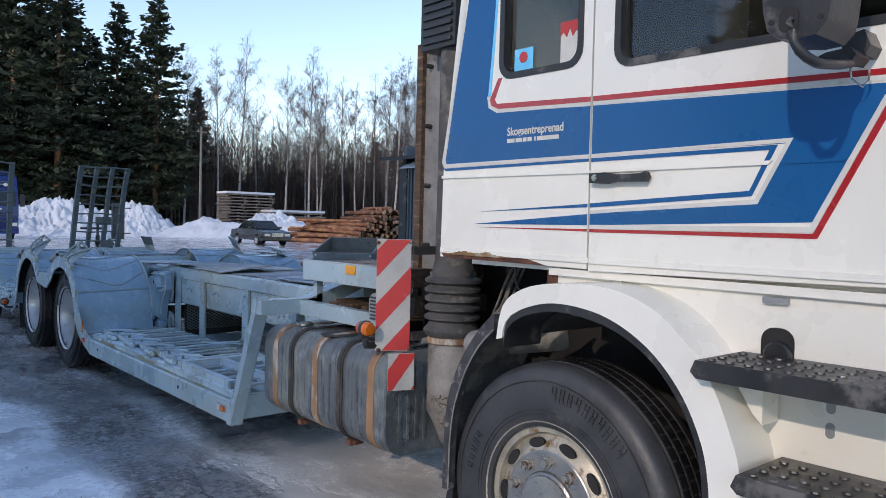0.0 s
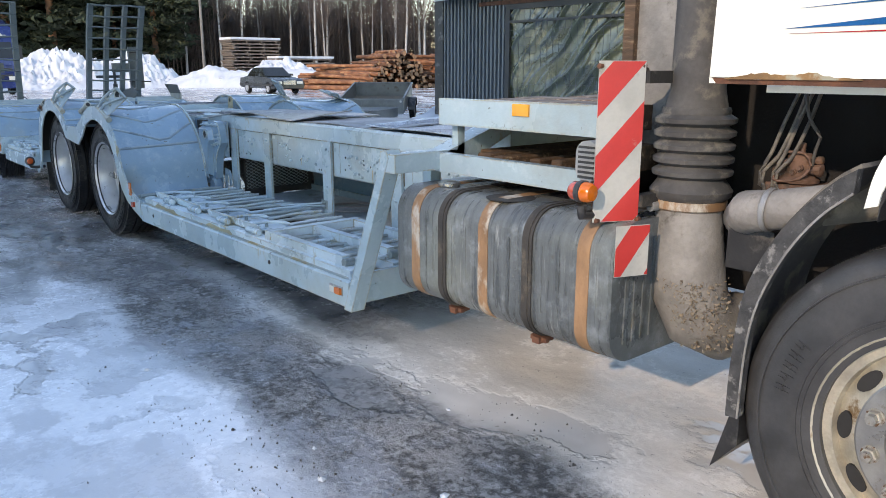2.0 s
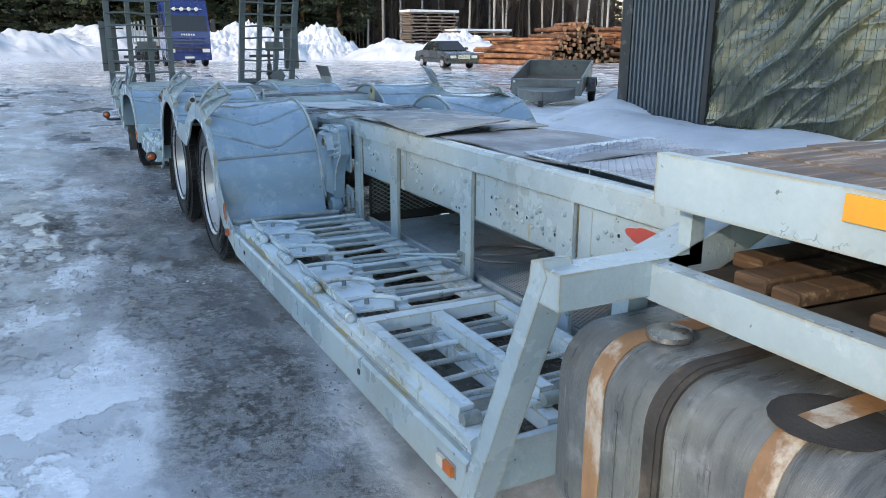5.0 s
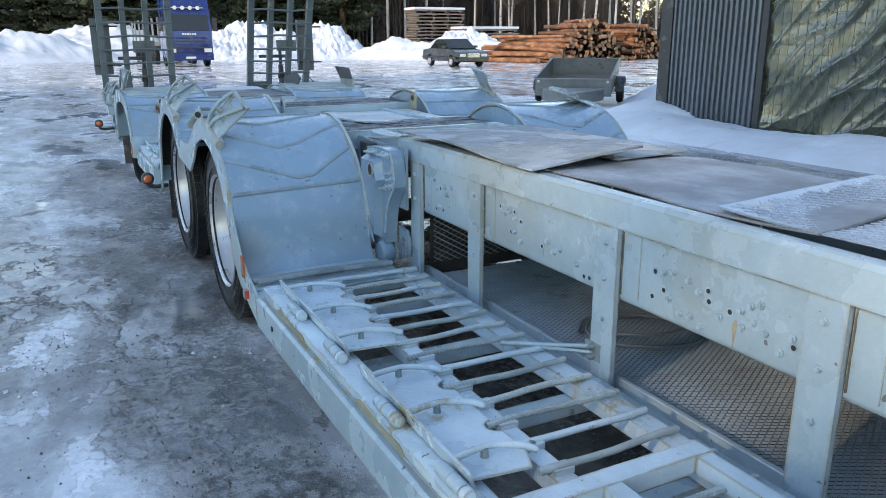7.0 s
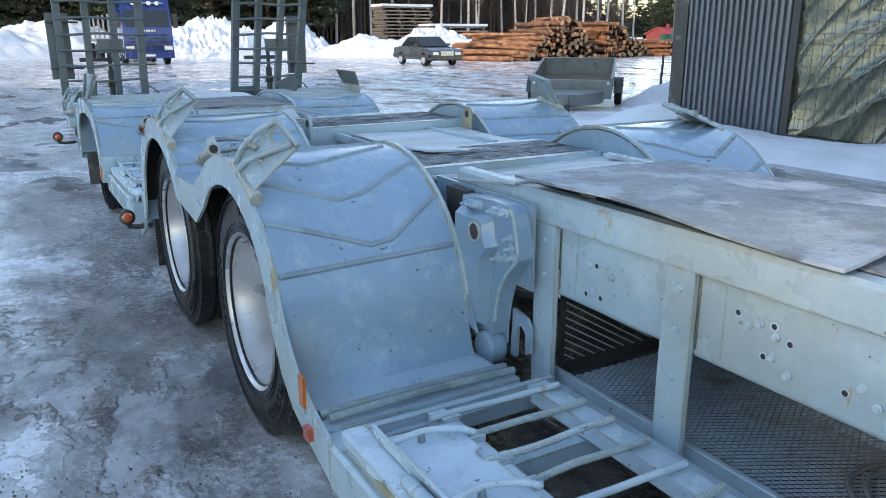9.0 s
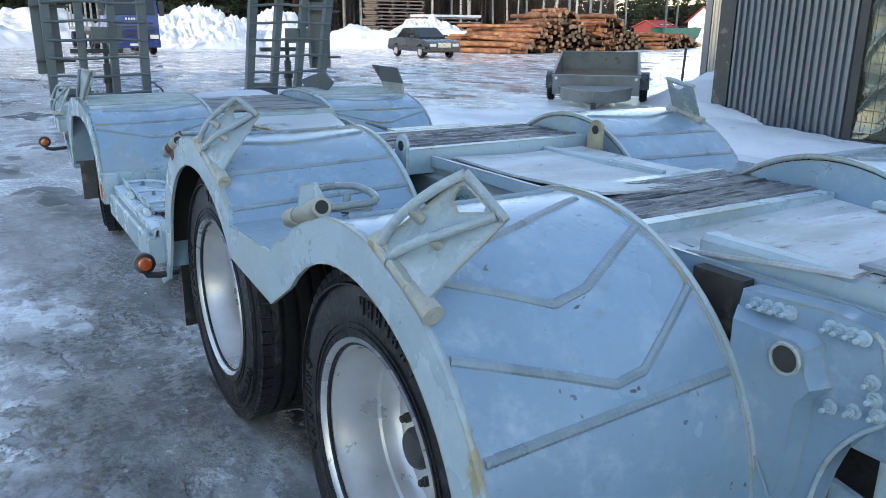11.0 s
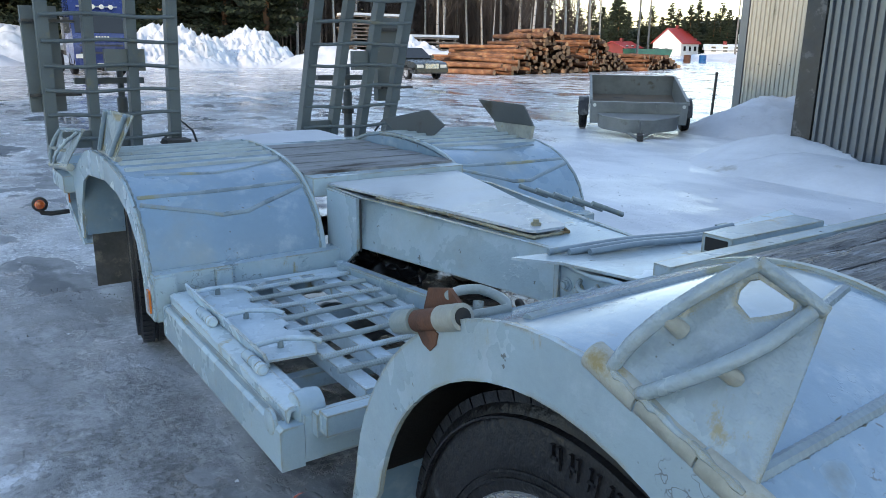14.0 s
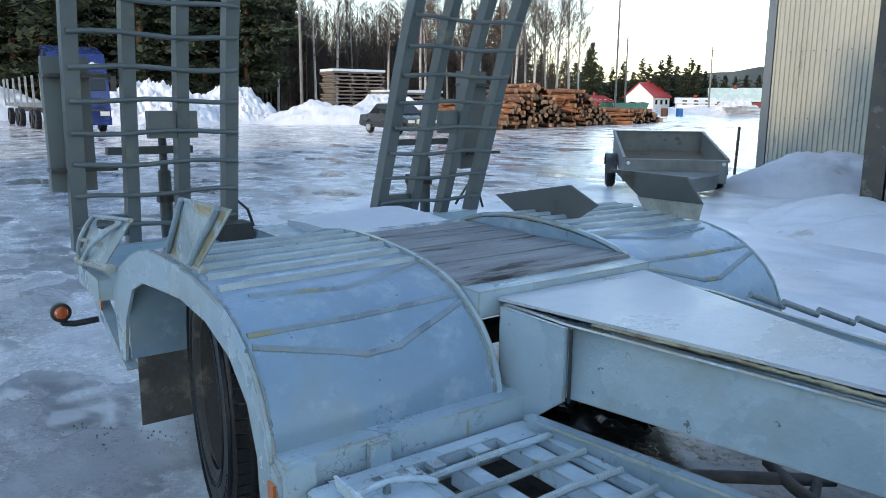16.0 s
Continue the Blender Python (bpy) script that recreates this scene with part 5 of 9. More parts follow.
# -- front deck above the tank --
deck = part("front_deck", B((0.30, 0.335, 2.95, 3.965, 1.18, 1.297)), GREY, lorry, "grey-blue deck edge beam", bevel=0.006)
part("deck_edge", B((2.165, 2.20, 2.95, 3.965, 1.18, 1.297), (0.335, 2.165, 3.93, 3.965, 1.18, 1.28)), GREY, deck, bevel=0.005)
for k in range(9):
    x = 0.34 + 0.203 * k
    part("deck_plank", B((x, x + 0.198, 3.065, 3.925, 1.255, 1.283 + 0.004 * (k % 3))), WOOD, deck, bevel=0.004)
part("amber_reflector", B((0.292, 0.301, 3.405, 3.495, 1.24, 1.288)), YAMB, deck, "amber side reflector", bevel=0.004)
rail = part("side_rail", B((0.25, 0.30, 3.05, 3.97, 0.975, 1.06)), GREY, lorry, "grey-blue lower rail", bevel=0.008)
part("rail_post", B((0.36, 0.40, 3.90, 3.94, 1.04, 1.19)), GREY, rail)
random.seed(4)
for k in range(7):
    y = 3.12 + 0.11 * k + random.uniform(-0.02, 0.02)
    bm = B((0.34 + random.uniform(0, 0.25), 1.6, y, y + random.uniform(0.04, 0.09), 1.025, 1.040 + random.uniform(0, 0.025)))
    bmesh.ops.rotate(bm, verts=bm.verts, cent=(0.9, y, 1.05), matrix=Euler((0, radians(random.uniform(-1, 1)), radians(random.uniform(-6, 6)))).to_matrix())
    part("timber", bm, TIMBER, rail, "rough brown timber stowed under the deck", bevel=0.006)
for k, (ya, zb) in enumerate(((2.90, 1.07), (2.93, 1.21))):
    part("timber_block", B((0.31, 1.2, ya, ya + 0.10, zb, zb + 0.09)), TIMBER, rail, "sawn timber end", bevel=0.006)
part("stowage_floor", B((0.30, 2.2, 3.05, 3.95, 0.99, 1.02)), GRIME, rail)
part("red_mark", P(rrect(0.60, 0.80, 0.86, 0.925, 0.025), "y", 4.038, 4.045), RED, lorry)

# -- leaning bracket between deck and low platform --
br = part("bracket", P([(4.335, 0.27), (4.27, 0.27), (3.945, 1.05), (3.965, 1.085), (4.005, 1.075), (4.012, 1.02)], "x", -0.002, 0.075), GREY, lorry, "leaning grey-blue bracket", bevel=0.01)
part("bracket_arm", B((0.0, 0.36, 3.90, 3.985, 0.985, 1.068)), GREY, br, bevel=0.008)
part("bracket_brace", P([(0.30, 0.985), (0.38, 0.985), (0.70, 1.12), (0.70, 1.17), (0.62, 1.17), (0.30, 1.065)], "y", 3.90, 4.02), GREY, br, bevel=0.008)
part("front_crossmember", B((0.70, 1.80, 3.90, 4.10, 0.95, 1.17)), GREY, br, bevel=0.008)
part("bracket_post", B((0.28, 0.34, 4.0, 4.06, 0.45, 1.0)), GREY, br, bevel=0.006)

# -- middle body: side frames with posts and panels, mesh floor, mats --
NUTB = surface("painted_nut", (0.33, 0.43, 0.475), 0.32, 0.0, 0.15, 20.0, (0.28, 0.26, 0.18), 0.64, 12.0, grain=80)


def side_frame(fit):
    sf = part("side_frame", fit(P([(0.848, 0.938), (0.848, 1.028), (0.862, 1.042), (0.908, 1.042), (0.908, 1.02), (0.872, 1.02), (0.872, 0.938)], "y", 4.06, 7.86)), GREY, lorry, "grey-blue side frame beam", bevel=0.004)
    ps = ((7.235, 7.345), (6.65, 6.755), (5.775, 5.885), (4.975, 5.085), (4.10, 4.22))
    part("sill", fit(P([(0.902, 0.33), (0.902, 0.40), (0.906, 0.404), (0.921, 0.404), (0.921, 0.33)], "y", 4.06, 7.30)), GREY, sf, bevel=0.004)
    for y0, y1 in ps:
        part("post", fit(B((0.8475, 0.866, y0, y1, 0.345, 0.9375))), GREY, sf, bevel=0.003)
    for (hi0, hi1), (lo0, lo1) in zip(ps, ps[1:]):
        # plate set back between the posts, its lower edge rolled under
        pn = part("panel", fit(P([(0.868, 0.937), (0.868, 0.712), (0.871, 0.702), (0.879, 0.695), (0.90, 0.695), (0.90, 0.70), (0.881, 0.70), (0.875, 0.707), (0.873, 0.714), (0.873, 0.937)], "y", lo1 + 0.001, hi0 - 0.001)), GREY, sf, "riveted side panel set back in its frame")
        part("panel_edge", fit(bead([(0.8685, lo1 + 0.006, 0.72), (0.8685, lo1 + 0.006, 0.928)], 0.004, lo1)), SEAM, pn)
        part("panel_edge", fit(bead([(0.8685, lo1 + 0.01, 0.933), (0.8685, hi0 - 0.01, 0.933)], 0.003, hi0)), SEAM, pn)
        part("panel_edge", fit(bead([(0.8685, hi0 - 0.006, 0.72), (0.8685, hi0 - 0.006, 0.928)], 0.0035, hi0 + 2)), SEAM, pn)
        part("panel_ridge", fit(B((0.866, 0.8695, hi0 - 0.09, hi0 - 0.086, 0.72, 0.928))), GREY, pn)
    return sf


sf = side_frame(lambda b: b)
side_frame(mirror)
# worn bolts and empty holes, in loose groups as on the old body
random.seed(8)
GROUPS = ((7.12, 0.86, 4), (7.02, 0.85, 3), (7.10, 0.755, 3), (6.52, 0.86, 4), (6.40, 0.85, 2), (6.44, 0.77, 3), (6.22, 0.79, 4), (6.0, 0.74, 3), (5.62, 0.86, 3), (5.48, 0.845, 3),
          (5.40, 0.80, 4), (5.62, 0.77, 3), (5.50, 0.745, 3), (5.28, 0.79, 3), (5.26, 0.845, 2), (5.16, 0.755, 4), (5.12, 0.82, 2), (4.84, 0.84, 4), (4.70, 0.78, 4), (4.55, 0.83, 3), (4.40, 0.77, 3), (4.34, 0.85, 3))
for gy, gz, cnt in GROUPS:
    for k in range(cnt):
        y, z = gy - 0.037 * k + random.uniform(-0.006, 0.006), gz + random.uniform(-0.022, 0.022)
        bm = bmesh.new()
        if random.random() < 0.62:
            nut(bm, 0.869, y, z, 0.0115, 0.014)
            part("rivet", bm, NUTB, sf)
        else:
            lathe(bm, [(0.012, 0), (0.0125, -0.0015), (0.008, -0.002), (0.0078, 0.001)], (0.868, y, z), 10, "x", closed=True)
            part("bolt_hole", LT([(0.008, 0.0005), (0.008, -0.0012)], (0.868, y, z), 8, "x"), DARKIN, part("hole_rim", bm, NUTB, sf))
for z in (0.62, 0.76, 0.88):
    for y in (7.29, 6.70, 5.83, 5.03):
        bm = bmesh.new()
        nut(bm, 0.848, y, z, 0.0105, 0.012)
        part("rivet", bm, NUTB, sf)
for y, z0, z1, w in ((5.305, 0.775, 0.70, 0.009), (6.21, 0.78, 0.735, 0.006), (4.62, 0.80, 0.72, 0.008)):
    part("rust_run", P([(y - w, z0), (y - w * 0.2, z0 + 0.015), (y + w, z0 - 0.004), (y + w * 0.5, (z0 + z1) / 2), (y + w * 0.15, z1), (y - w * 0.3, (z0 + z1) / 2 - 0.01)], "x", 0.8672, 0.8695), OCHRE, sf, "ochre rust run")


spot = []
for k in range(44):
    q = 2 * math.pi * k / 44
    r = 1 + 0.16 * noise.noise(Vector((math.cos(q) * 2, math.sin(q) * 2, 3))) + 0.05 * noise.noise(Vector((math.cos(q) * 9, math.sin(q) * 9, 5)))
    spot.append((4.585 + 0.112 * r * math.cos(q), 0.884 + 0.030 * r * math.sin(q)))
SPRAY = surface("red_spray_paint", (0.42, 0.065, 0.05), 0.5, 0.0, 0.15, 9.0, (0.40, 0.20, 0.17), 0.62, 16.0, grain=120)
part("red_spray_mark", P(spot, "x", 0.8668, 0.8695), SPRAY, sf, "red spray-paint mark on the panel")


def expanded_metal(x0, x1, y0, y1, z, px, py, w):
    """Diamond mesh of slanting strips."""
    verts, faces = [], []
    nx, ny = int((x1 - x0) / px), int((y1 - y0) / py)
    for i in range(nx):
        for j in range(ny):
            cx0, cy0 = x0 + px * i, y0 + py * j
            up = (i + j) % 2 == 0
            p, q = ((cx0, cy0), (cx0 + px, cy0 + py)) if up else ((cx0, cy0 + py), (cx0 + px, cy0))
            b = len(verts)
            verts += [(p[0], p[1] - w, z), (p[0], p[1] + w, z + 0.006), (q[0], q[1] + w, z + 0.006), (q[0], q[1] - w, z)]
            faces.append((b, b + 1, b + 2, b + 3))
    return verts, faces


MESHP = surface("painted_mesh", (0.30, 0.36, 0.39), 0.4, 0.1, 0.15, 5.0, (0.20, 0.19, 0.16), 0.6, 4.0, grain=60)
verts, faces = expanded_metal(0.92, 1.57, 4.08, 7.27, 0.352, 0.020, 0.011, 0.0028)
me = bpy.data.meshes.new("mesh_floor")
me.from_pydata(verts, [], faces)
me.materials.append(MESHP)
mf = new("mesh_floor", me)
mf.parent, mf.matrix_parent_inverse = lorry, Matrix.Translation(lorry.location).inverted()
mf["label"] = "expanded metal mesh floor"
tagged(mf, kind="stuff")
for y in (4.5, 5.3, 6.2, 7.0):
    part("floor_bearer", B((0.92, 1.58, y, y + 0.04, 0.30, 0.35)), GRIME, lorry)
verts, faces = expanded_metal(0.94, 1.56, 0.42, 0.68, 0.0, 0.024, 0.014, 0.0036)
me = bpy.data.meshes.new("mesh_end")
me.from_pydata([(v[0], 7.28 - v[2], v[1]) for v in verts], [], faces)
me.materials.append(MESHP)
mf = new("mesh_end", me)
mf.parent, mf.matrix_parent_inverse = lorry, Matrix.Translation(lorry.location).inverted()
tagged(mf, kind="stuff")
part("far_panel", B((1.60, 1.615, 4.10, 7.27, 0.34, 0.74)), GREY_D, lorry, "grey-blue panel closing the far side")
# dark sheet added behind the mesh in place of the unlit depth
part("end_backing", B((0.93, 1.59, 7.292, 7.30, 0.36, 0.70)), GRIME, lorry)
# rod with its clamp, reaching in from the platform; coiled cable on the mesh
ct = part("cross_tie", T([(0.62, 6.10, 0.475), (0.74, 5.98, 0.488), (0.87, 5.875, 0.497)], 0.0085, 10), GREY, lorry, "tie rod with a clamp")
part("second_rod", T([(0.635, 6.11, 0.470), (0.75, 5.965, 0.478), (0.87, 5.855, 0.478)], 0.007, 10), GREY, ct)
part("clamp", B((0.845, 0.90, 5.83, 5.91, 0.455, 0.52)), WELD, ct, bevel=0.008)
for z in (0.47, 0.505):
    part("clamp_bolt", LT([(0.012, 0), (0.012, -0.012), (0.007, -0.025)], (0.846, 5.865, z), 8, "x"), WELD, ct)
part("cable", T(smooth_line([(1.08, 6.25, 0.37), (1.20, 6.36, 0.37), (1.38, 6.33, 0.375), (1.55, 6.14, 0.37), (1.50, 5.98, 0.37), (1.30, 5.98, 0.37), (1.12, 6.12, 0.37), (1.10, 6.22, 0.385), (1.22, 6.32, 0.39), (1.40, 6.26, 0.385)], 0.04), 0.007, 8), STEEL, lorry, "coiled grey cable")
part("cable", T(smooth_line([(1.14, 6.16, 0.39), (1.30, 6.04, 0.40), (1.48, 6.06, 0.40), (1.56, 6.3, 0.38)], 0.04), 0.006, 8), STEEL, lorry)


def warped(x0, x1, y0, y1, z, amp, seed, t=0.012, lift=None):
    bm = bmesh.new()
    nx, ny = 9, 14

    def zz(x, y):
        u, v = (x - x0) / (x1 - x0), (y - y0) / (y1 - y0)
        h = z + amp * noise.noise(Vector((x * 1.7 + seed, y * 1.3, seed)))
        if lift:
            h += lift(u, v)
        return h

    def edge(x, y):
        return Vector((x + 0.02 * noise.noise(Vector((y * 2.0, seed, 3))), y + 0.03 * noise.noise(Vector((x * 2.5, seed, 7))), 0))
    tops, lows = [], []
    for x in np.linspace(x0, x1, nx):
        for y in np.linspace(y0, y1, ny):
            e = edge(x, y)
            tops.append(bm.verts.new((e.x, e.y, zz(x, y))))
            lows.append(bm.verts.new((e.x, e.y, zz(x, y) - t)))
    for i in range(nx - 1):
        for j in range(ny - 1):
            a, b, c, d = i * ny + j, (i + 1) * ny + j, (i + 1) * ny + j + 1, i * ny + j + 1
            bm.faces.new([tops[k] for k in (a, b, c, d)])
            bm.faces.new([lows[k] for k in (d, c, b, a)])
    rim = [i * ny for i in range(nx)] + [(nx - 1) * ny + j for j in range(1, ny)] + [i * ny + ny - 1 for i in range(nx - 2, -1, -1)] + [j for j in range(ny - 2, 0, -1)]
    for a, b in zip(rim, rim[1:] + rim[:1]):
        bm.faces.new((tops[a], lows[a], lows[b], tops[b]))
    return bm


part("rubber_mat", warped(0.835, 1.36, 6.25, 7.46, 1.066, 0.035, 1.3, 0.009, lambda u, v: 0.10 * max(0, 0.45 - v) * u + 0.035 * max(0, 0.3 - abs(v - 0.62)) * (1 - u) + 0.006), MATM, lorry, "warped grey rubber mat on the deck")
part("rubber_mat", warped(1.28, 1.66, 6.30, 7.50, 1.055, 0.03, 2.9, 0.007), MATM, lorry, "warped grey rubber mat on the deck")
part("rubber_mat", warped(0.928, 1.64, 5.15, 6.42, 1.044, 0.03, 4.1, 0.007, lambda u, v: 0.010 * (1 - u) + 0.05 * max(0, 0.40 - v)), MATP, lorry, "pale worn sheet lifting off the deck beam")
part("front_hatch", warped(0.835, 1.66, 7.47, 7.90, 1.050, 0.010, 5.5, 0.009, lambda u, v: -0.05 * v), BOARD, lorry, "worn sheet at the deck's end")


def plate_z(x, y):
    u, v = (x - 0.90) / 1.05, (y - 4.0) / 1.78
    return 1.062 + 0.045 * noise.noise(Vector((x * 1.7 + 7.7, y * 1.3, 7.7))) + 0.03 * u * v + 0.04 * max(0, v - 0.40) * (1 - u)


def draped(x0, x1, y0, y1, zf, t):
    bm = warped(x0, x1, y0, y1, 0.0, 0.0, 7.7, t)
    for v in bm.verts:
        v.co.z += zf(v.co.x, v.co.y)
    return bm


tp = part("tread_plate", draped(0.935, 1.66, 4.0, 5.47, plate_z, 0.006), TREADP, lorry, "bluish checkered steel plate")
verts, faces = [], []
for s in (1, -1):
    for k in range(-40, 62):
        c = 4.0 + 0.047 * k
        line = [(x, c + s * (x - 0.90) * 1.25) for x in np.arange(0.955, 1.65, 0.03)]
        line = [(x, y) for x, y in line if 4.03 < y < 5.45]
        i = len(verts)
        for x, y in line:
            z = plate_z(x, y) + 0.0005
            verts += [(x - 0.0035, y, z - 0.001), (x, y, z + 0.0028), (x + 0.0035, y, z - 0.001)]
        for j in range(len(line) - 1):
            p = i + 3 * j
            faces += [(p, p + 1, p + 4, p + 3), (p + 1, p + 2, p + 5, p + 4)]
me = bpy.data.meshes.new("tread_pattern")
me.from_pydata(verts, [], faces)
me.materials.append(TREADP)
tpp = new("tread_pattern", me)
tpp.parent = tp
tagged(tpp, kind="stuff")

# -- low wheel platform on the near side --
def rung(bm, x0, x1, y, z, seed, sag=0.006, r=0.0095):
    pts = []
    for k in range(7):
        u = k / 6
        pts.append((x0 + (x1 - x0) * u, y + 0.005 * math.sin(u * 5 + seed), z + sag * math.sin(u * 9 + seed * 2)))
    if int(seed * 10) % 4 == 0:
        tube(bm, pts, r * 1.12, 8)
    else:
        bb = ribbed_bar(pts, r * 1.02, 0.013, 0.0030)
        me = bpy.data.meshes.new("t")
        bb.to_mesh(me)
        bb.free()
        bm.from_mesh(me)
        bpy.data.meshes.remove(me)


GRIPM = surface("painted_grip_bar", (0.205, 0.275, 0.31), 0.34, 0.0, 0.2, 5.0, (0.27, 0.26, 0.17), 0.56, 4.0, grain=60, relief=0.3)
REBAR = surface("ribbed_bar", (0.33, 0.385, 0.38), 0.40, 0.05, 0.18, 6.0, (0.26, 0.23, 0.13), 0.60, 5.0, grain=60, relief=0.3)


def platform(host, y0, y1, z, prefix):
    pl = part(prefix, P([(0.0, z - 0.18), (0.0, z - 0.055), (0.012, z - 0.045), (0.075, z - 0.045), (0.075, z - 0.18)], "y", y0, y1), GREY, host, "grey-blue ladder platform for car wheels", bevel=0.004)
    part("edge_angle", P([(0.035, z - 0.06), (0.03, z - 0.004), (0.045, z + 0.004), (0.10, z + 0.004), (0.10, z - 0.012), (0.05, z - 0.012)], "y", y0 + 0.03, y1 - 0.02), GREY_P, pl, "ochre-stained edge angle", bevel=0.003)
    rs = random.Random(y0)
    ysn = np.linspace(y0 + 0.06, y1 - 0.05, 26)
    part("rust_stain", P([(0.013 + rs.uniform(0.0, 0.008), a) for a in ysn] + [(0.033, a) for a in ysn[::-1]], "z", z - 0.0448, z - 0.0437), STAINP, pl, "ochre rust stain along the edge")
    part("edge_weld", bead([(0.033, y0 + 0.05, z - 0.042), (0.033, (y0 + y1) / 2, z - 0.042), (0.033, y1 - 0.04, z - 0.042)], 0.005, y0), STAINP, pl)
    for x, w in ((0.085, 0.05), (0.30, 0.06), (0.67, 0.075)):
        part("runner", B((x, x + w, y0 + 0.04, y1 - 0.03, z - 0.06, z - 0.008)), GREY_P, pl, bevel=0.006)
    part("inner_rail", B((0.765, 0.832, y0, y1, z - 0.11, z - 0.052)), GREY, pl, bevel=0.003)
    part("end_plate", B((0.077, 0.785, y0 + 0.002, y0 + 0.03, z - 0.17, z - 0.02)), GREY, pl, bevel=0.004)
    part("end_plate", B((0.104, 0.785, y1 - 0.028, y1 - 0.002, z - 0.10, z - 0.0085)), GREY, pl, bevel=0.004)
    for y in np.arange(y0 + 0.35, y1 - 0.2, 0.55):
        part("cross_tube", B((0.075, 0.77, y, y + 0.05, z - 0.12, z - 0.065)), GREY, pl, bevel=0.005)
    return pl


def flap_plate(host, y0, y1, x0, x1, z, seed):
    """Folded wheel-stop plate lying on the platform, with notches, bars and its hinge."""
    bm = bmesh.new()
    pts = [(x0, y0), (x1 - 0.03, y0 - 0.02), (x1, y0 + 0.05)]
    for yc in (y0 + (y1 - y0) * 0.3, y0 + (y1 - y0) * 0.72):
        pts += [(x1, yc - 0.035)] + [(x1 - 0.035 * math.sin(q), yc - 0.035 * math.cos(q)) for q in np.linspace(0.3, math.pi - 0.3, 6)] + [(x1, yc + 0.035)]
    pts += [(x1, y1 - 0.02), (x0, y1)]
    prism(bm, pts, "z", z, z + 0.007)
    fl = part("wheel_stop", bm, GREY_P, host, "folded wheel-stop plate")
    part("upstand", P([(x0 - 0.010, z - 0.002), (x0 - 0.022, z + 0.044), (x0 - 0.013, z + 0.046), (x0 + 0.002, z - 0.002)], "y", y0 - 0.03, y1 + 0.02), GREY_P, fl, bevel=0.003)
    for u in (0.10, 0.50, 0.90):
        y = y0 + (y1 - y0) * u
        part("bar", T(smooth_line([(x0 - 0.016, y - 0.015, z + 0.040), (x0 + 0.04, y, z + 0.038), (x0 + 0.11, y + 0.010, z + 0.033), (x1 - 0.01, y - 0.02, z + 0.026), (x1 + 0.02, y - 0.035, z + 0.014)], 0.02), 0.0095, 10), GREY_P, fl, "bent round bar")
        part("bar_foot", LT([(0.012, 0), (0.010, 0.030)], (x0 + 0.085, y + 0.006, z + 0.004), 8, "z"), WELD, fl)
    for u, k in ((0.02, 1), (0.62, 0)):
        y = y0 + (y1 - y0) * u
        hb = part("hinge_barrel", LT([(0.008, -0.062), (0.020, -0.060), (0.020, -0.003), (0.016, 0), (0.020, 0.003), (0.020, 0.060), (0.008, 0.062)], (x0 - 0.040, y, z + 0.012), 16, "y"), GREY, fl, "painted hinge barrel")
        part("barrel_end", LT([(0.009, -0.090), (0.019, -0.088), (0.0215, -0.066), (0.010, -0.062)], (x0 - 0.040, y, z + 0.012), 14, "y"), GREY_P, hb)
    return fl


PZ = 0.465
pf = platform(lorry, 4.29, 7.16, PZ, "wheel_platform")
for k in range(21):
    y = 7.06 - 0.132 * k
    if y < 4.42:
        break
    bm = bmesh.new()
    rung(bm, 0.27 if y > 5.3 else 0.10, 0.735, y, PZ + 0.008, k * 1.7, 0.0022)
    part("rung", bm, REBAR if k % 2 else GREY_P, pf, "ribbed steel rung")
    bm = B((0.305, 0.365, y - 0.02, y + 0.02, PZ - 0.01, PZ + 0.008))
    part("rung_clip", bm, GREY_P, pf, bevel=0.006)
for ya, yb in ((6.52, 6.93), (5.62, 6.02)):
    part("rust_patch", P([(ya, 0.418), (ya + 0.05, 0.449), (ya + 0.17, 0.440), (yb - 0.06, 0.452), (yb, 0.430), (yb - 0.04, 0.414), (ya + 0.2, 0.412)], "x", 0.0285, 0.036), OCHRE, pf, "ochre rust patch")
flap_plate(pf, 6.27, 7.02, 0.10, 0.31, PZ + 0.012, 1)
flap_plate(pf, 5.38, 6.06, 0.09, 0.29, PZ + 0.012, 2)
# square frame pad at the front end
pad = part("frame_pad", B((0.05, 0.10, 4.42, 5.22, PZ, PZ + 0.05), (0.33, 0.38, 4.42, 5.22, PZ, PZ + 0.05), (0.62, 0.67, 4.42, 5.22, PZ, PZ + 0.05),
                          (0.046, 0.674, 5.166, 5.226, PZ + 0.002, PZ + 0.053)), GREY_P, pf, "grey tubular frame pad", bevel=0.006)
for x in (0.075, 0.355, 0.645):
    part("pad_roller", LT([(0.006, -0.03), (0.022, -0.028), (0.022, 0.028), (0.006, 0.03)], (x, 4.40, PZ + 0.02), 14, "x"), WELD, pad)
sl = part("side_marker", B((-0.004, 0.003, 4.345, 4.46, 0.335, 0.38)), STEEL, pf, "side marker light on the platform edge")
part("lens", B((-0.016, -0.003, 4.35, 4.40, 0.342, 0.374)), AMBER, sl, "amber lens", bevel=0.004)
part("lens", B((-0.014, -0.003, 4.405, 4.445, 0.342, 0.374)), SIGNW, sl, bevel=0.004)
for y in (5.1, 6.9):
    part("edge_bolt", LT([(0.012, 0.0), (0.012, -0.004)], (0.0, y, 0.36), 10, "x"), GRIME, pf)
part("wheel_platform", mirror(B((0.0, 0.08, 4.29, 7.16, 0.29, 0.47), (0.08, 0.785, 4.29, 7.16, 0.40, 0.45))), GREY, lorry)


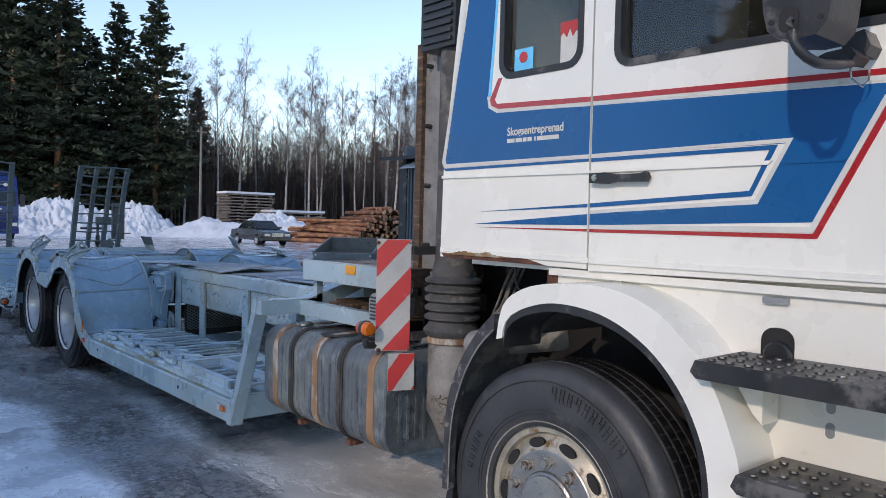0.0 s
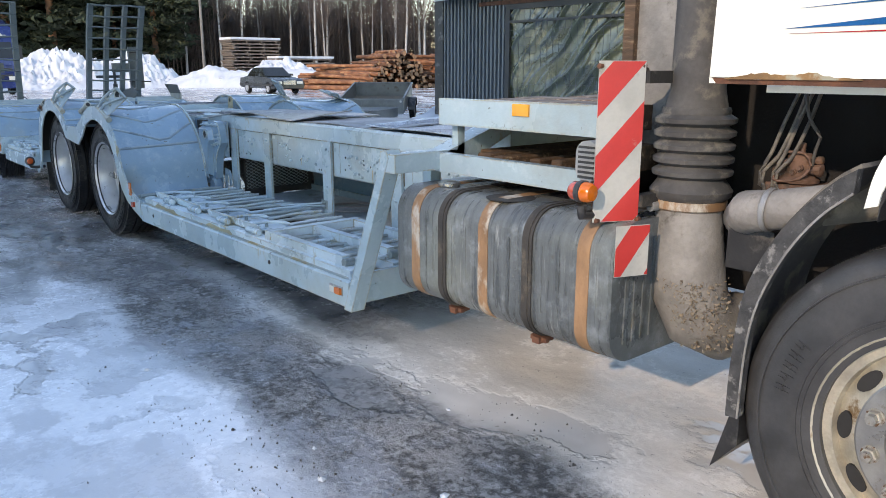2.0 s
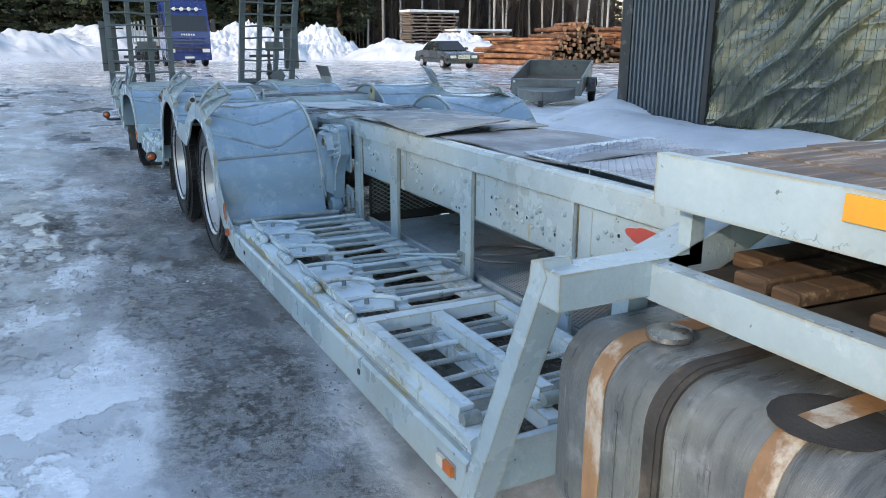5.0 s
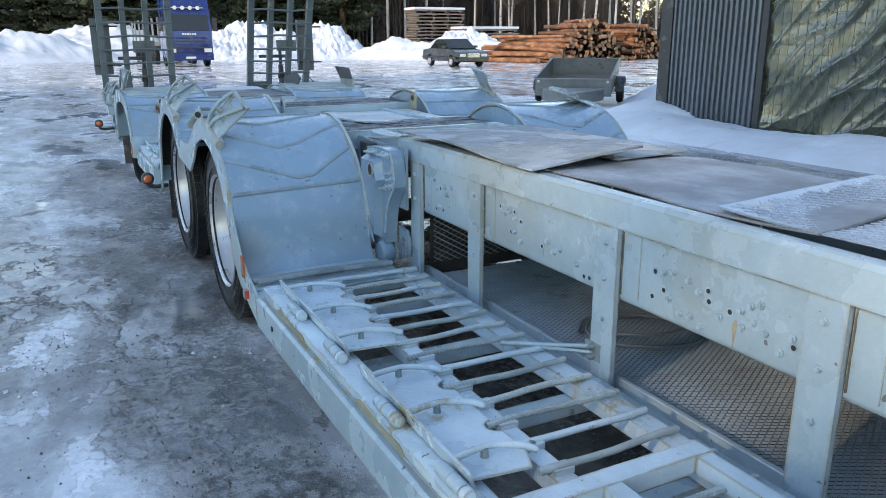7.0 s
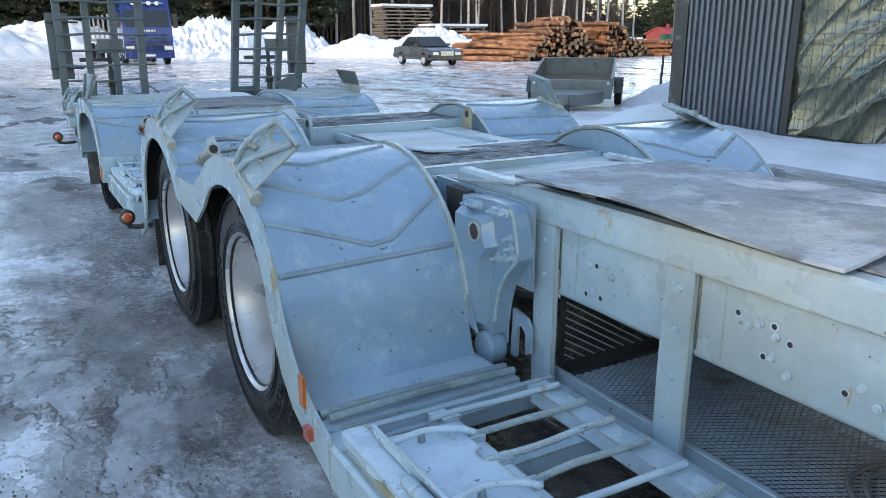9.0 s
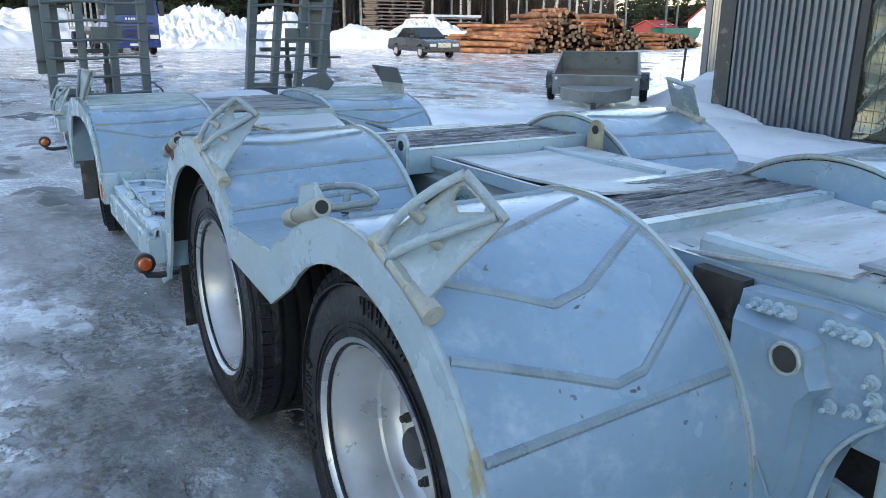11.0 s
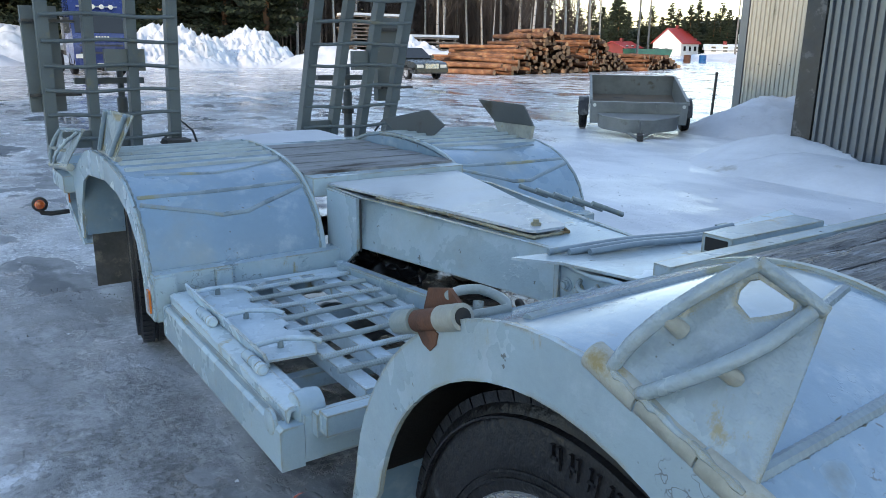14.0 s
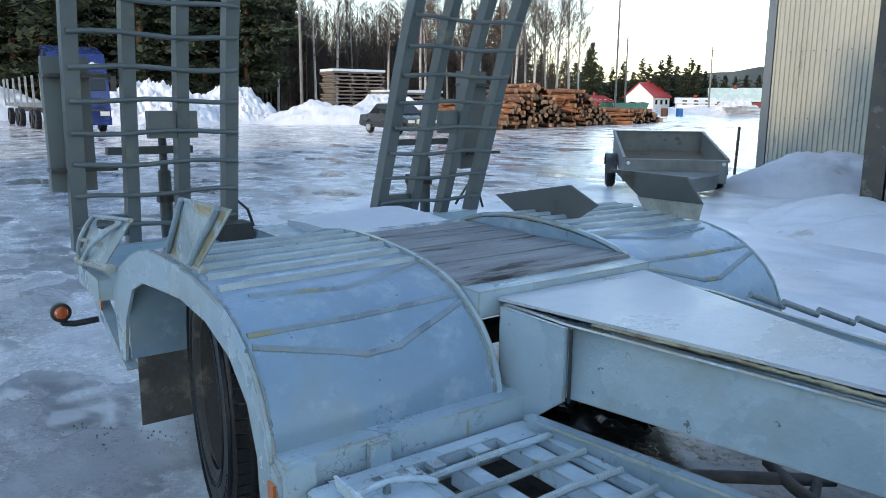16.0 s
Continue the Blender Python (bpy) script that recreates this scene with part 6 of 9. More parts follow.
# -- wheel housings over the two rear axles --
def fender_surface(cy, cz, r):
    def s(x, a, out=0.0):
        return (x, cy - (r + out) * math.cos(radians(a)), cz + (r + out) * math.sin(radians(a)))
    return s


def rib(bm, s, line, r=0.0125, n=5, out=0.004):
    pts = []
    for (x0, a0), (x1, a1) in zip(line, line[1:]):
        for u in np.linspace(0, 1, n)[:-1]:
            pts.append(s(x0 + (x1 - x0) * u, a0 + (a1 - a0) * u, out))
    pts.append(s(line[-1][0], line[-1][1], out))
    bb = ribbed_bar(smooth_line(pts, 0.02), r * 0.94, 0.013, 0.0016)
    me = bpy.data.meshes.new("t")
    bb.to_mesh(me)
    bb.free()
    bm.from_mesh(me)
    bpy.data.meshes.remove(me)


FW = 0.69                     # width of a housing
A1, A2, AZ, R1, R2 = 8.13, 9.50, 0.50, 0.605, 0.62
RIBS1 = [[(0.02, 29), (FW - 0.02, 31)], [(0.02, 47), (0.36, 35), (0.44, 36), (FW - 0.02, 50)], [(0.02, 66), (0.30, 53), (0.40, 55), (FW - 0.02, 69)],
         [(0.08, 80), (0.26, 73), (0.36, 76), (FW - 0.06, 86)], [(0.04, 96), (FW - 0.05, 96)]]
RIBS2 = [[(0.02, 46), (FW - 0.02, 48)], [(0.02, 60), (FW - 0.02, 62)], [(0.10, 80), (0.3, 76), (0.42, 77), (FW - 0.04, 82)], [(0.05, 100), (FW - 0.05, 102)], [(0.05, 122), (FW - 0.05, 122)]]


def housings():
    s1, s2 = fender_surface(A1, AZ, R1), fender_surface(A2, AZ, R2)
    prof = [(7.47, 0.41), (7.50, 0.45)] + arc(A1, AZ, R1, 4, 137, 28) + [(8.66, 0.905), (9.02, 0.905)] + arc(A2, AZ, R2, 41, 178, 28) + [(10.12, 0.46)]
    bm = bmesh.new()
    sheet(bm, prof, 0.0, FW, -0.008)
    return bm, s1, s2


HOUSE = {}
for side in (1, -1):
    fit = mirror if side < 0 else (lambda b: b)
    bm, s1, s2 = housings()
    hs = HOUSE[side] = part("wheel_housing", fit(bm), GREY_D, lorry, "rounded grey-blue wheel housing over two axles", smooth=40)
    for s, ribs in ((s1, RIBS1), (s2, RIBS2)):
        for k, line in enumerate(ribs):
            bm = bmesh.new()
            rib(bm, s, line)
            gb_ = part("grip_bar", fit(bm), GRIPM, hs, "welded grip bar")
            # dark beads draw dirt and contact shadow along both sides of the bar
            for e in (-1.1, 1.1):
                part("weld_bead", fit(bead([s(x, a + e, 0.001) for x, a in line], 0.0055, k + e)), SEAM, gb_)
    # side plate: the outer rim of the housing
    po = [(7.16, 0.44), (7.27, 0.47), (7.40, 0.53), (7.49, 0.62)] + arc(A1, AZ, R1 + 0.012, 22, 128, 24) + [(8.60, 0.955), (8.65, 0.915), (9.03, 0.905)] + arc(A2, AZ, R2 + 0.012, 43, 172, 26) + [(10.16, 0.45), (10.33, 0.36)]
    pi = [(10.30, 0.325), (10.13, 0.40)] + [(q, w) for q, w in arc(A2, AZ, R2 - 0.095, 170, 35, 22)] + [(9.05, 0.79), (8.66, 0.755)] + arc(A1, AZ, R1 - 0.10, 135, 12, 22) + [(7.56, 0.48), (7.46, 0.40), (7.30, 0.34), (7.16, 0.30)]
    bm = bmesh.new()
    prism(bm, po + pi, "x", -0.003, 0.009)
    part("side_plate", fit(bm), GREY, hs, "grey-blue rim plate of the wheel housing", bevel=0.0025)
    bm = bmesh.new()
    sheet(bm, arc(A1, AZ, R1 + 0.006, 3, 134, 28), FW - 0.012, FW + 0.006, -0.012)
    sheet(bm, arc(A2, AZ, R2 + 0.006, 42, 176, 28), FW - 0.012, FW + 0.006, -0.012)
    part("inner_lip", fit(bm), GREY, hs)
    ins = [(7.45, 0.52)] + arc(A1, AZ, R1 - 0.004, 22, 134, 20) + [(8.66, 0.90), (9.03, 0.90)] + arc(A2, AZ, R2 - 0.004, 43, 178, 20) + [(10.1, 0.46), (9.9, 0.62), (7.75, 0.62)]
    bm = bmesh.new()
    prism(bm, ins, "x", FW - 0.008, FW)
    part("inner_cheek", fit(bm), GREY_D, hs)
    # lining sheet under each arch, far darker than the housing's paint
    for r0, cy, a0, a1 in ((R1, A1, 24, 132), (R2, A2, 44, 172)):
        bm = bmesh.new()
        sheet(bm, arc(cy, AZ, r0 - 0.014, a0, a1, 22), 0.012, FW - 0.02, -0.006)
        part("arch_liner", fit(bm), BAYM, hs, "black lining inside the housing")
    part("foot_plate", fit(B((0.01, 0.70, 7.11, 7.52, 0.414, 0.428))), GREY, hs)
    part("foot_bar", fit(ribbed_bar([(0.03, 7.235, 0.462), (0.35, 7.238, 0.466), (FW, 7.235, 0.462)], 0.013, 0.02, 0.001)), WELD, hs, "round bar along the housing's foot")
    part("foot_bar", fit(T([(0.02, 7.285, 0.452), (0.34, 7.282, 0.458), (FW, 7.285, 0.452)], 0.017, 12)), WELD, hs, "round bar along the housing's foot")
    part("foot_rail", fit(B((0.012, 0.70, 7.21, 7.30, 0.429, 0.441))), GREY, hs)
    for r0, cy, a0, a1, sd in ((R1, A1, 22, 130, 3), (R2, A2, 44, 174, 5)):
        for x in (0.011, FW - 0.014):
            part("weld_seam", fit(bead([(x, *p) for p in arc(cy, AZ, r0 + 0.004, a0, a1, 14)], 0.0065, sd + x)), STAINP, hs, "uneven weld seam")
    for y in (A1, A2):
        flat_wheel(lorry, 0.055, y, AZ, 0.492, side=side)
for y in (A1, A2):
    part("axle", T([(0.45, y, AZ), (2.05, y, AZ)], 0.07, 12), GRIME, lorry)
# lorry's near-side reflectors on the housing's foot
part("reflector", B((-0.012, -0.002, 7.33, 7.37, 0.46, 0.56)), AMBER, lorry, "amber reflector strip", bevel=0.004)
part("marker_lamp", B((-0.022, -0.002, 7.28, 7.32, 0.375, 0.415)), REDL, lorry, "small red marker lamp", bevel=0.005)


FLAPM = surface("greenish_flap_paint", (0.295, 0.375, 0.405), 0.26, 0.0, 0.18, 4.0, (0.25, 0.26, 0.20), 0.66, 4.0, grain=34, relief=1.0, relief_dist=0.009, spec=0.5)
weathered(FLAPM, (0.33, 0.27, 0.14), 0.62, 6.0, 0.72, 0.9)


HINGEM = surface("worn_hinge_paint", (0.34, 0.345, 0.30), 0.42, 0.0, 0.25, 9.0, (0.30, 0.23, 0.11), 0.56, 9.0, grain=70, relief=0.4)


def ray_to(poly, cu, cv, q):
    """Where a ray from an inner point leaves a convex outline."""
    du, dv = math.cos(q), math.sin(q)
    best = 9.0
    for (u0, v0), (u1, v1) in zip(poly, poly[1:] + poly[:1]):
        eu, ev = u1 - u0, v1 - v0
        den = du * ev - dv * eu
        if abs(den) < 1e-9:
            continue
        t = ((u0 - cu) * ev - (v0 - cv) * eu) / den
        k = ((u0 - cu) * dv - (v0 - cv) * du) / den
        if t > 0 and -1e-6 <= k <= 1 + 1e-6:
            best = min(best, t)
    return cu + du * best, cv + dv * best


def tilted_flap(host, base_a, base_b, tip_a, tip_b, fit=lambda b: b, plain=False):
    """Upright wheel-stop flap: a plate with a bar frame, a window and a hinge along its foot."""
    a, b, c, d = (Vector(p) for p in (base_a, base_b, tip_b, tip_a))
    nrm = (b - a).cross(d - a).normalized()

    def at(u, v, w=0.0):
        return a * (1 - u) * (1 - v) + b * u * (1 - v) + c * u * v + d * (1 - u) * v + nrm * w
    bm = bmesh.new()
    if plain:
        quad = [[bm.verts.new(at(u, v, w)) for u, v in ((0, 0), (1, 0), (1, 1), (0, 1))] for w in (0.0, 0.005)]
        bm.faces.new(quad[0][::-1])
        bm.faces.new(quad[1])
        for k in range(4):
            bm.faces.new((quad[0][k], quad[0][(k + 1) % 4], quad[1][(k + 1) % 4], quad[1][k]))
    else:
        sheet_edge = [(0.02, 0.0), (0.94, 0.0), (1.0, 1.0), (0.04, 1.0)]
        gap = [(0.13, 0.87), (0.15, 0.80), (0.22, 0.74), (0.40, 0.715), (0.66, 0.88), (0.62, 0.915), (0.18, 0.905)]
        cu, cv = 0.33, 0.82
        turns = sorted({round(2 * math.pi * k / 28, 5) for k in range(28)} | {round(math.atan2(v - cv, u - cu) % (2 * math.pi), 5) for u, v in sheet_edge + gap})
        loops = []
        for w in (0.0, 0.006):
            for line in (sheet_edge, gap):
                ring = []
                for q in turns:
                    u, v = ray_to(line, cu, cv, q)
                    dent = 0.006 * noise.noise(Vector((u * 3.0, v * 3.0, base_a[1]))) * (1 - v)
                    ring.append(bm.verts.new(at(u, v, w + dent)))
                loops.append(ring)
        o0, i0, o1, i1 = loops
        for k in range(len(turns)):
            m = (k + 1) % len(turns)
            for quad in ((o1[k], o1[m], i1[m], i1[k]), (o0[m], o0[k], i0[k], i0[m]), (o0[k], o0[m], o1[m], o1[k]), (i0[m], i0[k], i1[k], i1[m])):
                bm.faces.new(quad)
    bmesh.ops.recalc_face_normals(bm, faces=bm.faces)
    fl = part("wheel_stop", fit(bm), FLAPM, host, "upright wheel-stop flap with bent bars", smooth=20)
    if plain:
        for u in (0.10, 0.80):
            part("bar", fit(ribbed_bar([at(u, 0.05, 0.012), at(u, 0.5, 0.013), at(u, 0.97, 0.012)], 0.011)), GRIPM, fl, "ribbed bar")
    else:
        for way in ([(0.07, 0.03, 0.006), (0.05, 0.20, 0.022), (0.03, 0.45, 0.030), (0.02, 0.75, 0.022), (0.05, 0.97, 0.010)],
                    [(0.27, 0.02, 0.006), (0.36, 0.16, 0.024), (0.50, 0.38, 0.034), (0.68, 0.66, 0.026), (0.86, 0.93, 0.012)],
                    [(0.02, 0.97, 0.008), (0.50, 0.975, 0.008), (1.0, 0.97, 0.008)]):
            part("bar", fit(T(smooth_line([at(*p) for p in way], 0.02), 0.0102, 12)), FLAPM, fl, "bent round bar")
        for u, v, u1, v1 in ((0.12, 0.44, 0.04, 0.45), (0.62, 0.42, 0.53, 0.42)):
            part("bar_foot", fit(T([at(u, v, 0.0), at(u1, v1, 0.030)], [0.013, 0.009], 10)), HINGEM, fl)
        part("foot_seam", fit(bead([at(0.04, 0.015, 0.008), at(0.5, 0.02, 0.009), at(0.92, 0.015, 0.008)], 0.006, base_a[1])), FLAPM, fl, "lumpy weld along the foot")
        for q0, q1, q2 in (((0.55, 0.20), (0.60, 0.27), (0.66, 0.26)), ((0.40, 0.50), (0.46, 0.58), (0.44, 0.64)), ((0.74, 0.22), (0.80, 0.31), (0.79, 0.36))):
            part("paint_crack", fit(T([at(*q0, 0.0068), at(*q1, 0.0068), at(*q2, 0.0068)], 0.0009, 4)), GRIME, fl)
    r = 0.0165 if plain else 0.0225
    for u0, u1 in ((-0.08, 0.28), (0.68, 1.06)):
        part("hinge_barrel", fit(T([a + (b - a) * u0 - nrm * 0.010, a + (b - a) * u1 - nrm * 0.010], r, 18)), HINGEM, fl, "painted hinge barrel")
    part("hinge_sleeve", fit(T([a + (b - a) * 0.295 - nrm * 0.010, a + (b - a) * 0.665 - nrm * 0.010], r * 0.93, 18)), HINGEM, fl)
    part("hinge_pin", fit(T([a + (b - a) * 0.2 - nrm * 0.010, a + (b - a) * 1.075 - nrm * 0.010], r * 0.45, 12)), HINGEM, fl)
    return fl


def lying_flap(host, p0, p1, rust):
    """Wheel-stop folded down on the housing: barrel along the rim, loop bar, upright lug."""
    a, b = Vector(p0), Vector(p1)
    d = b - a
    g = 0.72 if rust else 1.0
    br = part("hinge_barrel", T([a - d * 0.08, a + d * 0.25], 0.0248, 20), HINGEM if not rust else WELD, host, "painted hinge barrel")
    part("hinge_sleeve", T([a + d * 0.275, a + d * 0.685], 0.0215, 18), RUSTY if rust else HINGEM, br)
    e = d.normalized()
    bm = bmesh.new()
    tube(bm, [a + d * 0.71, a + d * 1.05], 0.0248, 20)
    part("hinge_sleeve", bm, HINGEM, br)
    part("barrel_gap", T([a + d * 0.24, a + d * 0.72], 0.019, 14), GRIME, br)
    part("pipe_mouth", T([a + d * 1.05, a + d * 1.05 + e * 0.002], 0.0165, 14), DARKIN, br)
    c = a + d * 0.5
    part("lug", P([(b.y + 0.20 * g, b.z - 0.06 * g), (b.y + 0.206 * g, b.z - 0.042 * g), (b.y + 0.185 * g, b.z + 0.018 * g), (b.y + 0.09 * g, b.z + 0.043 * g), (b.y + 0.038 * g, b.z + 0.012 * g), (b.y + 0.03 * g, b.z - 0.015 * g)], "x", a.x + 0.026, a.x + 0.034),
         RUSTY if rust else GREY, br, "rusted lug" if rust else "", bevel=0.002)
    part("loop_bar", T(smooth_line([b + Vector(q) * g for q in ((0.03, 0.09, 0.025), (0.08, 0.115, 0.022), (0.135, 0.10, 0.020), (0.150, 0.03, 0.014), (0.128, -0.028, 0.006), (0.08, -0.012, 0.0), (0.03, 0.004, -0.004))], 0.02), 0.0095, 11), WELD, br)
    part("loop_bar", T([b + Vector((0.075, 0.03, -0.03)) * g, b + Vector((0.09, 0.045, 0.012)) * g], 0.010, 10), WELD, br)
    part("loop_plate", P([(b.x + 0.03 * g, b.y + 0.01 * g), (b.x + 0.125 * g, b.y - 0.022 * g), (b.x + 0.14 * g, b.y + 0.03 * g), (b.x + 0.05 * g, b.y + 0.08 * g)], "z", b.z - 0.018 * g, b.z - 0.012 * g), STAINP, br)
    if rust:
        part("rust_patch", P([(c.y + p * 0.62, c.z + q * 0.7) for p, q in ((-0.06, -0.02), (-0.05, -0.055), (-0.02, -0.08), (0.02, -0.07), (0.05, -0.045), (0.07, -0.03), (0.02, -0.005))], "x", -0.006, -0.002), RUSTY, br, "rust patch")


for side in (1, -1):
    fit = mirror if side < 0 else (lambda b: b)
    hs = HOUSE[side]
    if side > 0:
        tilted_flap(hs, (0.005, 7.97, 1.112), (0.005, 7.77, 1.03), (0.12, 7.81, 1.275), (0.17, 7.745, 1.19), fit)
        tilted_flap(hs, (0.005, 9.40, 1.128), (0.005, 9.14, 1.04), (0.12, 9.25, 1.295), (0.17, 9.185, 1.24), fit)
    else:
        tilted_flap(hs, (0.03, 9.45, 1.13), (0.03, 9.25, 1.09), (0.16, 9.40, 1.29), (0.16, 9.22, 1.26), fit)
        tilted_flap(hs, (0.05, 8.20, 1.12), (0.05, 7.95, 1.08), (0.30, 8.12, 1.20), (0.30, 7.92, 1.17), fit)
lying_flap(HOUSE[1], (0.0, 8.448, 1.06), (0.005, 8.272, 1.122), False)
lying_flap(HOUSE[1], (0.0, 9.915, 1.025), (0.005, 9.735, 1.09), True)

# -- decks between the housings --
def cracked_plank(x0, x1, y0, y1, z, seed):
    """Plank whose top has split into long ragged splinters."""
    bm = bmesh.new()
    nx, ny = 46, 13
    top = []
    for i in range(nx):
        for j in range(ny):
            u, v = i / (nx - 1), j / (ny - 1)
            x = x0 + (x1 - x0) * u
            y = y0 + (y1 - y0) * v
            h = 0.008 * noise.noise(Vector((x * 3.5, y * 55, seed))) + 0.006 * noise.noise(Vector((x * 9, y * 110, seed + 3)))
            top.append(bm.verts.new((x, y, z + h - (0.006 if j in (0, ny - 1) else 0))))
    low = [bm.verts.new((a.co.x, a.co.y, z - 0.035)) for a in top]
    for i in range(nx - 1):
        for j in range(ny - 1):
            a, b, c, d = i * ny + j, (i + 1) * ny + j, (i + 1) * ny + j + 1, i * ny + j + 1
            bm.faces.new([top[k] for k in (a, b, c, d)])
    rim = [i * ny for i in range(nx)] + [(nx - 1) * ny + j for j in range(1, ny)] + [i * ny + ny - 1 for i in range(nx - 2, -1, -1)] + [j for j in range(ny - 2, 0, -1)]
    for a, b in zip(rim, rim[1:] + rim[:1]):
        bm.faces.new((top[a], low[a], low[b], top[b]))
    bmesh.ops.delete(bm, geom=[v for v in bm.verts if not v.link_faces], context="VERTS")
    return bm



for y0, y1, z in ((8.10, 8.62, 1.0), (9.36, 9.90, 1.04)):
    part("deck_beam", B((FW + 0.01, 2 * CX - FW - 0.01, y1 - 0.05, y1, z - 0.10, z + 0.004)), GREY, lorry, "grey-blue cross beam", bevel=0.008)
    bmn = part("deck_beam", B((FW + 0.01, 2 * CX - FW - 0.01, y0, y0 + 0.05, z - 0.10, z + 0.004)), GREY, lorry, "grey-blue cross beam", bevel=0.012)
    for k in range(4):
        w = (y1 - y0 - 0.11) / 4
        part("plank", cracked_plank(FW + 0.02, 2 * CX - FW - 0.02, y0 + 0.055 + w * k, y0 + 0.055 + w * k + w - 0.006, z + 0.006 - 0.004 * (k % 2), k + y0), WOODX, bmn, "black splintered plank", smooth=25)
for xe, s in ((0.74, 1), (1.76, -1)):
    ey = part("lifting_eye", P([(9.20, 1.0), (9.20, 1.07)] + [(9.24 - 0.045 * math.cos(q), 1.085 + 0.045 * math.sin(q)) for q in np.linspace(0.2, math.pi - 0.2, 8)] + [(9.29, 1.07), (9.29, 1.0)], "x", xe, xe + 0.014 * s), OCHRE if s < 0 else GREY, lorry, "lifting eye plate", bevel=0.003)
    part("eye_hole", LT([(0.02, -0.003), (0.02, 0.017)], (xe if s > 0 else xe - 0.014, 9.24, 1.085), 14, "x"), DARKIN, ey)
for xa in (0.93, 1.47):
    inn = 0.03 if xa < 1 else -0.03
    o = xa + (0.0 if xa < 1 else 0.10)
    part("main_beam", P([(o, 0.62), (o, 0.925), (o + inn, 0.935), (o + inn, 0.965), (o + 3 * inn, 0.965), (o + 3 * inn, 0.62)], "y", 7.86, 10.30), STAINP, lorry, bevel=0.004)
    part("beam_lip", P([(o + inn * 0.5, 0.967), (o + inn * 0.4, 1.012), (o + inn * 0.75, 1.014), (o + inn * 1.1, 1.006), (o + inn * 1.1, 0.967)], "y", 8.63, 9.355), GREY, lorry, bevel=0.002)
part("well_side", B((0.755, 0.765, 7.5, 10.2, 0.45, 0.82)), GREY_D, lorry)
for k in range(16):
    bm = bmesh.new()
    nut(bm, 0.928, 8.86 + 0.026 * (k % 5) + (0.16 if 4 < k < 10 else 0) + ((-0.12 if k < 13 else 0.33) if k > 9 else 0), 0.895 - 0.014 * (k % 2), 0.0125, 0.022)
    part("beam_bolt", bm, WELD, lorry)
part("hatch", warped(1.03, 1.74, 8.40, 9.33, 1.0, 0.014, 2.2, 0.01, lambda u, v: 0.05 * max(0, 0.55 - v) * (1 - u)), BOARD, lorry, "worn flat hatch board")
part("hatch", warped(0.86, 1.95, 7.70, 8.12, 0.975, 0.012, 6.2, 0.01, lambda u, v: -0.03 * (1 - v)), BOARD, lorry, "worn flat hatch board")
part("rear_plate", P([(0.74, 0.66), (0.74, 0.94), (1.76, 0.94), (1.76, 0.66)], "y", 10.245, 10.262), GREY, lorry, "grey-blue tail plate", bevel=0.004)
for fit in (lambda b: b, mirror):
    tw = part("tail_web", fit(B((0.722, 0.737, 9.86, 10.262, 0.64, 0.955))), GREY, lorry, "bolted grey-blue side plate at the tail", bevel=0.003)
    part("web_rim", fit(B((0.712, 0.7215, 10.245, 10.264, 0.64, 0.955))), GREY, tw, bevel=0.003)
    for y, z in ((10.218, 0.898), (10.168, 0.896), (10.215, 0.843), (10.168, 0.839), (10.076, 0.894), (10.075, 0.841), (10.02, 0.90)):
        bm = bmesh.new()
        lathe(bm, [(0.021, 0.0), (0.021, -0.003), (0.017, -0.0035)], (0.7225, y, z), 16, "x")
        nut(bm, 0.720, y, z, 0.0155, 0.016)
        part("tail_bolt", fit(bm), GREY, tw)
    part("tail_hook", fit(T(smooth_line([(0.722, 10.165, 0.925), (0.70, 10.155, 0.913), (0.695, 10.13, 0.905), (0.70, 10.105, 0.913), (0.722, 10.098, 0.925)], 0.01), 0.0075, 10)), GREY, tw, "curved hook")
    part("bent_lip", fit(T(smooth_line([(0.715, 10.262, 0.958), (0.705, 10.20, 0.962), (0.712, 10.12, 0.950), (0.71, 10.02, 0.957), (0.716, 9.88, 0.955)], 0.02), 0.008, 8)), GREY, tw, "hammered upper lip")
part("tail_tube", B((0.60, 0.74, 9.78, 9.86, 0.915, 0.975)), OCHRE, lorry, "ochre box tube end", bevel=0.004)
part("tail_deck", P([(0.594, 10.313), (0.68, 10.195), (0.745, 9.96), (1.755, 9.96), (1.82, 10.195), (1.906, 10.313), (1.60, 10.265), (1.25, 10.215), (0.90, 10.265)], "z", 0.966, 0.974), GREY_P, lorry, "notched tail deck sheet with pointed corners", bevel=0.002)
for k in range(3):
    bar = smooth_line([(0.70 + 0.05 * k, 10.278 - 0.032 * k, 0.983), (0.98, 10.243 - 0.03 * k, 0.990), (1.22, 10.206 - 0.03 * k, 0.984), (1.44 - 0.04 * k, 10.205 - 0.032 * k, 0.986)], 0.03)
    part("tail_bar", T(bar, 0.0095, 8), GRIPM, lorry)
tube_ = part("stow_tube", B((1.10, 1.56, 9.965, 10.065, 0.975, 1.035)), GREY, lorry, "short box tube on the tail deck", bevel=0.006)
part("tube_mouth", B((1.097, 1.1005, 9.978, 10.052, 0.985, 1.025)), DARKIN, tube_)
part("coupling", B((1.05, 1.45, 10.25, 10.55, 0.62, 0.80)), GRIME, lorry, bevel=0.03)
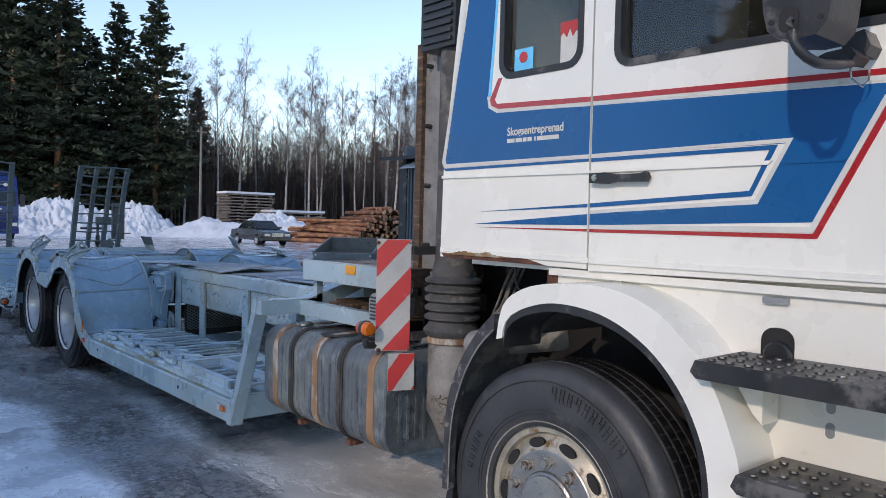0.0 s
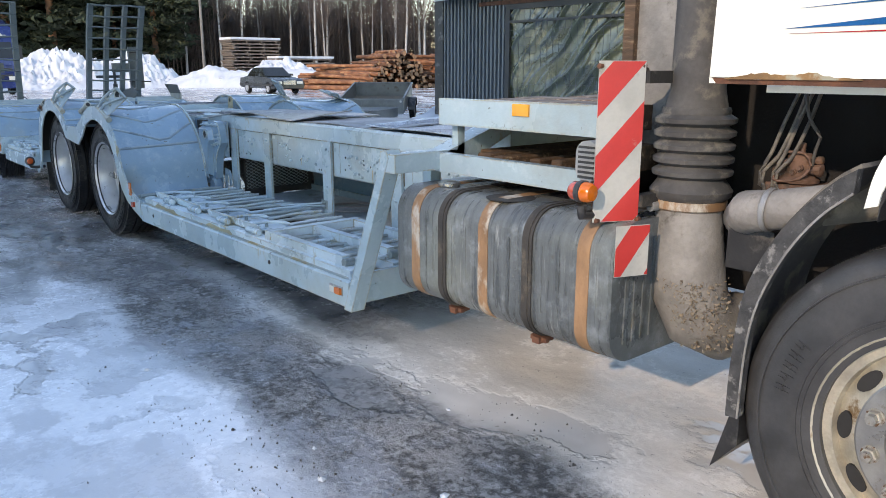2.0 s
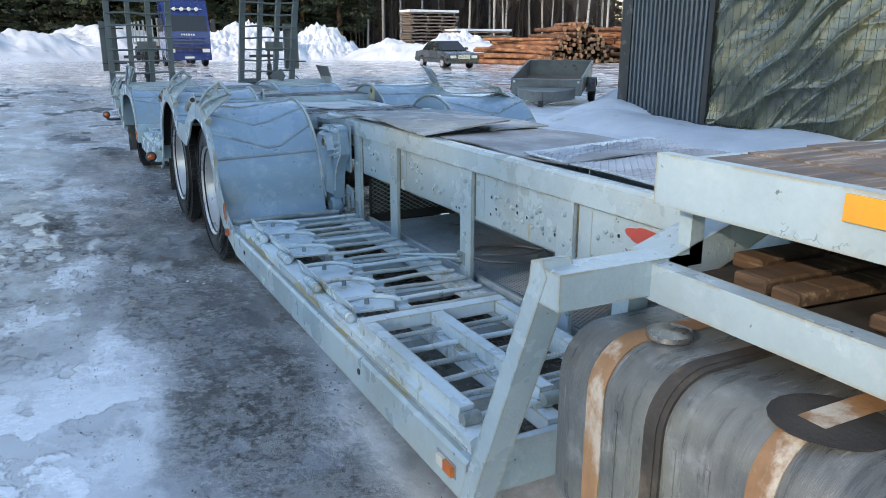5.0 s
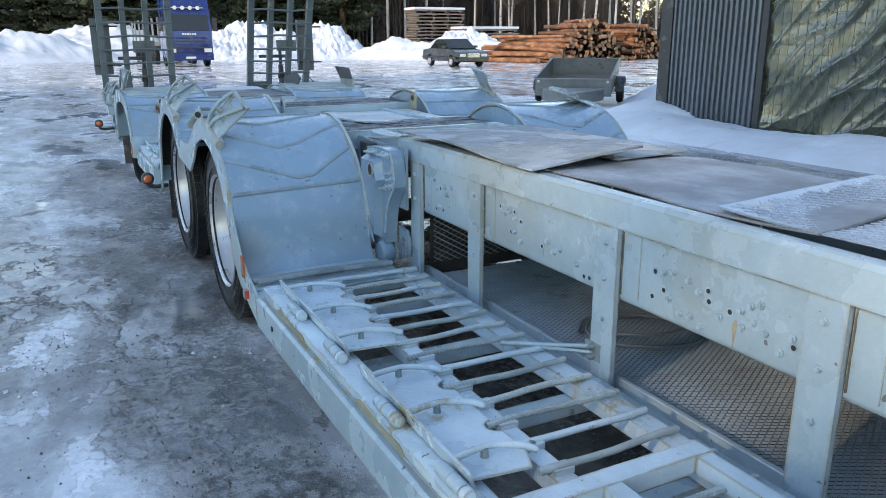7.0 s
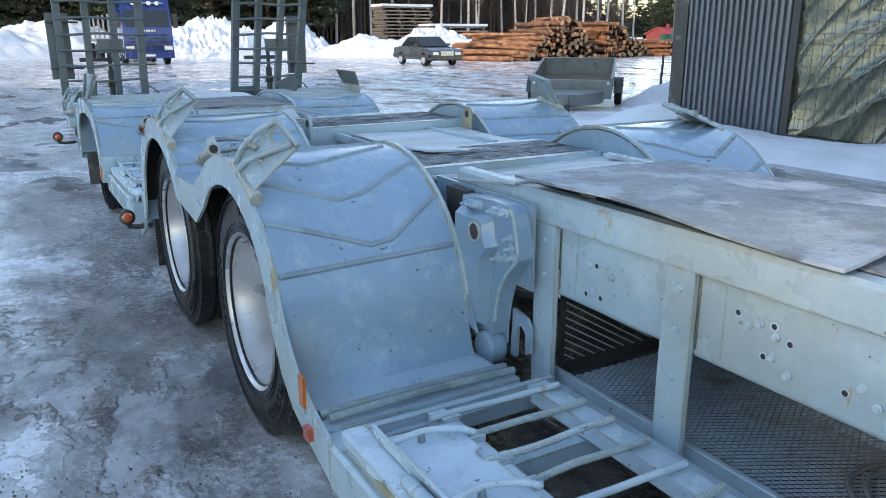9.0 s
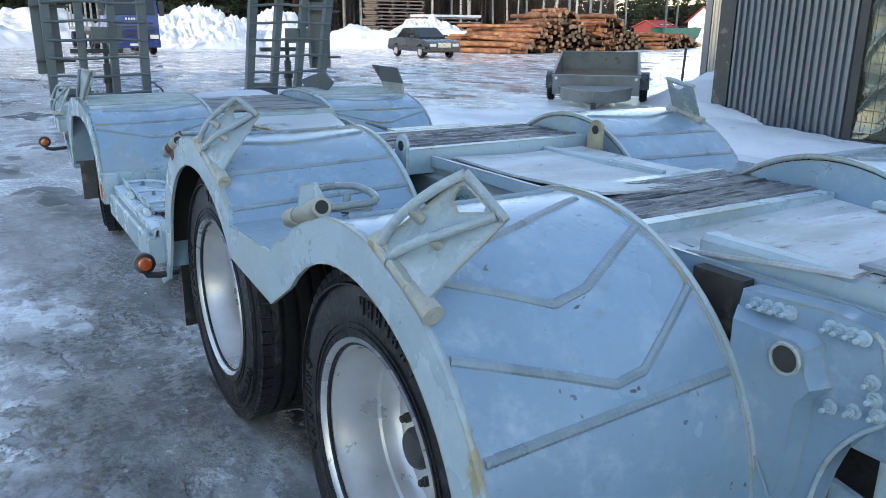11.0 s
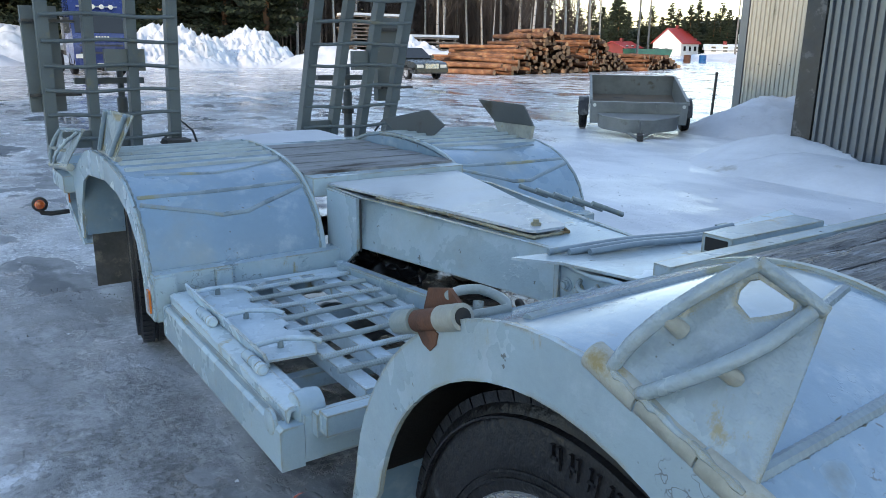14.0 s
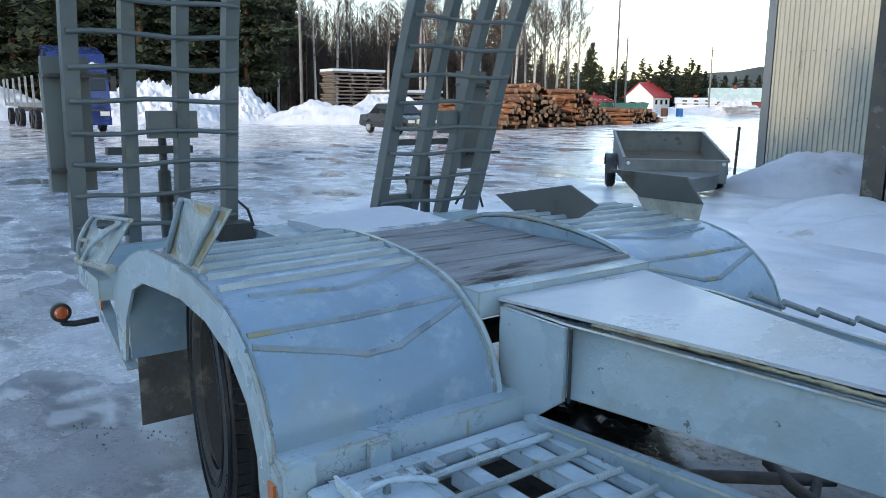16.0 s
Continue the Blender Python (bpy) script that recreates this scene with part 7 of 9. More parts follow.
# lift arm beside the front housing
part("web_plate", B((0.803, 0.815, 7.30, 7.95, 0.70, 1.0)), GREY_D, lorry, "grey-blue web plate behind the casting")
arm = part("lift_arm", P([(7.64, 0.985), (7.60, 0.988), (7.43, 0.999), (7.345, 0.99), (7.325, 0.975), (7.284, 0.846), (7.288, 0.82), (7.305, 0.803), (7.34, 0.77), (7.385, 0.70), (7.405, 0.634), (7.416, 0.568), (7.43, 0.51), (7.60, 0.49), (7.66, 0.60), (7.665, 0.8)], "x", 0.737, 0.80), GREY_D, lorry, "cast grey-blue lift arm", bevel=0.012, seg=2)
boss = P([(7.65, 0.945), (7.56, 0.945), (7.46, 0.945), (7.435, 0.93), (7.425, 0.875), (7.405, 0.845), (7.44, 0.80), (7.445, 0.70), (7.45, 0.60), (7.47, 0.53), (7.60, 0.52), (7.65, 0.80)], "x", 0.695, 0.739)
for v in boss.verts:
    if v.co.x < 0.70:
        v.co.y, v.co.z = 7.53 + (v.co.y - 7.53) * 0.80, 0.76 + (v.co.z - 0.76) * 0.90
part("arm_boss", boss, GREY_D, arm, "raised middle of the casting", bevel=0.020, seg=4)
lip = [(7.345, 0.985), (7.326, 0.97), (7.290, 0.846), (7.296, 0.818), (7.345, 0.768), (7.388, 0.70), (7.408, 0.634), (7.419, 0.568)]
part("arm_rim", T(smooth_line([(0.736, *p) for p in lip], 0.015), 0.0055, 8), GREY, arm, "rounded edge of the casting")
part("pivot_hole", LT([(0.036, 0.004), (0.038, -0.006), (0.034, -0.009), (0.029, -0.008), (0.028, 0.01)], (0.695, 7.490, 0.885), 28, "x", closed=True), GREY, arm)
part("pivot_core", LT([(0.029, 0.0), (0.029, -0.003)], (0.694, 7.490, 0.885), 20, "x"), GRIME, arm, "dark pin bore")
for x, low in ((0.792, 0.0),):
    part("roller_fork", P([(7.60, 0.60), (7.43, 0.60), (7.422, 0.54), (7.425, 0.47 + low), (7.45, 0.44 + low), (7.50, 0.44 + low), (7.58, 0.48 + low)], "x", x, x + 0.010), GREY_D, arm, "fork of the roller", bevel=0.004)
part("roller", LT([(0.018, -0.034), (0.052, -0.034), (0.062, -0.026), (0.064, -0.018), (0.064, 0.024), (0.058, 0.034), (0.018, 0.034)], (0.750, 7.465, 0.452), 32, "x"), GREY_D, arm, "grey guide roller")
part("link_plate", P([(7.42, 0.60), (7.34, 0.585), (7.315, 0.55), (7.318, 0.46), (7.34, 0.45), (7.345, 0.53), (7.37, 0.55), (7.395, 0.53), (7.40, 0.42), (7.43, 0.42)], "x", 0.815, 0.83), GREY_D, arm, "curved link beside the roller", bevel=0.004)
part("arm_shield", P([(7.66, 0.99), (7.64, 0.42), (7.76, 0.42), (7.80, 0.99)], "x", 0.76, 0.80), GRIME, arm)
for y, z in ((7.600, 0.962), (7.572, 0.964), (7.546, 0.966), (7.520, 0.968), (7.430, 0.966), (7.407, 0.967), (7.384, 0.968), (7.362, 0.968), (7.332, 0.888), (7.322, 0.857), (7.312, 0.827), (7.405, 0.803), (7.358, 0.815)):
    bm = bmesh.new()
    lathe(bm, [(0.0165, 0.002), (0.0165, -0.004), (0.013, -0.006)], (0.736, y, z), 14, "x")
    nut(bm, 0.732, y, z, 0.0108, 0.018)
    lathe(bm, [(0.0055, 0.0), (0.0055, -0.030), (0.003, -0.032)], (0.732, y, z), 8, "x")
    part("arm_bolt", bm, NUTB, arm)
# orange side lamp on a stalk at the tail
def stalk_lamp(host, x, y, z, xb):
    sl = part("side_lamp", LT([(0.036, -0.026), (0.047, -0.024), (0.049, -0.010), (0.046, 0.012), (0.03, 0.016)], (x, y, z), 28, "y"), BLACK, host, "round orange side lamp on a stalk")
    for s in (-1, 1):
        part("lens", LT([(0.033, 0.0), (0.032, s * 0.024), (0.025, s * 0.034), (0.005, s * 0.037)], (x, y + s * 0.012, z), 22, "y"), REDL if s > 0 else LAMPO, sl, "orange lens")
    part("lamp_stalk", T([(x, y, z - 0.035), (x + 0.01, y, z - 0.06), (x + 0.06, y, z - 0.07), (xb, y, z - 0.065)], 0.016, 8), BLACK, sl)


stalk_lamp(lorry, -0.095, 10.20, 0.475, 0.05)
part("tail_flap", B((0.05, 0.62, 10.12, 10.135, 0.16, 0.46)), BLACK, lorry, "black rubber mud flap", bevel=0.004)


# ---- the transporter's trailer ----
trailer = thing("car_transporter_trailer", (CX, 12.6, 0), "grey-blue one-axle car transporter trailer with raised loading ramps", "trailer")
TX = -0.02                    # near side of the trailer
TA = 12.78
TW = 0.79


THOUSE = [(11.975, 0.56), (11.99, 0.64), (12.03, 0.73), (12.08, 0.795), (12.15, 0.855), (12.22, 0.898), (12.30, 0.93), (12.42, 0.957), (12.56, 0.976), (12.72, 0.988),
          (12.88, 0.992), (13.04, 0.987), (13.20, 0.965), (13.34, 0.925), (13.50, 0.86)]


def profile_surface(prof):
    """A point of the bent sheet: way across x, way along the profile 0 to 1, standing out."""
    v = [Vector(p) for p in prof]
    L = [0.0]
    for a, b in zip(v, v[1:]):
        L.append(L[-1] + (b - a).length)

    def s(x, u, out=0.0):
        t = u * L[-1]
        i = max(k for k in range(len(v) - 1) if L[k] <= t + 1e-9)
        d = (v[i + 1] - v[i]).normalized()
        p = v[i] + d * (t - L[i])
        return (x, p.x - d.y * out, p.y + d.x * out)
    return s


RAMP = surface("grey_green_ramp", (0.095, 0.115, 0.115), 0.45, 0.0, 0.15, 3.0, (0.16, 0.15, 0.10), 0.6, 4.0)
DFLAP = surface("dark_plate", (0.075, 0.085, 0.085), 0.6, 0.0, 0.2, 3.0, (0.05, 0.045, 0.035), 0.6, 4.0)
LIDM = surface("pale_worn_lid", (0.47, 0.51, 0.53), 0.35, 0.0, 0.15, 2.0, (0.33, 0.30, 0.22), 0.62, 4.0, stretch=(1, 2, 1), grain=40, relief=0.4)
# drawbar: tapering box with a wedge-shaped lid
for s in (1, -1):
    bm = bmesh.new()
    vs = [(0.87, 12.05, 0.60), (0.87, 12.05, 0.875), (0.86, 11.75, 0.875), (0.86, 11.75, 0.64), (1.06, 10.55, 0.86), (1.06, 10.55, 0.66)]
    lo = [bm.verts.new(v) for v in (vs[0], vs[1], vs[2], vs[4], vs[5], vs[3])]
    hi = [bm.verts.new((v[0] + 0.02, v[1], v[2])) for v in (vs[0], vs[1], vs[2], vs[4], vs[5], vs[3])]
    bm.faces.new(lo)
    bm.faces.new(hi[::-1])
    for i in range(6):
        j = (i + 1) % 6
        bm.faces.new((lo[i], hi[i], hi[j], lo[j]))
    part("drawbar_side", mirror(bm) if s < 0 else bm, GREY, trailer, "tapering grey-blue drawbar side", bevel=0.003)
part("drawbar_bottom", P([(0.87, 12.0), (1.63, 12.0), (1.44, 10.6), (1.06, 10.6)], "z", 0.665, 0.68), GRIME, trailer)
part("drawbar_lid", P([(0.875, 12.09), (1.655, 12.09), (1.53, 11.63), (1.37, 11.10), (1.265, 10.81), (1.24, 10.79), (1.105, 10.79), (1.08, 10.82), (1.02, 11.265), (0.94, 11.70)], "z", 0.878, 0.889), LIDM, trailer, "wedge-shaped worn lid on the drawbar", bevel=0.002)
part("drawbar_top", P([(0.88, 12.0), (1.62, 12.0), (1.435, 10.56), (1.065, 10.56)], "z", 0.845, 0.857), GREY, trailer)
part("lid_seam", bead([(0.935, 11.70, 0.874), (1.015, 11.265, 0.872), (1.078, 10.82, 0.866), (1.105, 10.785, 0.866), (1.24, 10.785, 0.866), (1.27, 10.81, 0.866), (1.375, 11.10, 0.868), (1.535, 11.63, 0.872)], 0.0065, 4.4), OCHRE, trailer, "rusty weld seam round the lid")
bm = bmesh.new()
lathe(bm, [(0.020, 0.0), (0.020, 0.010), (0.012, 0.012), (0.011, 0.022)], (1.16, 10.86, 0.889), 10, "z")
part("lid_bolt", bm, OCHRE, trailer)
part("drawbar_gusset", P([(11.73, 0.872), (11.73, 0.63), (11.90, 0.50), (12.04, 0.50), (12.04, 0.872)], "x", 0.845, 0.858), GREY, trailer, bevel=0.003)
part("drawbar_seam", B((0.852, 0.859, 11.708, 11.716, 0.63, 0.87)), DARKM, trailer)
part("drawbar_tube", T([(1.15, 11.72, 0.30), (1.70, 11.27, 0.30)], 0.022, 11), PIPEM, trailer)
part("drawbar_tube", T([(1.60, 11.46, 0.32), (1.543, 11.334, 0.30), (1.32, 10.85, 0.30)], 0.022, 11), PIPEM, trailer)
part("drawbar_tube", T([(1.64, 11.30, 0.30), (1.40, 11.20, 0.27)], 0.018, 11), PIPEM, trailer)
part("drawbar_hanger", T([(1.17, 11.70, 0.30), (1.17, 11.72, 0.68)], 0.014, 8), GRIME, trailer)
part("drawbar_hanger", T([(1.345, 10.90, 0.30), (1.345, 10.90, 0.68)], 0.014, 8), GRIME, trailer)
part("drawbar_eye", T([(1.25, 10.60, 0.70), (1.25, 10.42, 0.70)], 0.05, 12), GRIME, trailer)
bm = bmesh.new()
bmesh.ops.create_icosphere(bm, subdivisions=4, radius=1.0)
for v in bm.verts:
    k = 1 + 0.35 * noise.noise(v.co * 2.0) + 0.28 * abs(noise.noise(v.co * 5.0)) + 0.10 * noise.noise(v.co * 12.0)
    v.co = Vector((1.12 + 0.17 * v.co.x * k, 11.86 + 0.24 * v.co.y * k, 0.53 + 0.11 * v.co.z * k))
part("slung_sheet", bm, surface("wet_black_sheet", (0.008, 0.008, 0.009), 0.3, 0.0, 0.2, 6.0, grain=60, relief=0.3), trailer, "crumpled black sheet slung under the drawbar", smooth=60)

# front ladder platforms
tp1 = platform(trailer, 10.60, 11.89, 0.52, "wheel_platform")
for xa, xb in ((0.10, 0.205), (0.235, 0.29), (0.315, 0.345), (0.385, 0.43), (0.545, 0.60), (0.66, 0.79)):
    part("slot_bar", B((xa, xb, 11.775, 11.83, 0.505, 0.522)), GREY_P, tp1, bevel=0.004)
part("end_strip", B((0.10, 0.79, 11.83, 11.884, 0.485, 0.522)), GREY_P, tp1, "flat pale strip along the back end", bevel=0.005)
part("inner_strip", B((0.785, 0.82, 10.62, 11.884, 0.49, 0.520)), GREY_P, tp1, bevel=0.004)
part("square_tube", B((0.45, 0.51, 10.64, 11.78, 0.45, 0.512)), GREY_P, tp1, "worn square tube, pale as if lit from above", bevel=0.008)
for k in range(8):
    y = 11.73 - 0.137 * k
    bend = 0.012 * (k % 3 - 1)
    bm = ribbed_bar([(0.27, y + bend, 0.531), (0.45, y, 0.530), (0.65, y + 0.004, 0.529), (0.81, y - bend * 0.5, 0.529)], 0.0105)
    part("rung", bm, REBAR if k % 2 else GREY_P, tp1, "ribbed steel rung")
flap_plate(tp1, 10.95, 11.79, 0.10, 0.30, 0.532, 3)
part("round_end", LT([(0.02, -0.06), (0.05, -0.05), (0.055, 0.0), (0.05, 0.03), (0.02, 0.035)], (0.12, 10.66, 0.50), 18, "x"), GREY, tp1)
part("pin_head", LT([(0.04, 0.0), (0.04, -0.012), (0.03, -0.016)], (0.01, 10.68, 0.47), 18, "x"), GREY, tp1)
part("cheek_plate", P([(0.79, 11.83), (0.80, 11.83), (1.00, 10.52), (0.99, 10.52)], "z", 0.37, 0.552), GREY, tp1, "slanting inner side plate")
part("cheek_flange", P([(0.775, 11.83), (0.815, 11.83), (1.015, 10.50), (0.975, 10.50)], "z", 0.5525, 0.566), GREY, tp1, "folded upper edge", bevel=0.004)
part("cheek_seam", bead([(0.802, 11.35, 0.51), (0.90, 10.98, 0.50), (0.93, 10.78, 0.49), (0.945, 10.66, 0.40)], 0.004, 6.1), WELD, tp1)
part("nose_bar", B((0.10, 0.985, 10.50, 10.55, 0.47, 0.535)), GREY, tp1, "front cross bar", bevel=0.006)
part("nose_bar", B((0.10, 0.95, 10.565, 10.60, 0.44, 0.512)), GREY, tp1, "front cross bar", bevel=0.006)
part("nose_knuckle", LT([(0.03, -0.07), (0.05, -0.06), (0.055, 0.0), (0.05, 0.05), (0.03, 0.06)], (1.03, 10.49, 0.50), 18, "x"), GREY, tp1, "rounded knuckle")
part("wheel_platform", mirror(B((0.0, 0.06, 10.60, 11.83, 0.34, 0.47), (0.06, 0.8, 10.60, 11.83, 0.43, 0.47))), GREY, trailer)
for k in range(7):
    bm = bmesh.new()
    rung(bm, 0.05, 0.75, 11.8 - 0.17 * k, 0.485, k)
    part("rung", mirror(bm), WELD, trailer)
for k in range(5):
    part("far_hinge", mirror(T([(0.60, 11.1 + 0.13 * k, 0.80), (0.75, 11.15 + 0.13 * k, 0.86)], 0.012, 8)), WELD, trailer)

# wheel housings of the trailer
TRIBS = [[(TX + 0.02, 0.20), (0.34, 0.145), (0.46, 0.148), (TW - 0.02, 0.215)], [(TX + 0.02, 0.225), (0.36, 0.225), (TW - 0.02, 0.235)], [(TX + 0.10, 0.335), (0.40, 0.31), (0.52, 0.325), (TW - 0.03, 0.375)]]
TRIBS += [[(TX + 0.03, 0.378 + 0.063 * k), (0.4, 0.384 + 0.063 * k), (TW - 0.02, 0.395 + 0.063 * k)] for k in range(6)]
for side in (1, -1):
    fit = mirror if side < 0 else (lambda b: b)
    s3 = profile_surface(THOUSE)
    bm = bmesh.new()
    sheet(bm, THOUSE, TX, TW, -0.008)
    th = part("wheel_housing", fit(bm), GREY_D, trailer, "rounded grey-blue wheel housing", smooth=40)
    for k, line in enumerate(TRIBS):
        bm = bmesh.new()
        rib(bm, s3, line, 0.0135 if k < 3 else 0.020)
        gb_ = part("grip_bar", fit(bm), GRIPM if k < 3 else REBAR, th, "welded grip bar")
        # one dark bead per bar: its dirt and its shadow line
        part("weld_bead", fit(bead([s3(x, a + 0.010, 0.001) for x, a in line], 0.0055, k)), SEAM, gb_)
    po = [(11.90, 0.40), (11.92, 0.56), (11.96, 0.58)] + [(p[0] - 0.006, p[1] + 0.010) for p in THOUSE] + [(13.60, 0.83), (14.10, 0.77), (14.10, 0.68), (13.70, 0.68)]
    pi = [(13.66, 0.41), (13.56, 0.41), (13.50, 0.62), (13.36, 0.78), (13.18, 0.845), (12.95, 0.865), (12.70, 0.885), (12.45, 0.866), (12.25, 0.805), (12.12, 0.70), (12.06, 0.56), (12.05, 0.40)]
    part("side_plate", fit(P(po + pi, "x", TX - 0.012, TX)), GREY, th, "grey-blue rim plate of the wheel housing", bevel=0.0025)
    part("rear_strut", fit(P([(13.55, 0.37), (13.66, 0.42), (14.14, 0.62), (14.14, 0.55), (13.68, 0.36)], "x", TX - 0.012, TX + 0.04)), GREY, th, bevel=0.003)
    part("rear_box", fit(B((TX - 0.07, 0.76, 13.72, 14.16, 0.66, 0.76))), GREY, th, bevel=0.005)
    part("arch_back", fit(B((TX, TW, 13.49, 13.51, 0.44, 0.86))), GREY_D, th)
    bm = bmesh.new()
    sheet(bm, [(p[0] - 0.004, p[1] + 0.008) for p in THOUSE], TW - 0.012, TW + 0.008, -0.014)
    part("inner_lip", fit(bm), GREY, th)
    for x in (TX + 0.006, TW - 0.016):
        part("weld_seam", fit(bead([(x, p[0] - 0.004, p[1] + 0.004) for p in THOUSE], 0.0065, x)), WELD, th, "uneven weld seam")
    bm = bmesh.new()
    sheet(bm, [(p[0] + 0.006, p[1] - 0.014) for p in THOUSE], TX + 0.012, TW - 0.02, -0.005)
    part("arch_liner", fit(bm), BAYM, th, "black lining inside the housing")
    part("inner_cheek", fit(P([(p[0] + 0.004, p[1] - 0.004) for p in THOUSE] + [(13.5, 0.5), (12.1, 0.5)], "x", TW - 0.008, TW - 0.001)), GREY_D, th)
    bxf = part("front_box", fit(B((TX, 0.885, 11.905, 12.02, 0.40, 0.60))), GREY, th, "grey-blue box beam before the housing", bevel=0.010)
    for x, w in ((TX - 0.004, 0.09), (0.235, 0.075)):
        part("box_pad", fit(B((x, x + w, 11.884, 11.906, 0.40, 0.592))), GREY, bxf, bevel=0.005)
    part("mud_flap", fit(B((TX + 0.03, TX + 0.36, 13.52, 13.532, 0.11, 0.46))), BELLOWS, th, "dusty grey rubber mud flap", bevel=0.003)
    part("reflector", fit(B((TX - 0.022, TX - 0.013, 11.93, 11.97, 0.43, 0.53))), AMBER, th, "amber reflector", bevel=0.004)
    flat_wheel(trailer, 0.07, TA, 0.495, 0.492, 0.30, side, -10.0 * side, GRIME)
part("axle", T([(0.4, TA, 0.495), (2.1, TA, 0.495)], 0.06, 12), GRIME, trailer)
# upright and lying wheel stops
tilted_flap(trailer, (TX + 0.02, 12.93, 1.005), (TX + 0.03, 12.62, 0.995), (TX + 0.04, 12.80, 1.225), (TX + 0.10, 12.46, 1.215), plain=True)
tilted_flap(trailer, (TX - 0.08, 14.08, 0.79), (TX - 0.05, 13.62, 0.83), (TX - 0.02, 13.92, 1.03), (TX + 0.04, 13.46, 1.06))
# far plates coloured dark for the shade on their undersides
part("dark_flap", P([(13.32, 1.055), (12.756, 1.16), (12.57, 1.08), (12.70, 1.0), (13.155, 0.98)], "x", 1.89, 1.90), DFLAP, trailer, "raised dark wheel-stop plate", bevel=0.002)
df = part("dark_flap", P([(12.97, 1.195), (12.49, 1.19), (12.385, 1.065), (12.78, 1.062)], "x", 2.44, 2.452), DFLAP, trailer, "raised dark wheel-stop plate", bevel=0.002)
part("flap_foot", P([(12.80, 1.064), (12.40, 1.064), (12.42, 0.98), (12.74, 0.985)], "x", 2.446, 2.47), HINGEM, df, "pale foot of the wheel-stop plate", bevel=0.004)
# plank deck between the housings, rear cross member
dk = part("deck_beam", B((TW + 0.012, 2 * CX - TW - 0.012, 12.10, 12.20, 0.82, 0.915)), GREY, trailer, "grey-blue deck beam", bevel=0.006)
part("deck_beam", B((TW + 0.012, 2 * CX - TW - 0.012, 13.30, 13.40, 0.83, 0.925)), GREY, trailer, "grey-blue deck beam", bevel=0.006)
for k in range(7):
    part("plank", B((TW + 0.012, 2 * CX - TW - 0.012, 12.205 + 0.156 * k, 12.205 + 0.156 * k + 0.15, 0.89, 0.928 - 0.004 * (k % 2))), DECKW, dk, "weathered deck plank", bevel=0.004)
part("snow_patch", warped(1.0, 1.75, 13.42, 14.1, 0.90, 0.05, 3.3, 0.05), SNOW, trailer, "snow left on the deck")
part("rear_floor", B((TW + 0.012, 2 * CX - TW - 0.012, 13.42, 14.16, 0.78, 0.86)), GREY, trailer, bevel=0.005)
part("rear_beam", B((TX, 2 * CX - TX, 14.16, 14.26, 0.58, 0.76)), GREY, trailer, "grey-blue rear beam", bevel=0.008)
part("tow_jaw", B((0.62, 0.78, 14.05, 14.20, 0.80, 0.90)), GRIME, trailer, bevel=0.01)
stalk_lamp(trailer, -0.19, 14.14, 0.53, TX)
part("corner_reflector", B((TX - 0.016, TX - 0.008, 13.98, 14.03, 0.55, 0.61)), AMBER, trailer, bevel=0.003)


def loading_ramp(x0, x1, label, slope):
    def ramp_y(z):
        """The ramps lean towards the lorry and bend more at the top."""
        u = z - 0.80
        return 14.24 - slope * u - 0.10 * max(0, u - 0.95) ** 2 * 2.0

    rp = part("loading_ramp", B((x0 - 0.02, x1 + 0.02, 14.22, 14.30, 0.76, 0.82)), GREY, trailer, label, bevel=0.006)
    zs = np.linspace(0.80, 2.36, 14)
    for k in range(4):
        x = x0 + (x1 - x0) * k / 3
        bm = bmesh.new()
        f = [(ramp_y(z), z) for z in zs]
        g = [(ramp_y(z) + 0.085, z) for z in zs]
        w = 0.072 if k in (0, 3) else 0.062
        prism_strip(bm, [Vector(p) for p in f], [Vector(p) for p in g], "x", x - w / 2, x + w / 2)
        part("ramp_beam", bm, RAMP, rp, bevel=0.004)
    for k in range(10):
        z = 0.92 + 0.158 * k
        pts = [(x0 - 0.02 + (x1 - x0 + 0.04) * u, ramp_y(z) - 0.010, z + 0.008 * math.sin(u * 8 + k)) for u in np.linspace(0, 1, 8)]
        part("ramp_rung", T(pts, 0.0125, 8), RAMP, rp, "wavy ramp rung")
    part("gusset", B((x0 + 0.35, x0 + 0.60, ramp_y(1.42) + 0.02, ramp_y(1.42) + 0.075, 1.36, 1.50)), RAMP, rp)
    part("gusset", B((x0, x0 + 0.28, ramp_y(0.92) + 0.02, ramp_y(0.92) + 0.075, 0.86, 0.97)), RAMP, rp)
    leg = part("support_leg", LT([(0.035, 0.0), (0.035, 0.45), (0.022, 0.46), (0.022, 0.66), (0.012, 0.67)], (x0 + 0.48, 14.42, 0.72), 14, "z"), DFLAP, rp, "telescopic support leg")
    part("leg_collar", LT([(0.05, 0), (0.05, 0.05)], (x0 + 0.48, 14.42, 1.0), 14, "z"), BLACK, leg)
    part("hydraulic_hose", T([(x0 + 0.70, 14.36, 0.85), (x0 + 0.86, 14.40, 1.0), (x0 + 0.95, 14.42, 0.92), (x0 + 0.98, 14.40, 0.80)], 0.009, 6), BLACK, rp)
    part("stay", T([(x0 + 0.30, 14.34, 0.80), (x0 + 0.30, 14.36, 1.02)], 0.012, 8), BLACK, rp)
    part("stay_head", LT([(0.02, 0), (0.02, 0.06)], (x0 + 0.30, 14.36, 1.02), 10, "z"), BLACK, rp)
    part("tail_tube", B((x0 + 0.18, x0 + 0.62, 14.34, 14.40, 1.27, 1.31)), DFLAP, rp)
    return rp


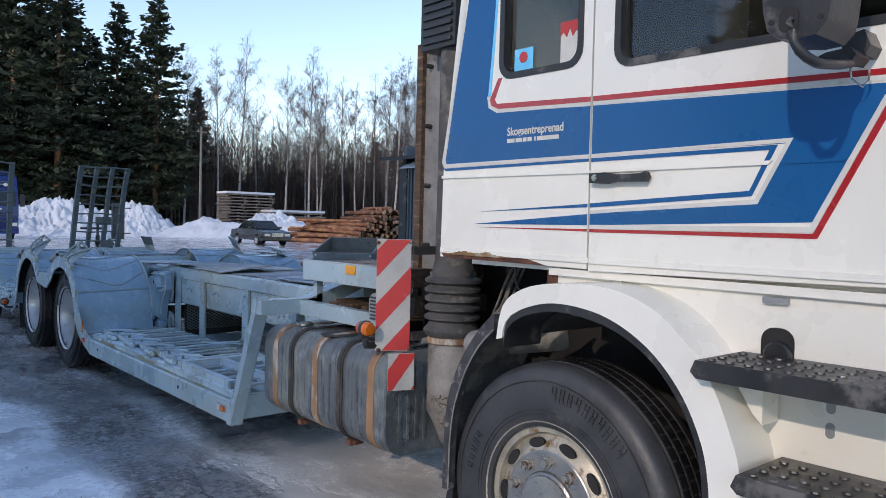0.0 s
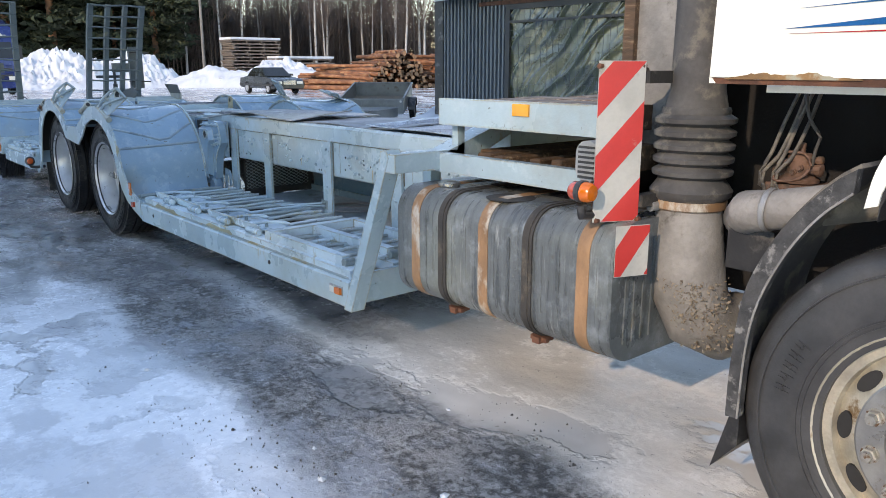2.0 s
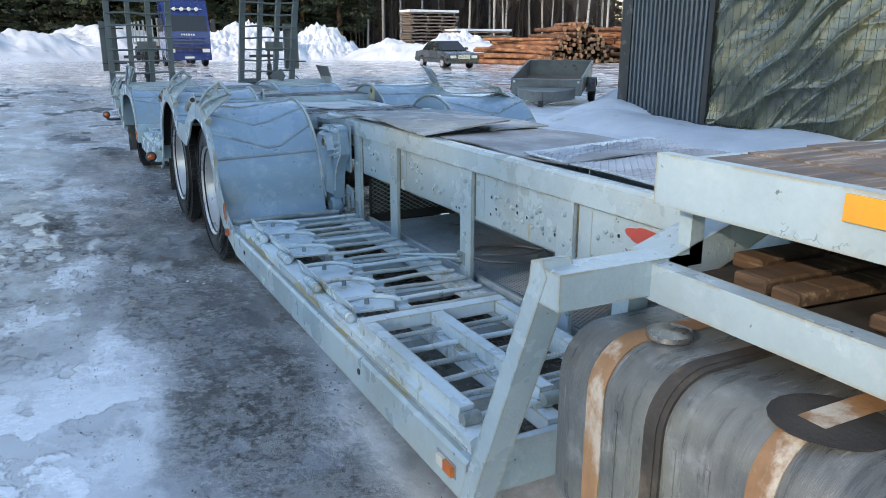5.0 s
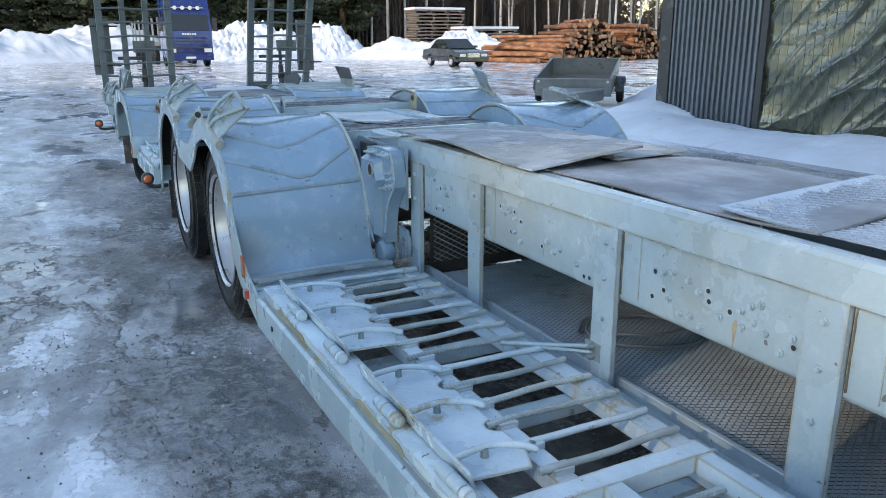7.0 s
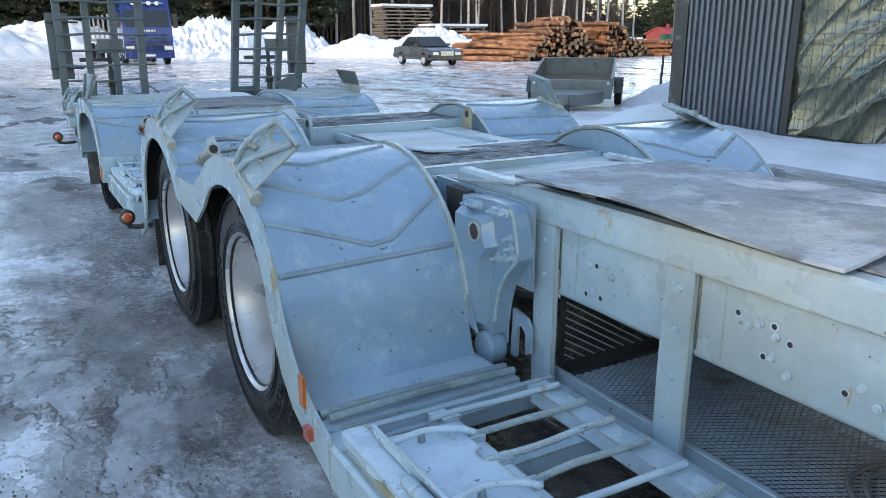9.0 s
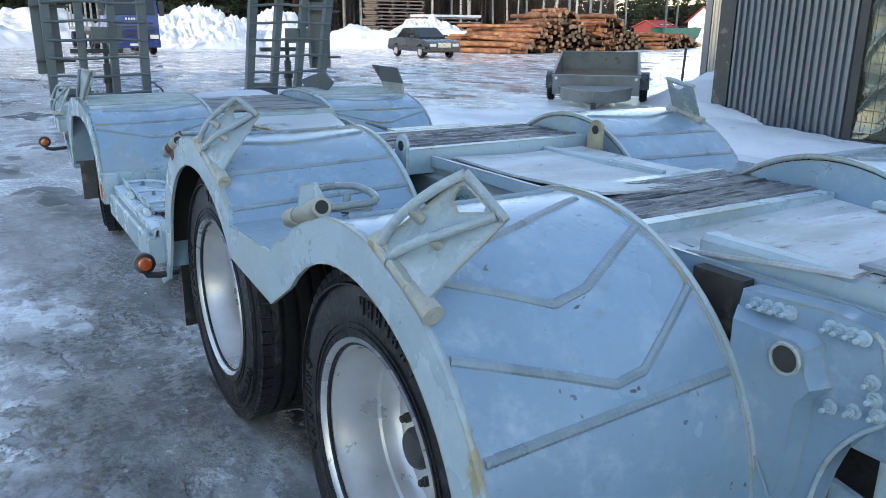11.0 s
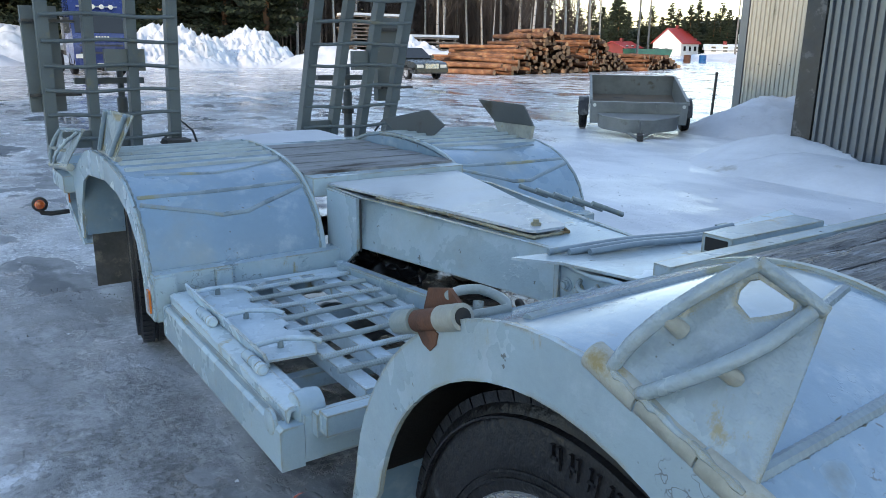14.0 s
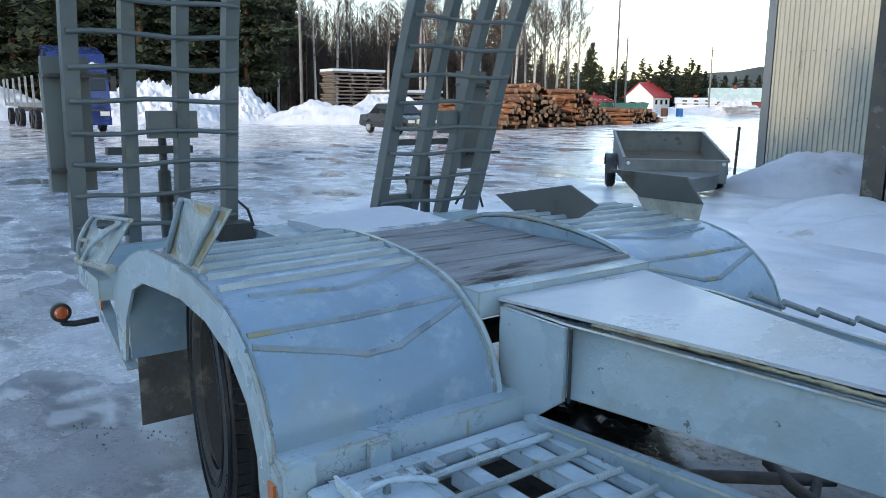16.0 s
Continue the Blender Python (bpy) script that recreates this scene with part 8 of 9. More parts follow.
r1 = loading_ramp(-0.05, 0.73, "raised ladder-like loading ramp with wavy rungs", 0.13)
r2 = loading_ramp(1.70, 2.46, "raised ladder-like loading ramp leaning towards the deck", 0.34)
for rp, xa in ((r1, -0.15), (r2, 2.40)):
    pl = part("side_box", B((xa, xa + 0.21, 14.30, 14.37, 1.10, 1.76)), RAMP, rp, "grey-green plate strapped beside the ramp", bevel=0.006)
    for z in (1.20, 1.66):
        part("strap", B((xa - 0.006, xa + 0.30, 14.24, 14.376, z, z + 0.018)), BLACK, pl)


# ---- the yard: shed, taller building ----
def corrugated(x, y0, y1, z0, z1, pitch, depth, along="y"):
    bm = bmesh.new()
    pts, k = [], int(abs(y1 - y0) / pitch)
    for i in range(k):
        a = y0 + (y1 - y0) * i / k
        w = (y1 - y0) / k
        for u, d in ((0.0, 0), (0.42, 0), (0.52, -depth), (0.90, -depth)):
            pts.append((a + w * u, x + d))
    pts.append((y1, x))
    back = [(p[0], p[1] + 0.012) for p in pts]
    rows = []
    for q in (pts, back):
        for z in (z0, z1):
            rows.append([bm.verts.new((p[1], p[0], z) if along == "y" else (p[0], p[1], z)) for p in q])
    a0, a1, b0, b1 = rows
    for i in range(len(pts) - 1):
        bm.faces.new((a0[i], a0[i + 1], a1[i + 1], a1[i]))
        bm.faces.new((b0[i], b0[i + 1], b1[i + 1], b1[i]))
        bm.faces.new((a1[i], a1[i + 1], b1[i + 1], b1[i]))
    return bm


SX = 9.40
shed = thing("shed", (SX + 2.5, 9.0, 0), "dark corrugated metal shed with a green tarpaulin doorway", "shed")
part("wall", corrugated(SX, 12.62, 14.80, 0.0, 3.0, 0.112, 0.045), CORR, shed, "dark grey corrugated wall", smooth=0)
part("wall", B((SX + 0.02, SX + 0.12, 3.0, 8.0, 0, 3.0), (SX + 0.02, SX + 0.12, 12.62, 14.78, 0, 3.0), (SX + 0.02, SX + 0.12, 8.0, 12.62, 2.60, 3.0)), DARKM, shed)
part("wall", corrugated(SX, 3.0, 8.0, 0.0, 3.0, 0.112, 0.045), CORR, shed, smooth=0)
part("end_wall", B((SX + 0.02, 14.4, 14.70, 14.80, 0.0, 3.4)), CORR, shed)
part("back_wall", B((14.3, 14.4, 3.0, 14.7, 0.0, 3.4), (SX + 0.1, 14.3, 3.0, 3.1, 0.0, 3.4)), CORR, shed)
part("corner_trim", B((SX - 0.062, SX + 0.12, 14.58, 14.86, 0.0, 3.0)), BLACK, shed, "black corner trim")
part("lintel", B((SX - 0.03, SX + 0.02, 7.9, 12.70, 2.62, 3.0)), CORR, shed)
part("door_post", B((SX - 0.045, SX + 0.06, 12.52, 12.64, 0.0, 2.66)), DARKM, shed, "dark door post")
part("door_head", B((SX - 0.05, SX + 0.06, 7.9, 12.52, 2.56, 2.66)), DARKM, shed)
part("door_track", B((SX - 0.08, SX - 0.05, 7.9, 13.4, 2.66, 2.74)), RUSTY, shed)


def tarp_z(y, z):
    q = noise.noise(Vector((y * 0.9, z * 1.1, 2.0))) * 0.07
    for ky, kz, f, a, sd in ((1.0, 1.15, 9.0, 0.034, 5), (1.0, 0.75, 15.0, 0.016, 8), (0.35, 1.0, 11.0, 0.016, 11)):
        w = (y * ky + z * kz) * f + 2.6 * noise.noise(Vector((y * 0.8, z * 0.8, sd)))
        q += a * (1 - abs(math.sin(w * 0.5))) ** 3 * 2.0 * max(0, 0.5 + noise.noise(Vector((y * 0.7, z * 0.9, sd + 2))))
    return q * 1.2


bm = bmesh.new()
heightfield(bm, 8.0, 12.52, 0.12, 2.56, 260, 140, lambda a, b: tarp_z(a, b))
for v in bm.verts:
    v.co = Vector((SX + 0.02 - v.co.z, v.co.x, v.co.y))
part("tarpaulin", bm, TARP, shed, "creased dark green tarpaulin behind steel mesh", smooth=70)
for y in np.arange(8.05, 12.5, 0.15):
    part("mesh_bar", B((SX - 0.052, SX - 0.047, y, y + 0.005, 0.12, 2.56)), DARKM, shed)
for z in np.arange(0.2, 2.5, 0.15):
    part("mesh_bar", B((SX - 0.056, SX - 0.052, 8.0, 12.52, z, z + 0.005)), DARKM, shed)
part("mesh_frame", B((SX - 0.06, SX - 0.02, 8.0, 12.52, 2.30, 2.345), (SX - 0.06, SX - 0.02, 8.0, 12.52, 0.06, 0.12)), DARKM, shed)
roof = part("roof", P([(SX - 0.50, 3.02), (SX - 0.50, 3.10), (14.45, 3.75), (14.45, 3.66)], "y", 2.8, 15.10), DARKM, shed, "dark sheet roof")


def lump(x0, x1, y0, y1, nx, ny, base, fn):
    bm = bmesh.new()
    heightfield(bm, x0, x1, y0, y1, nx, ny, lambda x, y: base + fn(x, y))
    return bm


def roof_snow(x, y):
    e = min(1.0, max(0, 14.6 - y) / 0.6, max(0, x - (SX - 0.35) - 0.35 * noise.noise(Vector((y * 0.6, 1, 1)))) / 0.4)
    return -0.3 + 0.13 * (x - SX + 0.5) + 0.32 * e + 0.10 * e + 0.05 * noise.noise(Vector((x, y, 0))) * e


part("roof_snow", lump(SX - 0.4, 14.3, 3.0, 14.7, 30, 50, 3.10, roof_snow), SNOW, shed, "thick melting snow on the roof", smooth=60)

hall = thing("hall", (19, 14, 0), "tall green-grey corrugated metal hall", "building")
HX = 14.50
part("wall", corrugated(HX, 3.0, 19.42, 0.0, 5.2, 0.105, 0.028), CORRG, hall, "pale green-grey corrugated wall", smooth=0)
part("wall_core", B((HX + 0.02, HX + 0.15, 3.0, 19.36, 0.0, 5.2)), CORRG, hall)
part("corner_trim", B((HX - 0.05, HX + 0.16, 19.32, 19.50, 0.0, 5.25)), CORR, hall, "grey corner trim")
part("gable_wall", B((HX + 0.1, 26.0, 19.25, 19.36, 0.0, 5.3)), CORRG, hall)
part("roof", P([(HX - 0.45, 5.14), (HX - 0.45, 5.24), (20.5, 6.9), (26.5, 5.24), (26.5, 5.14), (20.5, 6.78)], "y", 2.6, 19.95), DARKM, hall, "dark sheet roof")
part("back_wall", B((25.9, 26.0, 3.0, 19.3, 0, 5.3), (HX, 26, 3.0, 3.1, 0, 5.3)), CORRG, hall)
for z in (1.25, 2.6, 3.9):
    bm = bmesh.new()
    for k in range(64):
        lathe(bm, [(0.012, 0), (0.01, -0.01)], (HX - 0.036, 3.2 + 0.25 * k, z), 6, "x")
    tagged(part("wall_screw", bm, DARKM, hall), kind="stuff")


# ---- snow banks ----
def bank(name, cx, cy, rx, ry, h, seed, rough=0.35, nx=60, ny=60, rot=0.0, label="ploughed heap of old snow"):
    bm = bmesh.new()
    c, s = math.cos(radians(rot)), math.sin(radians(rot))

    def f(u, v):
        d = math.hypot(u / rx, v / ry)
        e = max(0.0, 1 - d * d) ** 1.3
        q = Vector((u * 0.32 + seed, v * 0.32, seed))
        k = 0.9 * noise.noise(q) + 0.55 * abs(noise.noise(q * 2.3))
        c1, c2 = noise.voronoi(q * 3.4)[0], noise.voronoi(q * 9.0)[0]
        fine = 0.30 * (c1[1] - c1[0]) + 0.30 * (c2[1] - c2[0]) + 0.45 * noise.noise(q * 4.0) + 0.25 * noise.noise(q * 11) + 0.10 * noise.noise(q * 25) - 0.15
        return (h * e * (1 + rough * k) + fine * min(1, e * 3) * min(1.0, h * 0.5) * rough * 2.4) - 0.05
    heightfield(bm, -rx, rx, -ry, ry, nx, ny, f)
    for v in bm.verts:
        x, y = v.co.x, v.co.y
        v.co.x, v.co.y = cx + x * c - y * s, cy + x * s + y * c
    return tagged(part(name, bm, SNOW, None, "", 0, 60), label, "snow bank", "", "stuff")


def ridge(name, pts, w, h, seed, n=90, m=16, label="ridge of ploughed snow", flat=0.8):
    """A long bank along a line of points (x, y)."""
    bm = bmesh.new()
    n, m = n * 3, m * 2
    P0 = [Vector(p) for p in pts]
    L = [0.0]
    for a, b in zip(P0, P0[1:]):
        L.append(L[-1] + (b - a).length)

    def at(s):
        for i in range(len(P0) - 1):
            if s <= L[i + 1] or i == len(P0) - 2:
                return P0[i].lerp(P0[i + 1], (s - L[i]) / (L[i + 1] - L[i])), (P0[i + 1] - P0[i]).normalized()
    rows = []
    for s in np.linspace(0, L[-1], n):
        p, d = at(s)
        row = []
        end = min(1, s / (w * 0.8), (L[-1] - s) / (w * 0.8))
        for k in range(m):
            u = 2 * k / (m - 1) - 1
            x, y = p.x - d.y * u * w, p.y + d.x * u * w
            q = Vector((x * 0.45 + seed, y * 0.45, seed))
            e = max(0, 1 - abs(u) ** 2.2) * max(0.0, end) ** flat
            z = h * e * (1 + 0.45 * noise.noise(q) + 0.22 * noise.noise(q * 2.7)) + min(0.12, 0.08 * h) * e * (noise.noise(q * 7) + 0.6 * noise.noise(q * 15)) - 0.04
            row.append(bm.verts.new((x, y, z)))
        rows.append(row)
    for a, b in zip(rows, rows[1:]):
        for i in range(m - 1):
            bm.faces.new((a[i], a[i + 1], b[i + 1], b[i]))
    return tagged(part(name, bm, SNOW, None, "", 0, 60), label, "snow bank", "", "stuff")


ridge("snow_bank", [(8.75, 3.0), (8.7, 8.0), (8.6, 12.0), (8.9, 15.4)], 1.2, 0.24, 3.0, 90, 18, "smooth snow bank along the shed wall")
bank("snow_bank", 13.5, 17.3, 2.6, 1.7, 0.72, 5.0, 0.25, rot=-20, label="smooth snow bank before the hall")
bank("snow_bank", 9.6, 14.8, 2.0, 1.5, 0.42, 8.0, 0.2, label="low snow bank at the shed corner")
bank("snow_bank", 13.2, 62.0, 5.6, 5.0, 2.45, 11.0, 0.45, 130, 110)
bank("snow_bank", 18.6, 63.0, 4.8, 5.0, 2.2, 15.0, 0.45, 120, 110)
bank("snow_bank", 29.5, 58.2, 4.6, 3.0, 1.9, 51.0, 0.45, 110, 90)
bank("snow_bank", 4.2, 78.0, 8.0, 6.0, 2.6, 19.0, 0.3)
ridge("snow_bank", [(-40, 64), (-20, 64), (-6, 66), (4, 70)], 6.0, 1.75, 21.0, 110, 18)
ridge("snow_bank", [(20.0, 60), (26, 56), (31, 52), (36, 50)], 3.0, 1.25, 24.0, 100, 16)
ridge("snow_bank", [(40, 62), (50, 66), (62, 70)], 3.0, 0.7, 27.0, 80, 14)
ridge("snow_bank", [(84, 74), (98, 80), (120, 92)], 5.0, 0.9, 31.0, 80, 14, "far ploughed snow")
ridge("snow_bank", [(-3.0, 38.5), (-10, 40), (-22, 42)], 4.0, 0.9, 33.0, 80, 16, "low snow field edge")


bank("snow_bank", 39.9, 51.4, 2.2, 1.8, 2.5, 41.0, 0.15, label="lump of old snow behind the log pile")


# ---- small open trailer ----
def place(bm, m):
    bm.transform(m)
    return bm


UT = Matrix.Translation((10.75, 19.05, 0)) @ Matrix.Rotation(math.atan2(0.72, 0.695) - math.pi / 2, 4, "Z")
UT = UT @ Matrix.Translation((0, 0.05, 0.28)) @ Matrix.Rotation(radians(9.0), 4, "X") @ Matrix.Translation((0, -0.05, -0.28))
ut = thing("utility_trailer", (10.75, 19.05, 0), "small open galvanised box trailer standing on ice", "trailer")
part("box_floor", place(B((-0.82, 0.82, -1.15, 1.15, 0.42, 0.45)), UT), surface("wet_plywood", (0.17, 0.125, 0.09), 0.55, 0.0, 0.3, 3.0, (0.10, 0.09, 0.08), 0.55, 2.0), ut, "wet brown plywood floor")
for b in ((-0.85, -0.82, -1.15, 1.15, 0.42, 0.82), (0.82, 0.85, -1.15, 1.15, 0.42, 0.82), (-0.85, 0.85, -1.18, -1.15, 0.42, 0.80), (-0.85, 0.85, 1.15, 1.18, 0.42, 0.82)):
    part("box_side", place(B(b), UT), ZINC, ut, "galvanised side board", bevel=0.006)
part("top_rail", place(B((-0.87, 0.87, -1.20, -1.15, 0.78, 0.82), (-0.87, 0.87, 1.15, 1.20, 0.80, 0.84), (-0.87, -0.82, -1.15, 1.15, 0.80, 0.84), (0.82, 0.87, -1.15, 1.15, 0.80, 0.84)), UT), ZINC, ut, bevel=0.006)
for x in (-0.3, 0.3):
    part("board_hinge", place(B((x, x + 0.03, -1.20, -1.175, 0.44, 0.80)), UT), ZINC, ut)
for s in (-1, 1):
    part("tyre", place(tyre_mesh(-0.08, 0.16, 0, 0, 0.28, 0.16, 28), UT @ Matrix.Translation((s * 0.97, 0.05, 0.28))), RUBBER, ut, "small black tyre")
    part("wheel_disc", place(LT([(0.16, -0.02), (0.16, 0.02), (0.05, 0.05)], (0, 0, 0), 18), UT @ Matrix.Translation((s * 0.97, 0.05, 0.28))), ZINC, ut)
    bm = bmesh.new()
    sheet(bm, arc(0.05, 0.28, 0.34, 10, 170, 12), s * 0.97 - 0.10, s * 0.97 + 0.10, -0.01)
    part("mudguard", place(bm, UT), BLACK, ut, "black plastic mudguard")
    part("drawbar", place(T([(s * 0.45, -1.0, 0.36), (0, -1.95, 0.36)], 0.03, 8), UT), ZINC, ut)
nose = part("nose_box", place(P([(-0.70, -1.20), (0.70, -1.20), (0.62, -1.36), (0.22, -1.62), (-0.22, -1.62), (-0.62, -1.36)], "z", 0.36, 0.60), UT), ZINC, ut, "low tapering box on the drawbar", bevel=0.008)
part("nose_lid", place(P([(-0.72, -1.21), (0.72, -1.21), (0.64, -1.37), (0.23, -1.64), (-0.23, -1.64), (-0.64, -1.37)], "z", 0.602, 0.618), UT), STEEL, nose, "pale lid", bevel=0.004)
for x in (-0.78, 0.78):
    part("corner_lamp", place(LT([(0.032, 0.0), (0.03, -0.015), (0.01, -0.02)], (x, -1.20, 0.755), 14, "y"), UT), SIGNW, ut, "round white front reflector")
part("coupling", place(B((-0.05, 0.05, -2.05, -1.85, 0.34, 0.44)), UT), GRIME, ut, bevel=0.01)
part("jockey_wheel", place(T([(0.0, -1.75, 0.08), (0, -1.75, 0.62)], 0.022, 8), UT), ZINC, ut)
part("jockey_tyre", place(LT([(0.02, -0.03), (0.09, -0.03), (0.09, 0.03), (0.02, 0.03)], (0, -1.75, 0.09), 16), UT), RUBBER, ut)
stake = tagged(part("stake", T([(14.3, 19.9, 0), (14.35, 19.9, 1.05)], 0.03, 8), GRIME, None), "short dark wooden stake in the snow", "stake")


# ---- grey saloon car ----
def saloon(at, ang):
    M = Matrix.Translation((*at, 0)) @ Matrix.Rotation(ang, 4, "Z")
    car = thing("car", (*at, 0), "dark grey saloon car parked on the icy yard", "car")
    body = [(-2.35, 0.35), (-2.37, 0.62), (-2.30, 0.86), (-1.55, 0.93), (-1.45, 0.95), (1.05, 0.93), (2.15, 0.80), (2.33, 0.70), (2.36, 0.40), (2.25, 0.28)]
    low = []
    for cx in (1.42, -1.38):
        low += [(cx + 0.36 * math.cos(q), 0.30 + 0.36 * math.sin(q)) for q in np.linspace(0.0, math.pi, 9)]
    bm = bmesh.new()
    prism(bm, body + [(p[0], max(0.26, p[1])) for p in low], "y", -0.86, 0.86)
    hull = part("body", place(bm, M), CARP, car, "dark grey body", bevel=0.05, seg=2)
    bm = bmesh.new()
    a = [(-1.50, 0.93), (-0.98, 1.42), (0.30, 1.44), (1.05, 0.93)]
    lo = [bm.verts.new((p[0], s * (0.80 if p[1] < 1 else 0.62), p[1])) for s in (-1, 1) for p in a]
    for f in ((0, 1, 2, 3), (7, 6, 5, 4), (0, 4, 5, 1), (1, 5, 6, 2), (2, 6, 7, 3), (3, 7, 4, 0)):
        bm.faces.new([lo[i] for i in f])
    part("cabin", place(bm, M), CARP, car, bevel=0.04, seg=2)
    for s in (-1, 1):
        for pts in ([(-1.28, 0.97), (-0.93, 1.36), (-0.38, 1.37), (-0.38, 0.97)], [(-0.32, 0.97), (-0.32, 1.37), (0.26, 1.38), (0.80, 0.97)]):
            bm = bmesh.new()
            f = []
            for d in (0.012, 0.0):
                f.append([bm.verts.new((p[0], s * (0.80 - (p[1] - 0.93) * 0.4 + d), p[1])) for p in pts])
            bm.faces.new(f[0])
            bm.faces.new(f[1][::-1])
            for i in range(4):
                bm.faces.new((f[0][i], f[1][i], f[1][(i + 1) % 4], f[0][(i + 1) % 4]))
            part("side_window", place(bm, M), GLASSD, car, "dark side window", smooth=0)
        for x in (1.42, -1.38):
            w = part("wheel", place(tyre_mesh(-0.1, 0.2, 0, 0, 0.31, 0.20, 28), M @ Matrix.Translation((x, s * 0.78, 0.31)) @ Matrix.Rotation(math.pi / 2, 4, "Z")), RUBBER, car)
            part("rim", place(LT([(0.20, -0.02), (0.19, 0.03), (0.08, 0.02), (0.03, 0.03)], (0, 0, 0), 20), M @ Matrix.Translation((x, s * 0.87, 0.31)) @ Matrix.Rotation(s * math.pi / 2, 4, "Z")), ALU, w, "alloy rim")
        part("headlight", place(B((2.28, 2.355, s * 0.62 - 0.17, s * 0.62 + 0.17, 0.56, 0.70)), M), SIGNW, car, "clear headlight", bevel=0.01)
        part("side_mirror", place(B((0.62, 0.78, s * 0.94 - 0.08, s * 0.94 + 0.08, 0.98, 1.10)), M), CARP, car, bevel=0.02)
        part("side_strip", place(B((-2.2, 2.2, s * 0.972 - 0.006, s * 0.972 + 0.006, 0.44, 0.54)), M), BLACK, car)
    for pts in ([(1.03, 0.96), (0.31, 1.42)], [(-1.47, 0.965), (-0.99, 1.40)]):
        bm = bmesh.new()
        f = []
        d = 0.012 if pts[0][0] > 0 else -0.012
        for o in (d, 0):
            f.append([bm.verts.new((pts[i][0] + o, s * w, pts[i][1] + abs(o))) for i, s, w in ((0, -1, 0.70), (0, 1, 0.70), (1, 1, 0.55), (1, -1, 0.55))])
        bm.faces.new(f[0])
        bm.faces.new(f[1][::-1])
        for i in range(4):
            bm.faces.new((f[0][i], f[1][i], f[1][(i + 1) % 4], f[0][(i + 1) % 4]))
        part("windscreen", place(bm, M), GLASSD, car, "dark windscreen", smooth=0)
    part("grille", place(B((2.30, 2.375, -0.36, 0.36, 0.52, 0.74)), M), CHROME, car, "bright radiator grille", bevel=0.01)
    part("number_plate", place(B((2.36, 2.385, -0.26, 0.26, 0.38, 0.48)), M), SIGNW, car)
    part("bumper", place(B((2.2, 2.42, -0.84, 0.84, 0.34, 0.50)), M), CARP, car, bevel=0.03)
    part("bumper", place(B((-2.44, -2.25, -0.84, 0.84, 0.38, 0.56)), M), CARP, car, bevel=0.03)
    return car


GLASSD = surface("dark_glass", (0.02, 0.024, 0.026), 0.06, 0.0, 0.05, 1.0, grain=10, relief=0, spec=0.6)
saloon((19.3, 41.5), math.atan2(-0.99, -0.05))


# ---- blue lorry far off ----
def blue_lorry(x, y):
    lo = thing("blue_lorry", (x, y + 4, 0), "blue timber lorry standing at the edge of the yard", "lorry")
    part("cab", P([(y, 0.5), (y - 0.05, 1.9), (y + 0.25, 2.9), (y + 0.55, 3.6), (y + 2.1, 4.0), (y + 2.2, 0.9), (y + 1.2, 0.5)], "x", x - 1.22, x + 1.22), LORRYB, lo, "deep blue cab", bevel=0.08, seg=2)
    part("windscreen", P([(y - 0.07, 1.95), (y - 0.04, 1.93), (y + 0.22, 2.75), (y + 0.18, 2.78)], "x", x - 1.08, x + 1.08), GLASSD, lo, "dark windscreen", bevel=0.01)
    for k in range(5):
        part("grille_bar", B((x - 0.95, x + 0.95, y - 0.07, y - 0.02, 0.82 + 0.17 * k, 0.90 + 0.17 * k)), BLACK if k % 2 else LORRYB, lo)
    for k in range(6):
        part("badge_bar", B((x - 0.36 + 0.13 * k, x - 0.28 + 0.13 * k, y - 0.08, y - 0.05, 1.70, 1.80)), SIGNW, lo)
    part("bumper", B((x - 1.22, x + 1.22, y - 0.12, y + 0.3, 0.35, 0.72)), LORRYB, lo, bevel=0.05)
    part("plate", B((x - 0.26, x + 0.26, y - 0.14, y - 0.11, 0.45, 0.56)), SIGNW, lo)
    part("roof_lamp_bar", B((x - 0.9, x + 0.9, y + 0.2, y + 0.26, 3.10, 3.16)), STEEL, lo)
    for k in range(4):
        part("roof_lamp", LT([(0.10, 0.0), (0.11, -0.05), (0.09, -0.07), (0.01, -0.07)], (x - 0.6 + 0.4 * k, y + 0.2, 3.12), 16, "y"), SIGNW, lo, "round roof lamp")
    for s in (-1, 1):
        part("headlight", B((x + s * 0.95 - 0.2, x + s * 0.95 + 0.2, y - 0.10, y - 0.02, 0.78, 0.98)), SIGNW, lo, bevel=0.02)
        part("mirror", B((x + s * 1.42 - 0.12, x + s * 1.42 + 0.12, y - 0.05, y + 0.12, 1.9, 2.6)), BLACK, lo, bevel=0.03)
        for yy in (y + 1.3, y + 5.6, y + 6.95, y + 11, y + 12.3, y + 15.5):
            part("tyre", tyre_mesh(x + s * 1.08 - 0.15, 0.3, yy, 0.5, 0.5, 0.28, 24), RUBBER, lo)
    part("frame", B((x - 0.5, x + 0.5, y + 2, y + 8, 0.8, 1.1), (x - 0.5, x + 0.5, y + 9.5, y + 17, 0.8, 1.1)), GRIME, lo)
    for yy in (y + 3, y + 5.5, y + 7.8, y + 10, y + 12.5, y + 15, y + 16.8):
        part("bunk", B((x - 1.2, x + 1.2, yy, yy + 0.15, 1.1, 1.3), (x - 1.22, x - 1.12, yy, yy + 0.12, 1.3, 2.7), (x + 1.12, x + 1.22, yy, yy + 0.12, 1.3, 2.7)), STEEL, lo, "timber bunk with upright stakes")
    return lo


blue_lorry(6.6, 48.5)


